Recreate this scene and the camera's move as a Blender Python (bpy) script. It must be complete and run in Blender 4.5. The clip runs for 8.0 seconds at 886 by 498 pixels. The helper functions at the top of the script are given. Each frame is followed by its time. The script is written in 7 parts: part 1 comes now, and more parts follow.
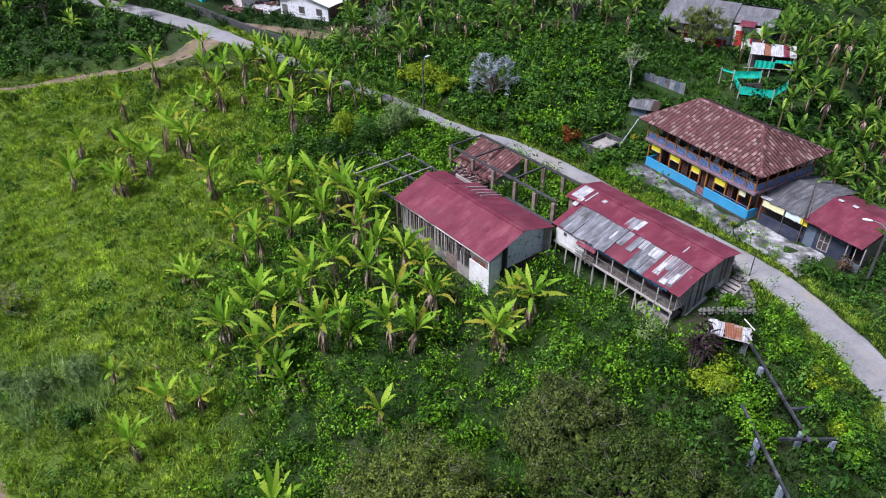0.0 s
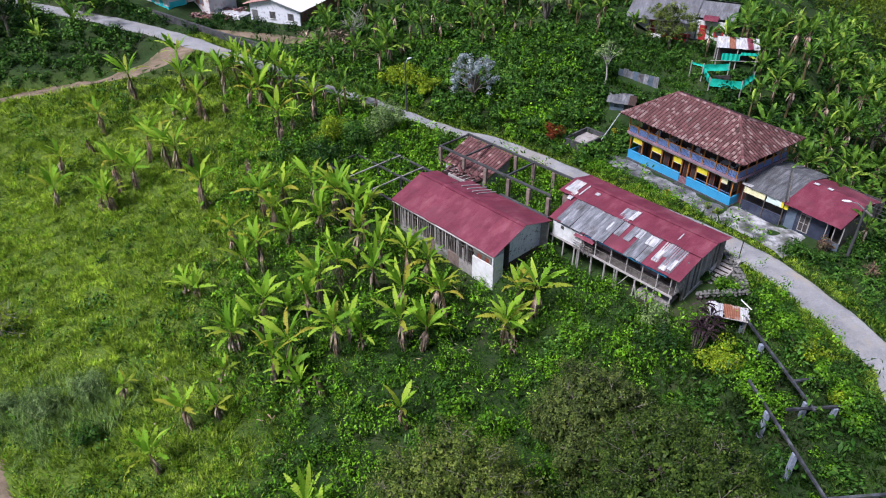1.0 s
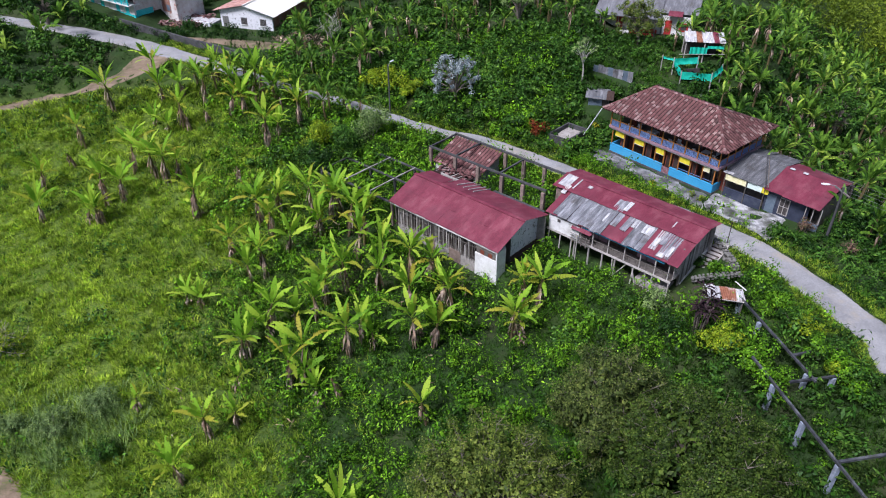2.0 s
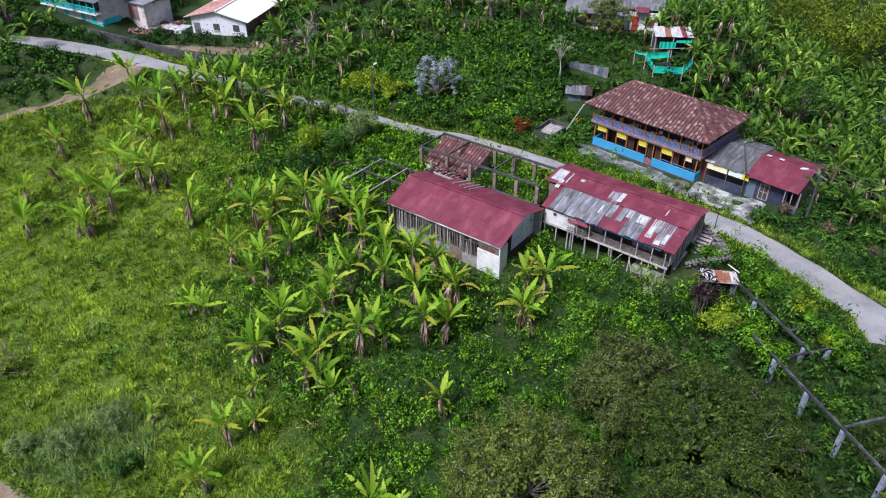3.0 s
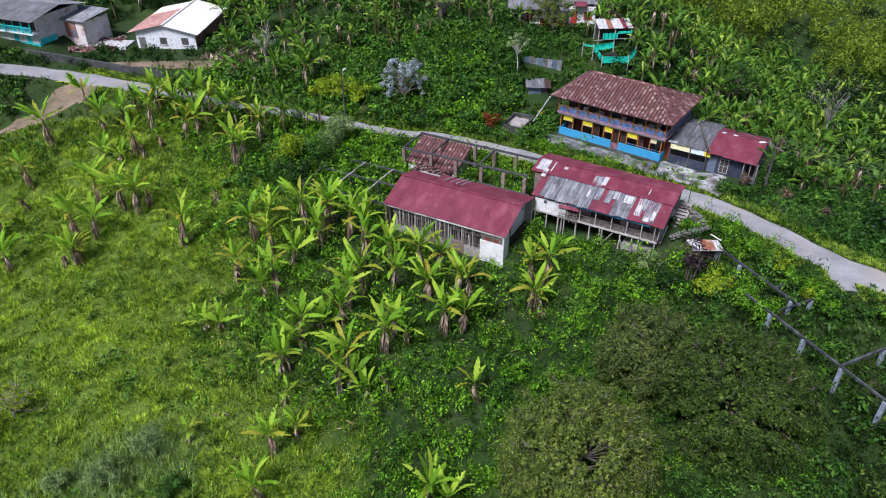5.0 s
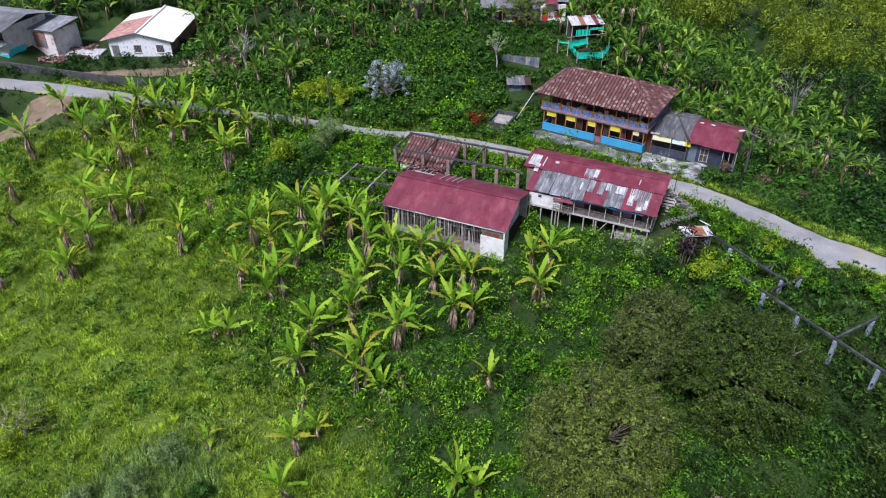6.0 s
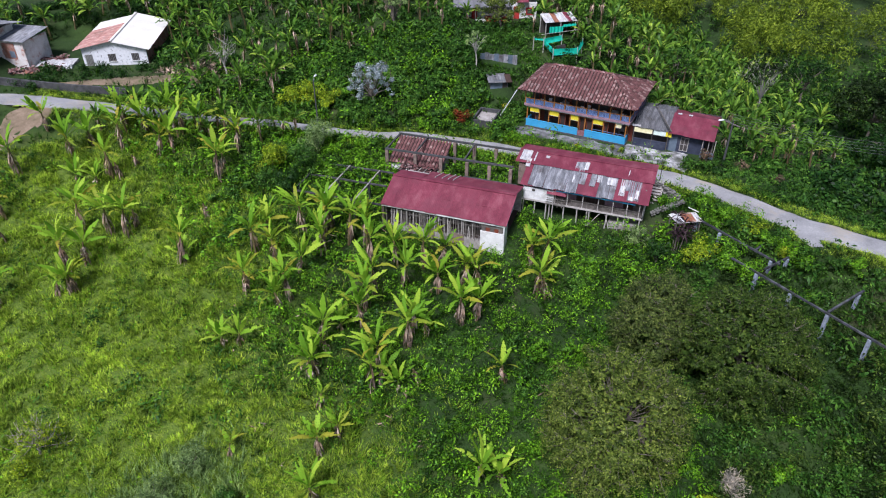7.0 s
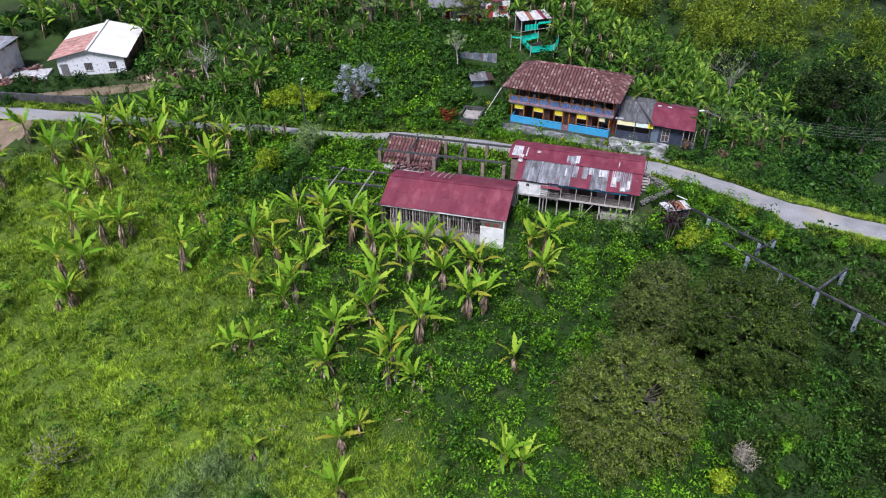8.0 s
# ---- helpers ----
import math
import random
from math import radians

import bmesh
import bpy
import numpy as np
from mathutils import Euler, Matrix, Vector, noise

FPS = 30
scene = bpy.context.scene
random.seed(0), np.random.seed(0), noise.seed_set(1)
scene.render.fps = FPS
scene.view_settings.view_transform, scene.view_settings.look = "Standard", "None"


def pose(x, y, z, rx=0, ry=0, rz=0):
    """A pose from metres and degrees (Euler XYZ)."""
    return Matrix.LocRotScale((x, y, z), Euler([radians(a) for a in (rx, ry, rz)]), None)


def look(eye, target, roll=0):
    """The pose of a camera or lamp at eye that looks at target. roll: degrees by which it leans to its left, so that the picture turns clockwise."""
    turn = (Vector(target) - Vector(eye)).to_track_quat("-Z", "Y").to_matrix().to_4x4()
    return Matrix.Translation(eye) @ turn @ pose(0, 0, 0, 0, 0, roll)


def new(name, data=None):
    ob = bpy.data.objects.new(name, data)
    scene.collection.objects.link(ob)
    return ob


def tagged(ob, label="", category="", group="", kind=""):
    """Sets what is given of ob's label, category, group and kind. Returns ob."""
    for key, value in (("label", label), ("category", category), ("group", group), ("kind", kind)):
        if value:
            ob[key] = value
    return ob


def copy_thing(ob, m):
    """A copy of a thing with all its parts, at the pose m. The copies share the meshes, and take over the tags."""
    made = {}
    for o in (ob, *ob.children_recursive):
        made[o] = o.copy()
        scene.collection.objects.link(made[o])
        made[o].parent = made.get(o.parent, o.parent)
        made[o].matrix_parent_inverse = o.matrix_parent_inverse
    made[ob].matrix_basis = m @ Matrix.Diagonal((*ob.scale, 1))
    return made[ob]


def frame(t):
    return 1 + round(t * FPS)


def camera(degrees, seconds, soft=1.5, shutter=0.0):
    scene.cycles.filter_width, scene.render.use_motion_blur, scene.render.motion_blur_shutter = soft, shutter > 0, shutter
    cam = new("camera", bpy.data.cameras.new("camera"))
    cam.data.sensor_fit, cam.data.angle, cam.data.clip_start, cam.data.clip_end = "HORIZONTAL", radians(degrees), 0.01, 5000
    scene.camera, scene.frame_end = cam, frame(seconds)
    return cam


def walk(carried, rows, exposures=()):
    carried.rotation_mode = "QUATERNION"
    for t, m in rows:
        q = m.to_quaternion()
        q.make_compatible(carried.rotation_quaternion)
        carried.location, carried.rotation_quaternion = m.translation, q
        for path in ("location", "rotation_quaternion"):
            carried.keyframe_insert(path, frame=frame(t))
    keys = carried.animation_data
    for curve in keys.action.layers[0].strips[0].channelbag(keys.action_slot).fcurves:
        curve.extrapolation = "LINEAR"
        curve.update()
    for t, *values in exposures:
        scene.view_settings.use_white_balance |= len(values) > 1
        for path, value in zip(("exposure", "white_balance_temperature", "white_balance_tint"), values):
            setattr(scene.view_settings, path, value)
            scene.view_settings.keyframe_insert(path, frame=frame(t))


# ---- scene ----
# ---------------------------------------------------------------- camera
cam = camera(64.4, 8.0, 1.1)
METRES, EYE, TILT, LEAN, TURN = 40.0, 35.5, -34.0, 0.0, 0.0
ROWS = [
    (0.0, 0.0, 0.0, 0.0, -0.0, 0.0, 0.0),
    (0.5, -0.0584, -0.0169, 0.0004, -1.99, -0.08, 1.36),
    (1.0, -0.1169, -0.0323, 0.002, -3.94, -0.21, 2.69),
    (1.5, -0.1768, -0.0456, 0.005, -5.9, -0.38, 4.03),
    (3.0, -0.3612, -0.0728, 0.0234, -11.83, -1.22, 7.97),
    (3.5, -0.4233, -0.0775, 0.0319, -13.78, -1.58, 9.22),
    (4.0, -0.4854, -0.0799, 0.0413, -15.75, -1.97, 10.47),
    (4.5, -0.5468, -0.0798, 0.0515, -17.73, -2.4, 11.7),
    (6.0, -0.7324, -0.0656, 0.0908, -23.77, -3.97, 15.24),
    (6.5, -0.7929, -0.0566, 0.1064, -25.79, -4.57, 16.4),
    (7.0, -0.8526, -0.0455, 0.123, -27.83, -5.22, 17.54),
    (7.5, -0.9113, -0.0323, 0.1407, -29.88, -5.9, 18.63),
    (8.0, -0.9693, -0.0172, 0.1596, -31.86, -6.59, 19.66),
]
walk(cam, [(t, pose(0, 0, EYE, TILT, LEAN, TURN) @ pose(METRES * x, METRES * y, METRES * z, 90 + pitch, roll, yaw)) for t, x, y, z, yaw, pitch, roll in ROWS],
     exposures=[(0.0, 0.58, 6000, 19), (8.0, 0.52, 6000, 17)])

# ---------------------------------------------------------------- light: bright, thinly overcast noon
SUN_EL, SUN_AZ = 57, 236
world = bpy.data.worlds.new("sky")
scene.world = world
world.use_nodes = True
wn = world.node_tree
sky = wn.nodes.new("ShaderNodeTexSky")
sky.sky_type = "NISHITA"
sky.sun_disc = False
sky.sun_elevation, sky.sun_rotation = radians(SUN_EL), radians(SUN_AZ)
sky.dust_density, sky.ozone_density, sky.air_density = 2.5, 1.0, 1.0
wn.links.new(sky.outputs[0], wn.nodes["Background"].inputs[0])
wn.nodes["Background"].inputs[1].default_value = 0.06
sun_data = bpy.data.lights.new("sun", "SUN")
sun_data.energy, sun_data.angle, sun_data.color = 3.5, radians(16), (1.0, 0.985, 0.99)
sun = new("sun", sun_data)
a, e = radians(SUN_AZ), radians(SUN_EL)
sun.matrix_world = look((0, 0, 90), (-90 * math.sin(a) * math.cos(e), -90 * math.cos(a) * math.cos(e), 90 - 90 * math.sin(e)))

# ---------------------------------------------------------------- materials
def node(nt, kind, **values):
    n = nt.nodes.new(kind)
    for k, v in values.items():
        n.inputs[k.replace("_", " ")].default_value = v
    return n


def ramp(nt, fac, stops):
    r = nt.nodes.new("ShaderNodeValToRGB")
    while len(r.color_ramp.elements) < len(stops):
        r.color_ramp.elements.new(0.5)
    for el, (p, c) in zip(r.color_ramp.elements, stops):
        el.position, el.color = p, (*c, 1)
    nt.links.new(fac, r.inputs[0])
    return r.outputs[0]


def mix(nt, kind, fac, a, b):
    m = nt.nodes.new("ShaderNodeMix")
    m.data_type, m.blend_type = "RGBA", kind
    for sock, val in ((m.inputs[0], fac), (m.inputs[6], a), (m.inputs[7], b)):
        if isinstance(val, (int, float)):
            sock.default_value = val
        elif isinstance(val, tuple):
            sock.default_value = (*val, 1)
        else:
            nt.links.new(val, sock)
    return m.outputs[2]


def noise_of(nt, scale, detail=4.0, rough=0.6, stretch=(1, 1, 1)):
    tc = nt.nodes.new("ShaderNodeTexCoord")
    mp = nt.nodes.new("ShaderNodeMapping")
    mp.inputs["Scale"].default_value = stretch
    n = nt.nodes.new("ShaderNodeTexNoise")
    n.inputs["Scale"].default_value, n.inputs["Detail"].default_value, n.inputs["Roughness"].default_value = scale, detail, rough
    nt.links.new(tc.outputs["Object"], mp.inputs[0])
    nt.links.new(mp.outputs[0], n.inputs[0])
    return n.outputs[0]


def material(name, stops, scale=1.0, rough=0.8, metal=0.0, grain=20.0, bump=0.3, stain=None, vary=0.0, island=False, stretch=(1, 1, 1), spec=0.3, bump_dist=0.02):
    """A surface whose colour runs over stops with broad noise, darkened and lightened by fine grain, with stains and relief."""
    m = bpy.data.materials.new(name)
    m.use_nodes = True
    nt = m.node_tree
    b = nt.nodes["Principled BSDF"]
    b.inputs["Roughness"].default_value, b.inputs["Metallic"].default_value = rough, metal
    b.inputs["Specular IOR Level"].default_value = spec
    broad = noise_of(nt, scale, 5, 0.65, stretch)
    col = ramp(nt, broad, stops)
    fine = noise_of(nt, grain, 3, 0.7, stretch)
    col = mix(nt, "OVERLAY", 0.45, col, ramp(nt, fine, [(0.25, (0.25,) * 3), (0.75, (0.75,) * 3)]))
    if stain:
        col = mix(nt, "MIX", ramp(nt, noise_of(nt, scale * 0.6, 6, 0.7), [(0.52, (0, 0, 0)), (0.68, (0.8,) * 3)]), col, stain)
    if vary:
        if island:
            rnd = nt.nodes.new("ShaderNodeNewGeometry").outputs["Random Per Island"]
        else:
            rnd = nt.nodes.new("ShaderNodeObjectInfo").outputs["Random"]
        col = mix(nt, "MULTIPLY", 1.0, col, ramp(nt, rnd, [(0, (1 - vary,) * 3), (1, (1 + vary * 0.0,) * 3)]))
    nt.links.new(col, b.inputs["Base Color"])
    if bump:
        bp = node(nt, "ShaderNodeBump", Strength=bump, Distance=bump_dist)
        nt.links.new(fine, bp.inputs["Height"])
        nt.links.new(bp.outputs[0], b.inputs["Normal"])
    return m


def foliage(name, colours, per="island", patch=0.12, rough=0.5, through_light=0.35, patches=0.5, clump=1.5, clumped=0.85):
    """Leaves: colour by leaf or by plant, with broad patches and shade-dark clumps over the ground, and light that
    shines through.
    """
    m = bpy.data.materials.new(name)
    m.use_nodes = True
    nt = m.node_tree
    b = nt.nodes["Principled BSDF"]
    b.inputs["Roughness"].default_value = rough
    b.inputs["Specular IOR Level"].default_value = 0.1
    if per == "island":
        rnd = nt.nodes.new("ShaderNodeNewGeometry").outputs["Random Per Island"]
    else:
        rnd = nt.nodes.new("ShaderNodeObjectInfo").outputs["Random"]
    k = len(colours) - 1
    col = ramp(nt, rnd, [(i / k, c) for i, c in enumerate(colours)])
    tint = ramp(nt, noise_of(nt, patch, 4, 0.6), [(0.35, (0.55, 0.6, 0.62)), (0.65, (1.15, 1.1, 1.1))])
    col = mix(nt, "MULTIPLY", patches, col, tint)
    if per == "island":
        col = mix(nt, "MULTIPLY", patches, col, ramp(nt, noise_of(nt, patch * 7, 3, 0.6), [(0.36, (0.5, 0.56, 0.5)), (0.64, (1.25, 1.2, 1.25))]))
        # tone from clump to clump, deepened so shaded gaps are painted into the leaves
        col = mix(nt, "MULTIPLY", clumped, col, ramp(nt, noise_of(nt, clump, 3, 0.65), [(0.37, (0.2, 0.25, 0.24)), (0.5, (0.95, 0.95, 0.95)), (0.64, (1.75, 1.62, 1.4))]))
    nt.links.new(col, b.inputs["Base Color"])
    tr = nt.nodes.new("ShaderNodeBsdfTranslucent")
    nt.links.new(col, tr.inputs[0])
    ms = nt.nodes.new("ShaderNodeMixShader")
    ms.inputs[0].default_value = through_light
    nt.links.new(b.outputs[0], ms.inputs[1])
    nt.links.new(tr.outputs[0], ms.inputs[2])
    nt.links.new(ms.outputs[0], nt.nodes["Material Output"].inputs[0])
    return m


RED_ROOF = material("red_painted_sheet", [(0.3, (0.14, 0.024, 0.042)), (0.5, (0.185, 0.036, 0.058)), (0.66, (0.235, 0.066, 0.088)), (0.8, (0.3, 0.12, 0.14))], 0.6, 0.6, 0, 7, 0.12, (0.155, 0.04, 0.058), 0.17, spec=0.3, stretch=(1.6, 0.8, 1))
GREY_SHEET = material("weathered_zinc", [(0.3, (0.161, 0.167, 0.182)), (0.52, (0.336, 0.343, 0.369)), (0.72, (0.602, 0.612, 0.646))], 0.9, 0.6, 0.15, 14, 0.2, (0.13, 0.115, 0.11), 0.35, stretch=(3.5, 0.6, 1))
ROOF_SHEET = material("grey_roof_sheet", [(0.3, (0.13, 0.132, 0.142)), (0.52, (0.2, 0.203, 0.218)), (0.72, (0.3, 0.303, 0.32))], 0.9, 0.6, 0.15, 14, 0.2, (0.14, 0.13, 0.125), 0.25, stretch=(3.5, 0.6, 1))
SOOTY_SHEET = material("sooty_zinc", [(0.3, (0.090, 0.090, 0.096)), (0.52, (0.165, 0.168, 0.177)), (0.72, (0.300, 0.300, 0.315))], 0.9, 0.65, 0.1, 14, 0.2, (0.09, 0.085, 0.08), 0.25, stretch=(3.5, 0.6, 1))
PALE_SHEET = material("bleached_sheet", [(0.3, (0.246, 0.246, 0.254)), (0.5, (0.493, 0.493, 0.503)), (0.7, (0.717, 0.717, 0.729))], 1.6, 0.6, 0, 12, 0.15, (0.5, 0.42, 0.36), 0.15, stretch=(3.5, 0.6, 1))
RUST_SHEET = material("rusted_sheet", [(0.3, (0.24, 0.09, 0.05)), (0.6, (0.35, 0.15, 0.09)), (0.8, (0.55, 0.45, 0.4))], 1.4, 0.8, 0.1, 12, 0.2, (0.55, 0.5, 0.47), 0.2)
TILE = material("clay_tile", [(0.3, (0.124, 0.055, 0.055)), (0.55, (0.209, 0.094, 0.091)), (0.8, (0.310, 0.157, 0.147))], 1.3, 0.9, 0, 16, 0.3, (0.06, 0.042, 0.038), 0.4)
TILE_PALE = material("lime_bleached_tile", [(0.3, (0.216, 0.125, 0.117)), (0.7, (0.396, 0.275, 0.260))], 1.3, 0.9, 0, 16, 0.3, None, 0.35)
TILE_BED = material("tile_channel", [(0.3, (0.025, 0.014, 0.013)), (0.7, (0.045, 0.024, 0.022))], 2, 0.95, 0, 16, 0.3)
OLD_WOOD = material("grey_weathered_wood", [(0.3, (0.103, 0.091, 0.080)), (0.6, (0.202, 0.182, 0.164)), (0.8, (0.293, 0.267, 0.248))], 2.5, 0.9, 0, 30, 0.3, None, 0.35)
PALE_WOOD = material("bleached_wood", [(0.3, (0.351, 0.325, 0.304)), (0.7, (0.572, 0.539, 0.508))], 2.5, 0.9, 0, 30, 0.3, None, 0.3)
DARK_WOOD = material("dark_stained_wood", [(0.3, (0.035, 0.022, 0.018)), (0.7, (0.07, 0.042, 0.033))], 2, 0.8, 0, 25, 0.2, None, 0.3)
DOOR_BROWN = material("red_brown_door", [(0.3, (0.16, 0.04, 0.024)), (0.7, (0.25, 0.065, 0.036))], 2, 0.6, 0, 25, 0.15, None, 0.2)
ORANGE = material("orange_paint", [(0.3, (0.33, 0.13, 0.03)), (0.7, (0.46, 0.2, 0.05))], 2, 0.55, 0, 25, 0.1, (0.3, 0.14, 0.05), 0.15)
BLUE = material("sky_blue_paint", [(0.3, (0.040, 0.288, 0.528)), (0.7, (0.060, 0.352, 0.608))], 0.8, 0.6, 0, 14, 0.1, (0.09, 0.30, 0.46))
RAIL_BLUE = material("slate_blue_paint", [(0.3, (0.10, 0.17, 0.36)), (0.7, (0.17, 0.25, 0.46))], 2, 0.6, 0, 20, 0.1, (0.2, 0.19, 0.3), 0.2)
MAUVE = material("faded_mauve_paint", [(0.3, (0.228, 0.135, 0.171)), (0.7, (0.342, 0.225, 0.266))], 1.5, 0.7, 0, 20, 0.1, (0.16, 0.12, 0.14))
MINT = material("pale_mint_paint", [(0.3, (0.50, 0.62, 0.56)), (0.7, (0.66, 0.75, 0.7))], 1.5, 0.7, 0, 20, 0.1, (0.36, 0.4, 0.37))
YELLOW = material("yellow_canvas", [(0.3, (0.68, 0.56, 0.02)), (0.7, (0.8, 0.7, 0.05))], 2.5, 0.7, 0, 20, 0.1, None, 0.12)
PALE_YELLOW = material("pale_yellow_canvas", [(0.3, (0.66, 0.62, 0.3)), (0.7, (0.76, 0.73, 0.5))], 2.5, 0.7, 0, 20, 0.1)
WHITE = material("white_limewash", [(0.3, (0.58, 0.58, 0.57)), (0.6, (0.76, 0.76, 0.75)), (0.8, (0.82, 0.82, 0.81))], 1.2, 0.85, 0, 12, 0.2, (0.42, 0.4, 0.37))
MOULDY = material("mouldy_plaster", [(0.3, (0.215, 0.198, 0.185)), (0.6, (0.372, 0.347, 0.327)), (0.8, (0.512, 0.495, 0.478))], 1.3, 0.9, 0, 12, 0.25, (0.16, 0.13, 0.11))
SPECKLED = material("peeling_white_wall", [(0.36, (0.11, 0.11, 0.115)), (0.41, (0.66, 0.67, 0.7)), (0.8, (0.82, 0.83, 0.86))], 3.0, 0.85, 0, 9, 0.2)
CREAM_ROOF = material("new_white_roofing", [(0.3, (0.7, 0.67, 0.62)), (0.7, (0.8, 0.78, 0.74))], 0.4, 0.6, 0, 9, 0.05, None, 0.06)
BRICK = material("brick_red", [(0.3, (0.27, 0.11, 0.075)), (0.7, (0.40, 0.2, 0.15))], 2, 0.9, 0, 18, 0.3, (0.4, 0.33, 0.3), 0.3)
PATCHED = material("patched_plaster", [(0.34, (0.42, 0.22, 0.18)), (0.42, (0.6, 0.55, 0.52)), (0.7, (0.74, 0.73, 0.72))], 0.9, 0.9, 0, 12, 0.2, (0.4, 0.38, 0.36))
STONE = material("grey_stone", [(0.3, (0.13, 0.125, 0.115)), (0.6, (0.24, 0.235, 0.22)), (0.8, (0.36, 0.35, 0.33))], 2, 0.95, 0, 14, 0.5, (0.1, 0.12, 0.07), 0.4)
CEMENT = material("blackened_cement", [(0.3, (0.035, 0.036, 0.038)), (0.6, (0.085, 0.086, 0.09)), (0.8, (0.16, 0.162, 0.166))], 1.6, 0.9, 0, 18, 0.3, (0.06, 0.065, 0.05), 0.3)
PILLAR = material("pink_plastered_brick", [(0.3, (0.17, 0.125, 0.105)), (0.6, (0.30, 0.225, 0.19)), (0.8, (0.42, 0.33, 0.29))], 2.2, 0.9, 0, 16, 0.3, (0.11, 0.1, 0.09), 0.3)
BEAM = material("weathered_beam", [(0.34, (0.024, 0.026, 0.031)), (0.5, (0.055, 0.059, 0.068)), (0.68, (0.135, 0.143, 0.160))], 1.1, 0.9, 0, 18, 0.3, (0.06, 0.065, 0.05), 0.2)
BLUE_CEMENT = material("blue_grey_post", [(0.3, (0.2, 0.235, 0.3)), (0.7, (0.36, 0.41, 0.5))], 2, 0.9, 0, 18, 0.2, (0.13, 0.14, 0.15), 0.2)
NAVY = material("navy_painted_wall", [(0.3, (0.028, 0.035, 0.06)), (0.7, (0.055, 0.065, 0.1))], 1.5, 0.7, 0, 18, 0.1, (0.09, 0.1, 0.13), 0.15)
STEEL_BLUE = material("blue_grey_panel", [(0.3, (0.10, 0.14, 0.19)), (0.7, (0.18, 0.23, 0.28))], 1.5, 0.6, 0, 18, 0.1, None, 0.2)
TEAL = material("turquoise_paint", [(0.3, (0.02, 0.5, 0.52)), (0.7, (0.04, 0.6, 0.62))], 1.0, 0.6, 0, 14, 0.1, (0.1, 0.4, 0.42))
NET = material("green_shade_cloth", [(0.3, (0.0, 0.36, 0.25)), (0.7, (0.02, 0.52, 0.37))], 1.2, 0.6, 0, 10, 0.2, (0.01, 0.28, 0.2))
RED_PAINT = material("signal_red_paint", [(0.3, (0.36, 0.03, 0.03)), (0.7, (0.48, 0.05, 0.045))], 2, 0.6, 0, 20, 0.1)
# near-black colour that stands in for the shade inside rooms, galleries and windows
DARK = material("painted_interior_shade", [(0.3, (0.045, 0.04, 0.038)), (0.7, (0.085, 0.075, 0.07))], 2, 0.9, 0, 20, 0.2)
METAL = material("galvanised_steel", [(0.3, (0.3, 0.31, 0.32)), (0.7, (0.42, 0.43, 0.44))], 4, 0.45, 0.7, 20, 0.1)
PLASTIC = material("white_plastic", [(0.3, (0.6, 0.62, 0.66)), (0.7, (0.7, 0.72, 0.75))], 3, 0.4, 0, 20, 0.05)
GRAVEL = material("pale_gravel_road", [(0.3, (0.2, 0.2, 0.205)), (0.55, (0.285, 0.285, 0.29)), (0.8, (0.37, 0.365, 0.365))], 0.35, 0.95, 0, 7, 0.6, (0.34, 0.3, 0.24), bump_dist=0.05)
YARD = material("worn_concrete_yard", [(0.36, (0.05, 0.052, 0.055)), (0.5, (0.12, 0.122, 0.127)), (0.62, (0.26, 0.26, 0.265))], 0.5, 0.9, 0, 3.5, 0.5, (0.4, 0.4, 0.405), bump_dist=0.05)
BROKEN = material("broken_pale_concrete", [(0.36, (0.07, 0.072, 0.07)), (0.5, (0.22, 0.222, 0.223)), (0.62, (0.46, 0.463, 0.468))], 0.8, 0.95, 0, 4, 0.7, (0.075, 0.085, 0.05), bump_dist=0.06)
EARTH = material("ochre_earth", [(0.3, (0.102, 0.085, 0.049)), (0.5, (0.194, 0.145, 0.098)), (0.7, (0.277, 0.210, 0.153))], 0.5, 0.95, 0, 5, 0.6, (0.07, 0.095, 0.03), bump_dist=0.05)
BARK = material("grey_bark", [(0.3, (0.1, 0.085, 0.07)), (0.7, (0.22, 0.19, 0.16))], 3, 0.95, 0, 25, 0.6)
STEM = material("banana_stem", [(0.3, (0.10, 0.09, 0.035)), (0.55, (0.16, 0.12, 0.055)), (0.75, (0.12, 0.16, 0.04))], 2, 0.7, 0, 20, 0.3, (0.11, 0.06, 0.04), 0.3)
LEAF_BANANA = foliage("banana_leaf", [(0.146, 0.322, 0.024), (0.227, 0.441, 0.030), (0.330, 0.542, 0.043), (0.469, 0.631, 0.065)], "object", 0.25, 0.55, 0.38, 0.3)
LEAF_YELLOW = foliage("yellowed_banana_leaf", [(0.24, 0.34, 0.03), (0.36, 0.41, 0.04), (0.44, 0.4, 0.05)], "object", 0.25, 0.5, 0.4, 0.2)
LEAF_DEAD = foliage("dead_banana_leaf", [(0.18, 0.12, 0.09), (0.36, 0.26, 0.2), (0.55, 0.44, 0.37)], "island", 0.5, 0.85, 0.15, 0.3)
LEAF_GROVE = foliage("grove_banana_leaf", [(0.067, 0.169, 0.024), (0.110, 0.245, 0.030), (0.177, 0.343, 0.040), (0.368, 0.516, 0.071)], "island", 0.08, 0.4, 0.35, 0.7)
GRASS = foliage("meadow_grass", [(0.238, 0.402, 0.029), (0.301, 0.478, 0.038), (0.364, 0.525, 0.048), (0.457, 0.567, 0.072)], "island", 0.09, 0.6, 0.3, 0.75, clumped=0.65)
# rank green, lowered further so the shade between plants is in the colour
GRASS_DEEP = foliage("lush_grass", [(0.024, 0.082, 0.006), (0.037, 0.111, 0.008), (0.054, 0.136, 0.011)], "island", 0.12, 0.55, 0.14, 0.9)
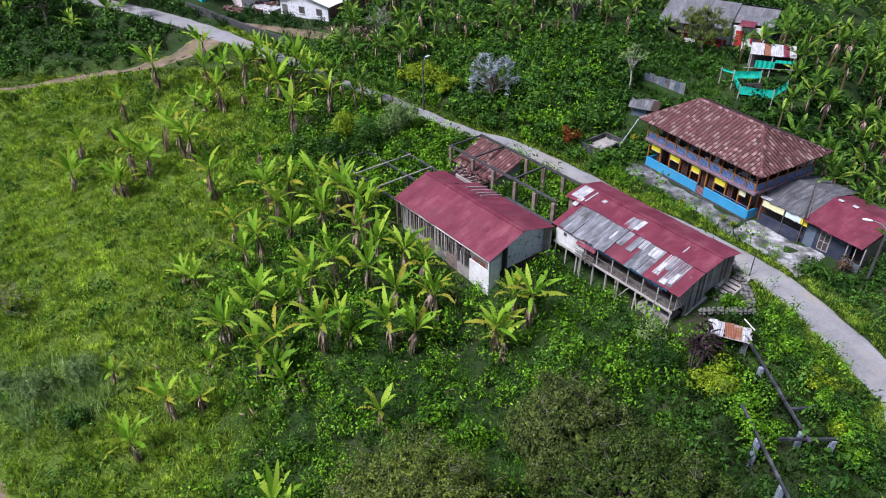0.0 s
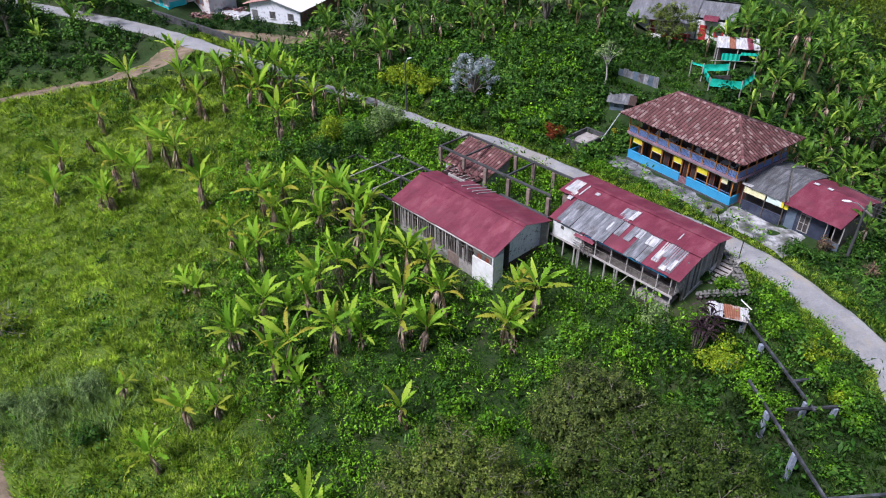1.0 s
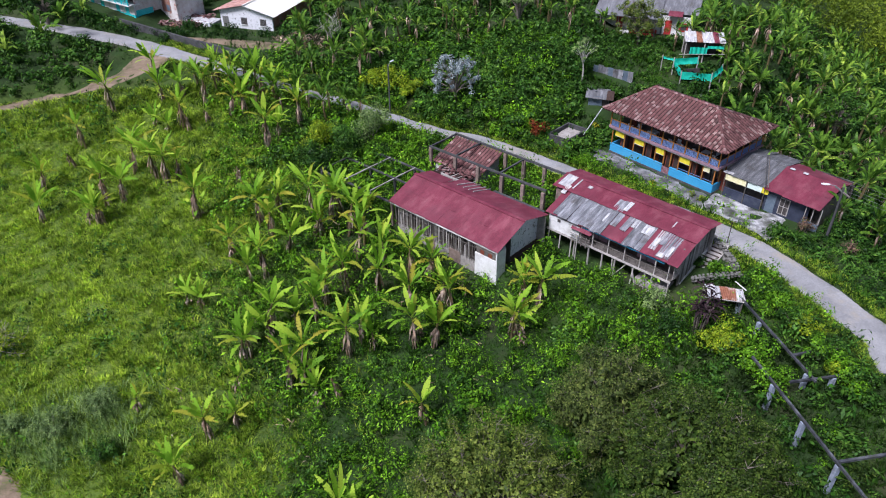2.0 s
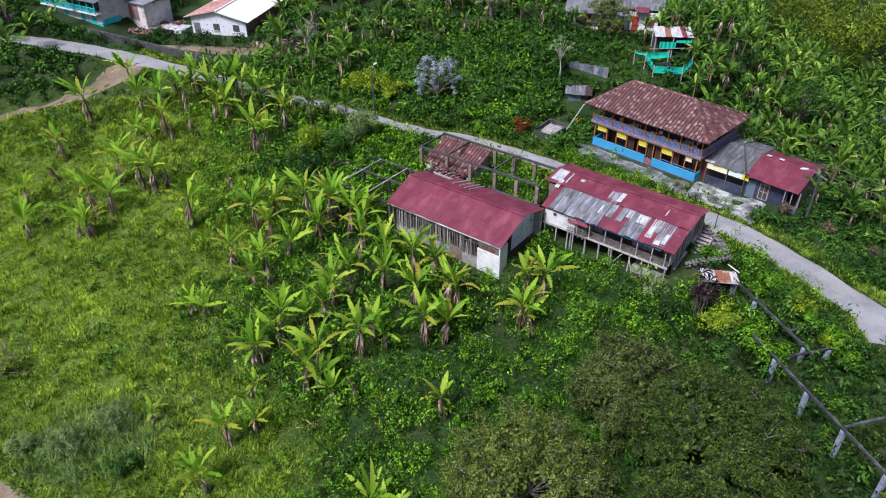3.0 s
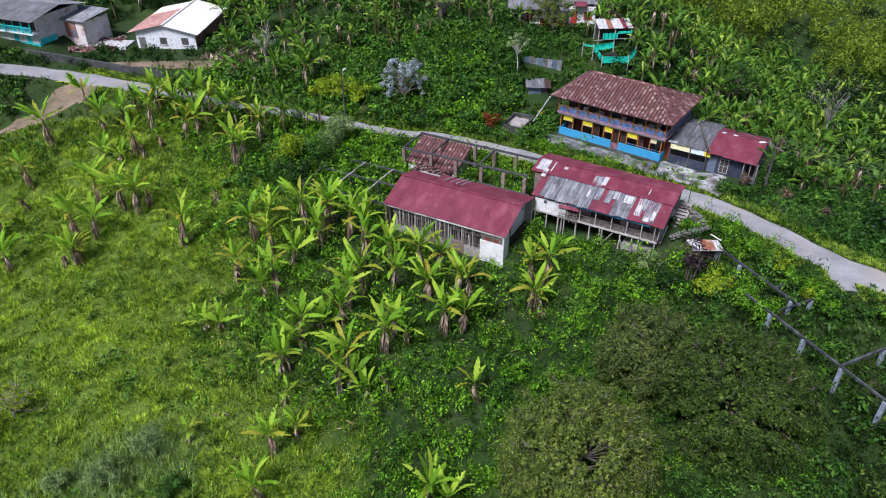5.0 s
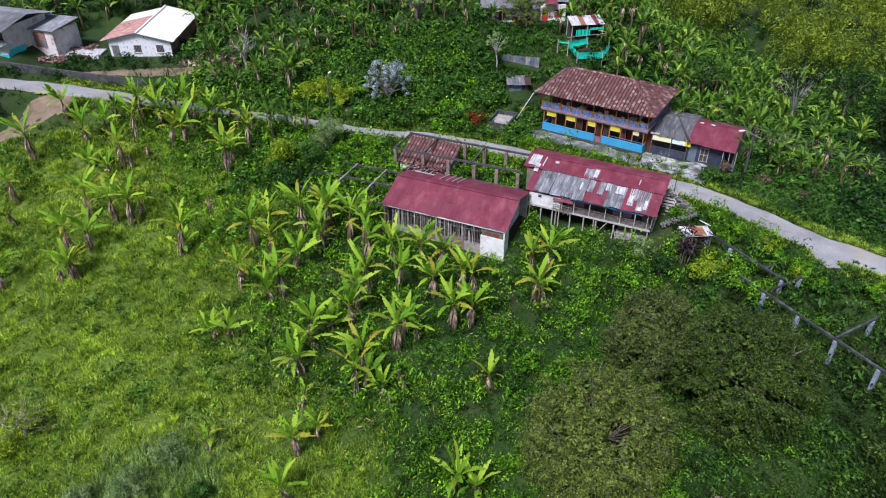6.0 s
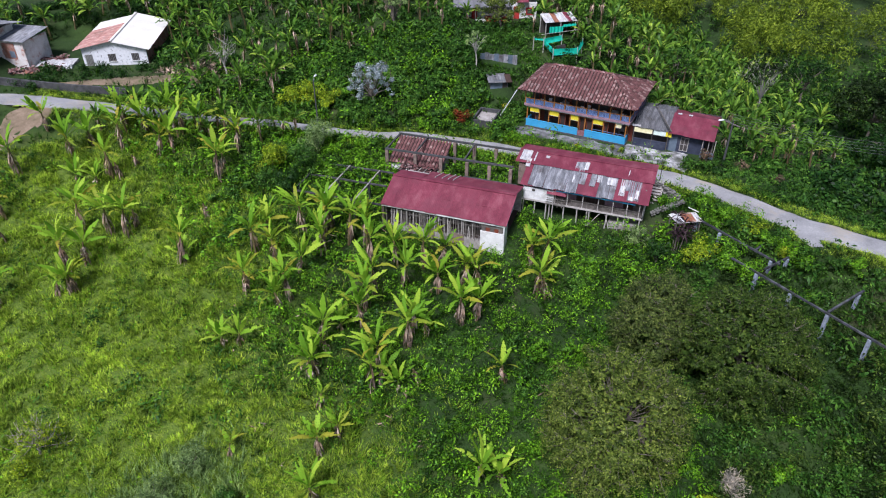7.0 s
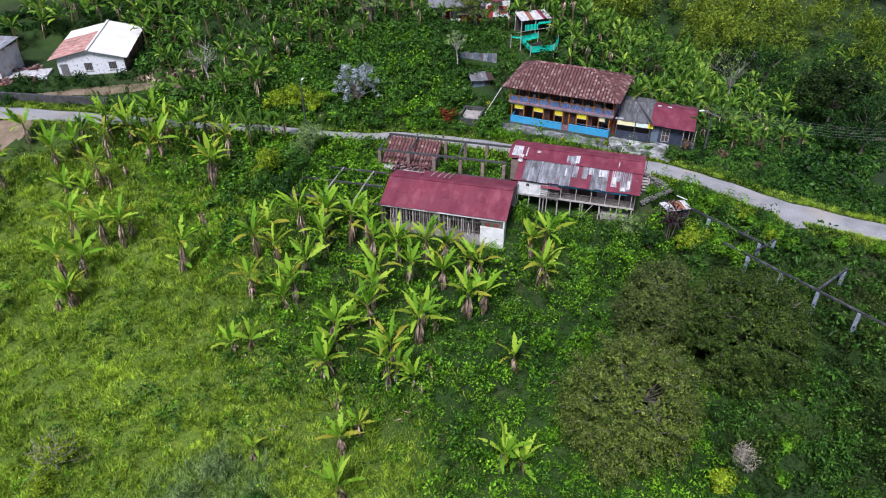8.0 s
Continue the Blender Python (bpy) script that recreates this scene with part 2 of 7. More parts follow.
# grass with the trees' shade put into its colour
SHADE_GRASS = foliage("shade_darkened_grass", [(0.015, 0.048, 0.006), (0.025, 0.068, 0.007), (0.038, 0.089, 0.010)], "island", 0.12, 0.55, 0.15, 0.9)
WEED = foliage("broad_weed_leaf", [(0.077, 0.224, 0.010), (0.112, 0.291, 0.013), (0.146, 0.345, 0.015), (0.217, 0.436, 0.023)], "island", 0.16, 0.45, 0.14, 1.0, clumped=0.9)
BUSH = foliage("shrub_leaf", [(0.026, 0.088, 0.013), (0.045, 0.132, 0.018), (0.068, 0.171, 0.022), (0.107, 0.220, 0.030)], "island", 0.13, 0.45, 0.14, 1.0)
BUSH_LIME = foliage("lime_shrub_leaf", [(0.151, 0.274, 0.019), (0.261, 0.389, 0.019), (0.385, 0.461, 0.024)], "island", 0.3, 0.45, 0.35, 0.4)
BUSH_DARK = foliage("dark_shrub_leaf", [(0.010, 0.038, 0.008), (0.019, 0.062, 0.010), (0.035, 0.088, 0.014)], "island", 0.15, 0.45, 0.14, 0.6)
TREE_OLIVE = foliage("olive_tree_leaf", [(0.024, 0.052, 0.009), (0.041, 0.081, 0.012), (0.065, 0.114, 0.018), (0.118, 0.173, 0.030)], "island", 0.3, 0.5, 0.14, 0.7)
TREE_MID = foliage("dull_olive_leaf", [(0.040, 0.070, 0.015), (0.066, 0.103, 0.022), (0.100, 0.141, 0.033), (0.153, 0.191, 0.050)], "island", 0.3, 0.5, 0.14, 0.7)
TREE_SILVER = foliage("silver_leaf", [(0.216, 0.272, 0.299), (0.320, 0.391, 0.422), (0.416, 0.484, 0.528)], "island", 0.6, 0.6, 0.2, 0.3)
TREE_OPEN = foliage("light_olive_leaf", [(0.055, 0.095, 0.017), (0.092, 0.142, 0.021), (0.139, 0.193, 0.032), (0.207, 0.258, 0.056)], "island", 0.3, 0.5, 0.14, 0.6)
SAGE_GRASS = foliage("silvery_grass", [(0.198, 0.333, 0.095), (0.270, 0.412, 0.129), (0.342, 0.480, 0.177)], "island", 0.4, 0.6, 0.3, 0.4)
# leaf colour lowered to carry the gloom of the hollow; dark valley trees share it
HOLLOW = foliage("darkened_scrub_leaf", [(0.013, 0.032, 0.007), (0.021, 0.046, 0.010), (0.034, 0.065, 0.013)], "island", 0.15, 0.5, 0.2, 0.7)
BAMBOO = foliage("bamboo_leaf", [(0.116, 0.194, 0.020), (0.196, 0.294, 0.028), (0.291, 0.395, 0.037)], "island", 0.05, 0.5, 0.35, 0.9)
CROTON = foliage("rust_red_leaf", [(0.14, 0.03, 0.012), (0.24, 0.05, 0.018), (0.3, 0.09, 0.03)], "island", 0.8, 0.5, 0.3, 0.3)
PINKISH = foliage("pink_brown_leaf", [(0.12, 0.07, 0.05), (0.22, 0.14, 0.11), (0.09, 0.12, 0.04)], "island", 0.8, 0.6, 0.3, 0.3)
FLOWER = foliage("yellow_flower", [(0.6, 0.45, 0.01), (0.75, 0.6, 0.03)], "island", 0.8, 0.5, 0.3, 0.2)
GREY_TWIG = foliage("grey_dry_twig", [(0.225, 0.203, 0.162), (0.360, 0.326, 0.270), (0.450, 0.406, 0.338)], "island", 0.8, 0.9, 0.0, 0.3)
SAGE = foliage("sage_green_leaf", [(0.142, 0.235, 0.075), (0.199, 0.300, 0.105), (0.257, 0.360, 0.143)], "island", 0.4, 0.6, 0.3, 0.4)

# ---------------------------------------------------------------- mesh helpers
def link_mesh(name, me, mat, parent=None, label="", m=None):
    me.materials.append(mat) if not me.materials else None
    ob = new(name, me)
    if parent:
        ob.parent = parent
    if m is not None:
        ob.matrix_basis = m
    if label:
        ob["label"] = label
    return ob


def part(name, bm, mat, parent=None, label="", smooth=False):
    me = bpy.data.meshes.new(name)
    bm.normal_update()
    bm.to_mesh(me)
    bm.free()
    if smooth:
        me.polygons.foreach_set("use_smooth", [True] * len(me.polygons))
        me.set_sharp_from_angle(angle=0.9)
    return link_mesh(name, me, mat, parent, label)


def thing(name, m, label, category, group="", kind=""):
    ob = new(name)
    ob.empty_display_size = 0.3
    ob.matrix_basis = m
    return tagged(ob, label, category, group, kind)


def box(bm, x0, y0, z0, x1, y1, z1, bevel=0.0):
    vs = [bm.verts.new(p) for p in ((x0, y0, z0), (x1, y0, z0), (x1, y1, z0), (x0, y1, z0), (x0, y0, z1), (x1, y0, z1), (x1, y1, z1), (x0, y1, z1))]
    fs = [bm.faces.new([vs[i] for i in q]) for q in ((3, 2, 1, 0), (4, 5, 6, 7), (0, 1, 5, 4), (1, 2, 6, 5), (2, 3, 7, 6), (3, 0, 4, 7))]
    if bevel:
        es = {e for f in fs for e in f.edges}
        bmesh.ops.bevel(bm, geom=list(es), offset=bevel, segments=1, affect="EDGES")
    return bm


def boxed(*c, bevel=0.0):
    return box(bmesh.new(), *c[:6], bevel=c[6] if len(c) > 6 else bevel)


def beam(bm, p, q, w, h):
    """A squared timber from p to q."""
    p, q = Vector(p), Vector(q)
    d = (q - p).normalized()
    s = d.cross(Vector((0, 0, 1)))
    s = (s if s.length > 1e-3 else Vector((1, 0, 0))).normalized()
    t = s.cross(d)
    ring = [(s * a * w / 2 + t * b * h / 2) for a, b in ((-1, -1), (1, -1), (1, 1), (-1, 1))]
    v = [bm.verts.new(c + r) for c in (p, q) for r in ring]
    for f in ((3, 2, 1, 0), (4, 5, 6, 7), (0, 1, 5, 4), (1, 2, 6, 5), (2, 3, 7, 6), (3, 0, 4, 7)):
        bm.faces.new([v[i] for i in f])
    return bm


def beamed(p, q, w, h):
    return beam(bmesh.new(), p, q, w, h)


def tube(bm, pts, radii, seg=6):
    """A tapered limb along pts."""
    rings = []
    for i, p in enumerate(pts):
        p = Vector(p)
        d = (Vector(pts[min(i + 1, len(pts) - 1)]) - Vector(pts[max(i - 1, 0)])).normalized()
        s = d.orthogonal().normalized()
        t = d.cross(s)
        rings.append([bm.verts.new(p + (s * math.cos(k * math.tau / seg) + t * math.sin(k * math.tau / seg)) * radii[i]) for k in range(seg)])
    for a, b in zip(rings, rings[1:]):
        for k in range(seg):
            bm.faces.new((a[k], a[(k + 1) % seg], b[(k + 1) % seg], b[k]))
    bm.faces.new(rings[-1])
    bm.faces.new(rings[0][::-1])
    return bm


def prism(bm, outline, y0, y1):
    """An outline in x, z drawn out along y."""
    a = [bm.verts.new((x, y0, z)) for x, z in outline]
    b = [bm.verts.new((x, y1, z)) for x, z in outline]
    bm.faces.new(a)
    bm.faces.new(b[::-1])
    for i in range(len(outline)):
        j = (i + 1) % len(outline)
        bm.faces.new((a[j], a[i], b[i], b[j]))
    return bm


def sheet(bm, o, u, v, waves, amp, thick=0.012, rows=2, sag=0.0, per=4):
    """A corrugated sheet: corner o, across u (with so many waves), down v."""
    o, u, v = Vector(o), Vector(u), Vector(v)
    n = u.cross(v).normalized()
    if n.z < 0:
        n = -n
    cols = max(2, waves * per)
    top, low = [], []
    for j in range(rows + 1):
        for i in range(cols + 1):
            f, g = i / cols, j / rows
            p = o + u * f + v * g + n * (amp * math.sin(f * waves * math.tau) - sag * math.sin(math.pi * g) * math.sin(math.pi * f))
            top.append(bm.verts.new(p + n * thick / 2))
            low.append(bm.verts.new(p - n * thick / 2))
    w = cols + 1
    for j in range(rows):
        for i in range(cols):
            a, b, c, d = j * w + i, j * w + i + 1, (j + 1) * w + i + 1, (j + 1) * w + i
            bm.faces.new((top[a], top[b], top[c], top[d]))
            bm.faces.new((low[d], low[c], low[b], low[a]))
    for j in range(rows):
        for i in (0, cols):
            a, d = j * w + i, (j + 1) * w + i
            bm.faces.new((top[a], top[d], low[d], low[a]) if i == 0 else (top[d], top[a], low[a], low[d]))
    for i in range(cols):
        for j in (0, rows):
            a, b = j * w + i, j * w + i + 1
            bm.faces.new((top[b], top[a], low[a], low[b]) if j == 0 else (top[a], top[b], low[b], low[a]))
    return bm


def array_mesh(name, verts, faces):
    """A mesh straight from arrays; all faces have the same number of corners."""
    me = bpy.data.meshes.new(name)
    nf, k = faces.shape
    me.vertices.add(len(verts))
    me.vertices.foreach_set("co", np.ascontiguousarray(verts, dtype=np.float32).ravel())
    me.loops.add(nf * k)
    me.loops.foreach_set("vertex_index", np.ascontiguousarray(faces, dtype=np.int32).ravel())
    me.polygons.add(nf)
    me.polygons.foreach_set("loop_start", np.arange(0, nf * k, k, dtype=np.int32))
    me.update(calc_edges=True)
    return me


# ---------------------------------------------------------------- lie of the land
# heights at every 20 m, west to east and south to north
SPOTS = np.array([
    (-11.6, -10.0, -8.7, -7.7, -5.8, 1.8, 7.1, 8.1, 8.6),
    (-13.8, -12.2, -10.6, -8.9, -6.8, 2.2, 6.5, 7.1, 7.9),
    (-15.3, -13.7, -11.6, -7.6, -3.4, 2.2, 6.1, 6.6, 7.5),
    (-14.2, -10.7, -10.2, -3.9, 1.0, 3.1, 6.8, 7.2, 7.7),
    (-9.1, -5.1, -6.2, -3.7, -1.5, 4.0, 7.9, 7.8, 7.7),
    (-3.9, -1.1, 1.5, 1.6, 2.4, 7.9, 7.3, 6.9, 7.0),
    (-1.8, -0.9, -1.3, -5.3, -1.6, 6.0, 5.3, 5.2, 5.2),
    (-2.9, -5.0, -8.1, -11.5, -9.7, -6.3, -2.8, 0.2, 1.7),
    (-6.5, -10.1, -13.0, -14.1, -14.8, -15.5, -12.3, -8.0, -4.3),
    (-11.0, -15.1, -18.3, -20.4, -21.8, -21.6, -19.9, -16.4, -11.7),
])
# the road's middle line: x, y, height, half width
ROAD = [(-90, 128, 7.5, 1.8), (-58, 115, 6.2, 1.8), (-39.6, 106, 5.0, 1.8), (-28.6, 98.4, 4.2, 1.6), (-15.2, 89.0, 2.6, 1.25), (-7.0, 83.8, 1.7, 1.15), (2.7, 76.5, 0.6, 1.15), (7.3, 74.2, 0.3, 1.25), (14.3, 66.6, 0.05, 1.4),
        (19.1, 59.7, 0.0, 1.5), (24.1, 54.1, 0.0, 1.6), (28.3, 47.5, -0.1, 1.7), (30.6, 40.5, -0.15, 1.8), (31.4, 35.0, -0.1, 1.9), (34.0, 28.0, 0.0, 1.9), (38.5, 20.0, 0.0, 1.9), (52, 2, 0.2, 1.9), (90, -40, 0.5, 1.9)]
SPUR = [(31.6, 34.0, -0.1, 1.6), (30.2, 31.6, -0.05, 1.3), (29.4, 30.2, -0.05, 0.7)]
TRACK = [(-32.5, 99.6, 4.3, 2.1), (-36.0, 96.6, 3.3, 2.7), (-40, 93.8, 2.5, 1.5), (-45, 92.0, 2.0, 1.0), (-57, 89.0, 1.0, 1.0), (-72, 86, 0.0, 1.0)]
PATHS = ((ROAD, 2.6), (SPUR, 1.2), (TRACK, 1.6))


def smooth(t):
    t = np.clip(t, 0, 1)
    return t * t * (3 - 2 * t)


def along(line, step=0.7):
    """Points of a line of (x, y, z, half width), smoothly joined."""
    p = np.array(line, dtype=float)
    out = []
    for i in range(len(p) - 1):
        a, b, c, d = p[max(i - 1, 0)], p[i], p[i + 1], p[min(i + 2, len(p) - 1)]
        k = max(1, int(np.linalg.norm((c - b)[:2]) / step))
        for t in np.arange(k) / k:
            out.append(0.5 * (2 * b + (c - a) * t + (2 * a - 5 * b + 4 * c - d) * t * t + (3 * b - a - 3 * c + d) * t ** 3))
    out.append(p[-1])
    return np.array(out)


LINES = [(along(p, 0.7), s) for p, s in PATHS]


def land(x, y):
    """The bare slope at x, y (arrays)."""
    gx, gy = np.clip((x + 70) / 20, 0, 8.999), np.clip((y + 10) / 20, 0, 7.999)
    i, j = gx.astype(int), gy.astype(int)
    u, v = gx - i, gy - j

    def w(t):
        return ((1 - t) ** 3 / 6, (3 * t ** 3 - 6 * t ** 2 + 4) / 6, (-3 * t ** 3 + 3 * t ** 2 + 3 * t + 1) / 6, t ** 3 / 6)
    wu, wv, z = w(u), w(v), 0
    for a in range(4):
        for b in range(4):
            z = z + wu[a] * wv[b] * SPOTS[np.clip(i + a - 1, 0, 9), np.clip(j + b - 1, 0, 8)]
    return z


def away(line, x, y):
    """How far x, y lies outside the edge of a line, and the line's height there."""
    d = np.full(x.shape, 1e9)
    z = np.zeros(x.shape)
    for k in range(0, len(line)):
        q = np.hypot(x - line[k, 0], y - line[k, 1]) - line[k, 3]
        near = q < d
        d[near], z[near] = q[near], line[k, 2]
    return d, z


def local(x, y, ox, oy, deg):
    c, s = math.cos(radians(deg)), math.sin(radians(deg))
    return (x - ox) * c + (y - oy) * s, -(x - ox) * s + (y - oy) * c


# levelled places: origin, angle, x0, y0, x1, y1, height, slope width
PADS = [(22.0, 68.7, -59.3, -1.5, -5.0, 26, 9.5, 0.12, 3.0), (-4.56, 59.9, -51.5, -0.3, 1.2, 14, 8, -1.6, 2.5), (0.87, 68.6, -51.5, -0.2, 0.2, 15.5, 4.2, -0.3, 1.2),
        (-24.9, 110.2, -27.3, -9, -5.5, 12, 13, 4.85, 2.5), (36, 93, -33, -4, -3, 16, 12, 5.0, 5.0), (15.4, 72.0, -52, -0.4, -0.6, 3.3, 4.8, 0.6, 1.6)]


def ground(x, y):
    x, y = np.atleast_1d(np.asarray(x, float)), np.atleast_1d(np.asarray(y, float))
    z = land(x, y)
    for ox, oy, deg, x0, y0, x1, y1, h, wide in PADS:
        lx, ly = local(x, y, ox, oy, deg)
        d = np.hypot(np.maximum(np.maximum(x0 - lx, lx - x1), 0), np.maximum(np.maximum(y0 - ly, ly - y1), 0))
        k = smooth(1 - d / wide)
        z = z * (1 - k) + h * k
    for line, wide in LINES:
        d, h = away(line, x, y)
        k = smooth(1 - (d - 0.3) / wide)
        z = z * (1 - k) + h * k
    return z


def gz(x, y):
    return float(ground(x, y)[0])


def spread(a, b, fine0, fine1, step, grow=1.25):
    """Grid lines: even in the middle, ever wider towards a and b."""
    mid = list(np.arange(fine0, fine1 + step / 2, step))
    s, lo = step, []
    while (lo[-1] if lo else mid[0]) > a:
        s *= grow
        lo.append((lo[-1] if lo else mid[0]) - s)
    s, hi = step, []
    while (hi[-1] if hi else mid[-1]) < b:
        s *= grow
        hi.append((hi[-1] if hi else mid[-1]) + s)
    return np.array(lo[::-1] + mid + hi)


gx = spread(-2500, 2500, -62, 62, 0.8)
gy = spread(-1500, 3500, 0, 122, 0.8)
GX, GY = np.meshgrid(gx, gy, indexing="ij")
GZ = ground(GX.ravel(), GY.ravel()).reshape(GX.shape)
bumps = np.array([noise.noise((x * 0.45, y * 0.45, 0)) * 0.18 + noise.noise((x * 1.3, y * 1.3, 3)) * 0.07 for x, y in zip(GX.ravel(), GY.ravel())]).reshape(GX.shape)
near_path = np.minimum.reduce([away(l, GX.ravel(), GY.ravel())[0] for l, _ in LINES]).reshape(GX.shape)
GZ = GZ + bumps * smooth(near_path / 2.0)
idx = np.arange(GX.size).reshape(GX.shape)
faces = np.stack([idx[:-1, :-1], idx[1:, :-1], idx[1:, 1:], idx[:-1, 1:]], -1).reshape(-1, 4)
# soil colour kept very dark to paint the shade beneath the plants
GROUND = material("grassy_soil", [(0.3, (0.011, 0.026, 0.005)), (0.5, (0.02, 0.045, 0.008)), (0.7, (0.038, 0.068, 0.013))], 0.12, 0.95, 0, 2.5, 0.8, (0.05, 0.046, 0.024), bump_dist=0.15)


def turf(m):
    """Short turf in the open meadow to the west, giving way to bare, shade-darkened soil under the rank growth."""
    nt = m.node_tree
    b = nt.nodes["Principled BSDF"]
    soil = b.inputs["Base Color"].links[0].from_socket
    xyz = nt.nodes.new("ShaderNodeSeparateXYZ")
    nt.links.new(nt.nodes.new("ShaderNodeTexCoord").outputs["Object"], xyz.inputs[0])
    span = nt.nodes.new("ShaderNodeMapRange")
    for k, v in zip((1, 2, 3, 4), (-12.0, -27.0, 0.0, 1.0)):
        span.inputs[k].default_value = v
    nt.links.new(xyz.outputs[0], span.inputs[0])
    upper = nt.nodes.new("ShaderNodeMapRange")
    for k, v in zip((1, 2, 3, 4), (96.0, 86.0, 0.0, 1.0)):
        upper.inputs[k].default_value = v
    nt.links.new(xyz.outputs[1], upper.inputs[0])
    both = nt.nodes.new("ShaderNodeMath")
    both.operation = "MULTIPLY"
    nt.links.new(span.outputs[0], both.inputs[0])
    nt.links.new(upper.outputs[0], both.inputs[1])
    grass = ramp(nt, noise_of(nt, 1.6, 6, 0.75), [(0.3, (0.045, 0.08, 0.012)), (0.5, (0.09, 0.145, 0.018)), (0.7, (0.16, 0.205, 0.034))])
    nt.links.new(mix(nt, "MIX", both.outputs[0], soil, grass), b.inputs["Base Color"])


turf(GROUND)
ground_ob = link_mesh("ground", array_mesh("ground", np.stack([GX, GY, GZ], -1).reshape(-1, 3), faces), GROUND)
tagged(ground_ob, "sloping hillside of soil under grass and weeds", "ground", kind="structure")


def strip(name, line, mat, label, lift=0.05, ragged=0.35, across=6, step=0.6, cat="road", follow=False):
    """A road laid over the ground along a line, with uneven edges and a slight crown."""
    p = along(line, step)
    d = np.gradient(p[:, :2], axis=0)
    d /= np.linalg.norm(d, axis=1)[:, None]
    side = np.stack([-d[:, 1], d[:, 0]], 1)
    vs = []
    for k, q in enumerate(p):
        for a in range(across + 1):
            f = a / across * 2 - 1
            wob = noise.noise((q[0] * 0.35, q[1] * 0.35, f * 2)) * ragged * abs(f)
            xy = q[:2] + side[k] * (f * q[3] + math.copysign(1, f) * wob)
            rut = -0.035 * math.exp(-((abs(f) - 0.5) / 0.16) ** 2)
            vs.append((xy[0], xy[1], (gz(*xy) if follow else q[2]) + lift + rut + 0.04 * (1 - f * f) - (0.12 if a in (0, across) else 0) + noise.noise((xy[0], xy[1], 7)) * 0.02))
    w = across + 1
    fs = np.array([(k * w + a, k * w + a + 1, (k + 1) * w + a + 1, (k + 1) * w + a) for k in range(len(p) - 1) for a in range(across)])
    ob = link_mesh(name, array_mesh(name, np.array(vs), fs), mat)
    ob.data.polygons.foreach_set("use_smooth", [True] * len(fs))
    return tagged(ob, label, cat, kind="structure")


strip("road", ROAD, GRAVEL, "pale grey gravel road with worn wheel tracks", 0.06, 0.4, 10)
strip("road_spur", SPUR, GRAVEL, "pale grey gravel edge of the road beside the hedge", 0.045, 0.5)
strip("dirt_track", TRACK, EARTH, "bare ochre earth track and cut bank", 0.07, 1.7, 14)
BARE = [(-31.0, 26.0, 0, 1.5), (-35.0, 33.5, 0, 1.7), (-39.0, 38.5, 0, 1.8), (-44.0, 42.5, 0, 1.8), (-52.0, 47.5, 0, 1.8)]
strip("bare_soil", BARE, EARTH, "strip of bare brown soil at the meadow's lower edge", 0.1, 0.8, 6, cat="soil", follow=True)

# ---------------------------------------------------------------- roofs
def piece(name, me, mat, parent, m, label=""):
    ob = new(name, me)
    if not me.materials:
        me.materials.append(mat)
    ob.parent = parent
    ob.matrix_basis = m
    if label:
        ob["label"] = label
    return ob


def mesh_of(name, bm, mat):
    me = bpy.data.meshes.new(name)
    bm.normal_update()
    bm.to_mesh(me)
    bm.free()
    me.materials.append(mat)
    return me


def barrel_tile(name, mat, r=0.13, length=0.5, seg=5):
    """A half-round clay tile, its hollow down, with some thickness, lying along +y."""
    bm = bmesh.new()
    rows = []
    for y, k in ((0, 1.08), (length, 0.9)):
        for rr in (r * k, r * k - 0.022):
            rows.append([bm.verts.new((rr * math.cos(math.pi * i / seg), y, rr * 0.8 * math.sin(math.pi * i / seg))) for i in range(seg + 1)])
    o0, i0, o1, i1 = rows
    for i in range(seg):
        bm.faces.new((o0[i], o0[i + 1], o1[i + 1], o1[i])[::-1])
        bm.faces.new((o0[i], i0[i], i0[i + 1], o0[i + 1])[::-1])
    for i in (0, seg):
        bm.faces.new((o0[i], o1[i], i1[i], i0[i]))
    me = mesh_of(name, bm, mat)
    me.polygons.foreach_set("use_smooth", [True] * len(me.polygons))
    return me


TILES = [barrel_tile("clay_roof_tile", TILE, 0.15), barrel_tile("clay_roof_tile", TILE_PALE, 0.15)]


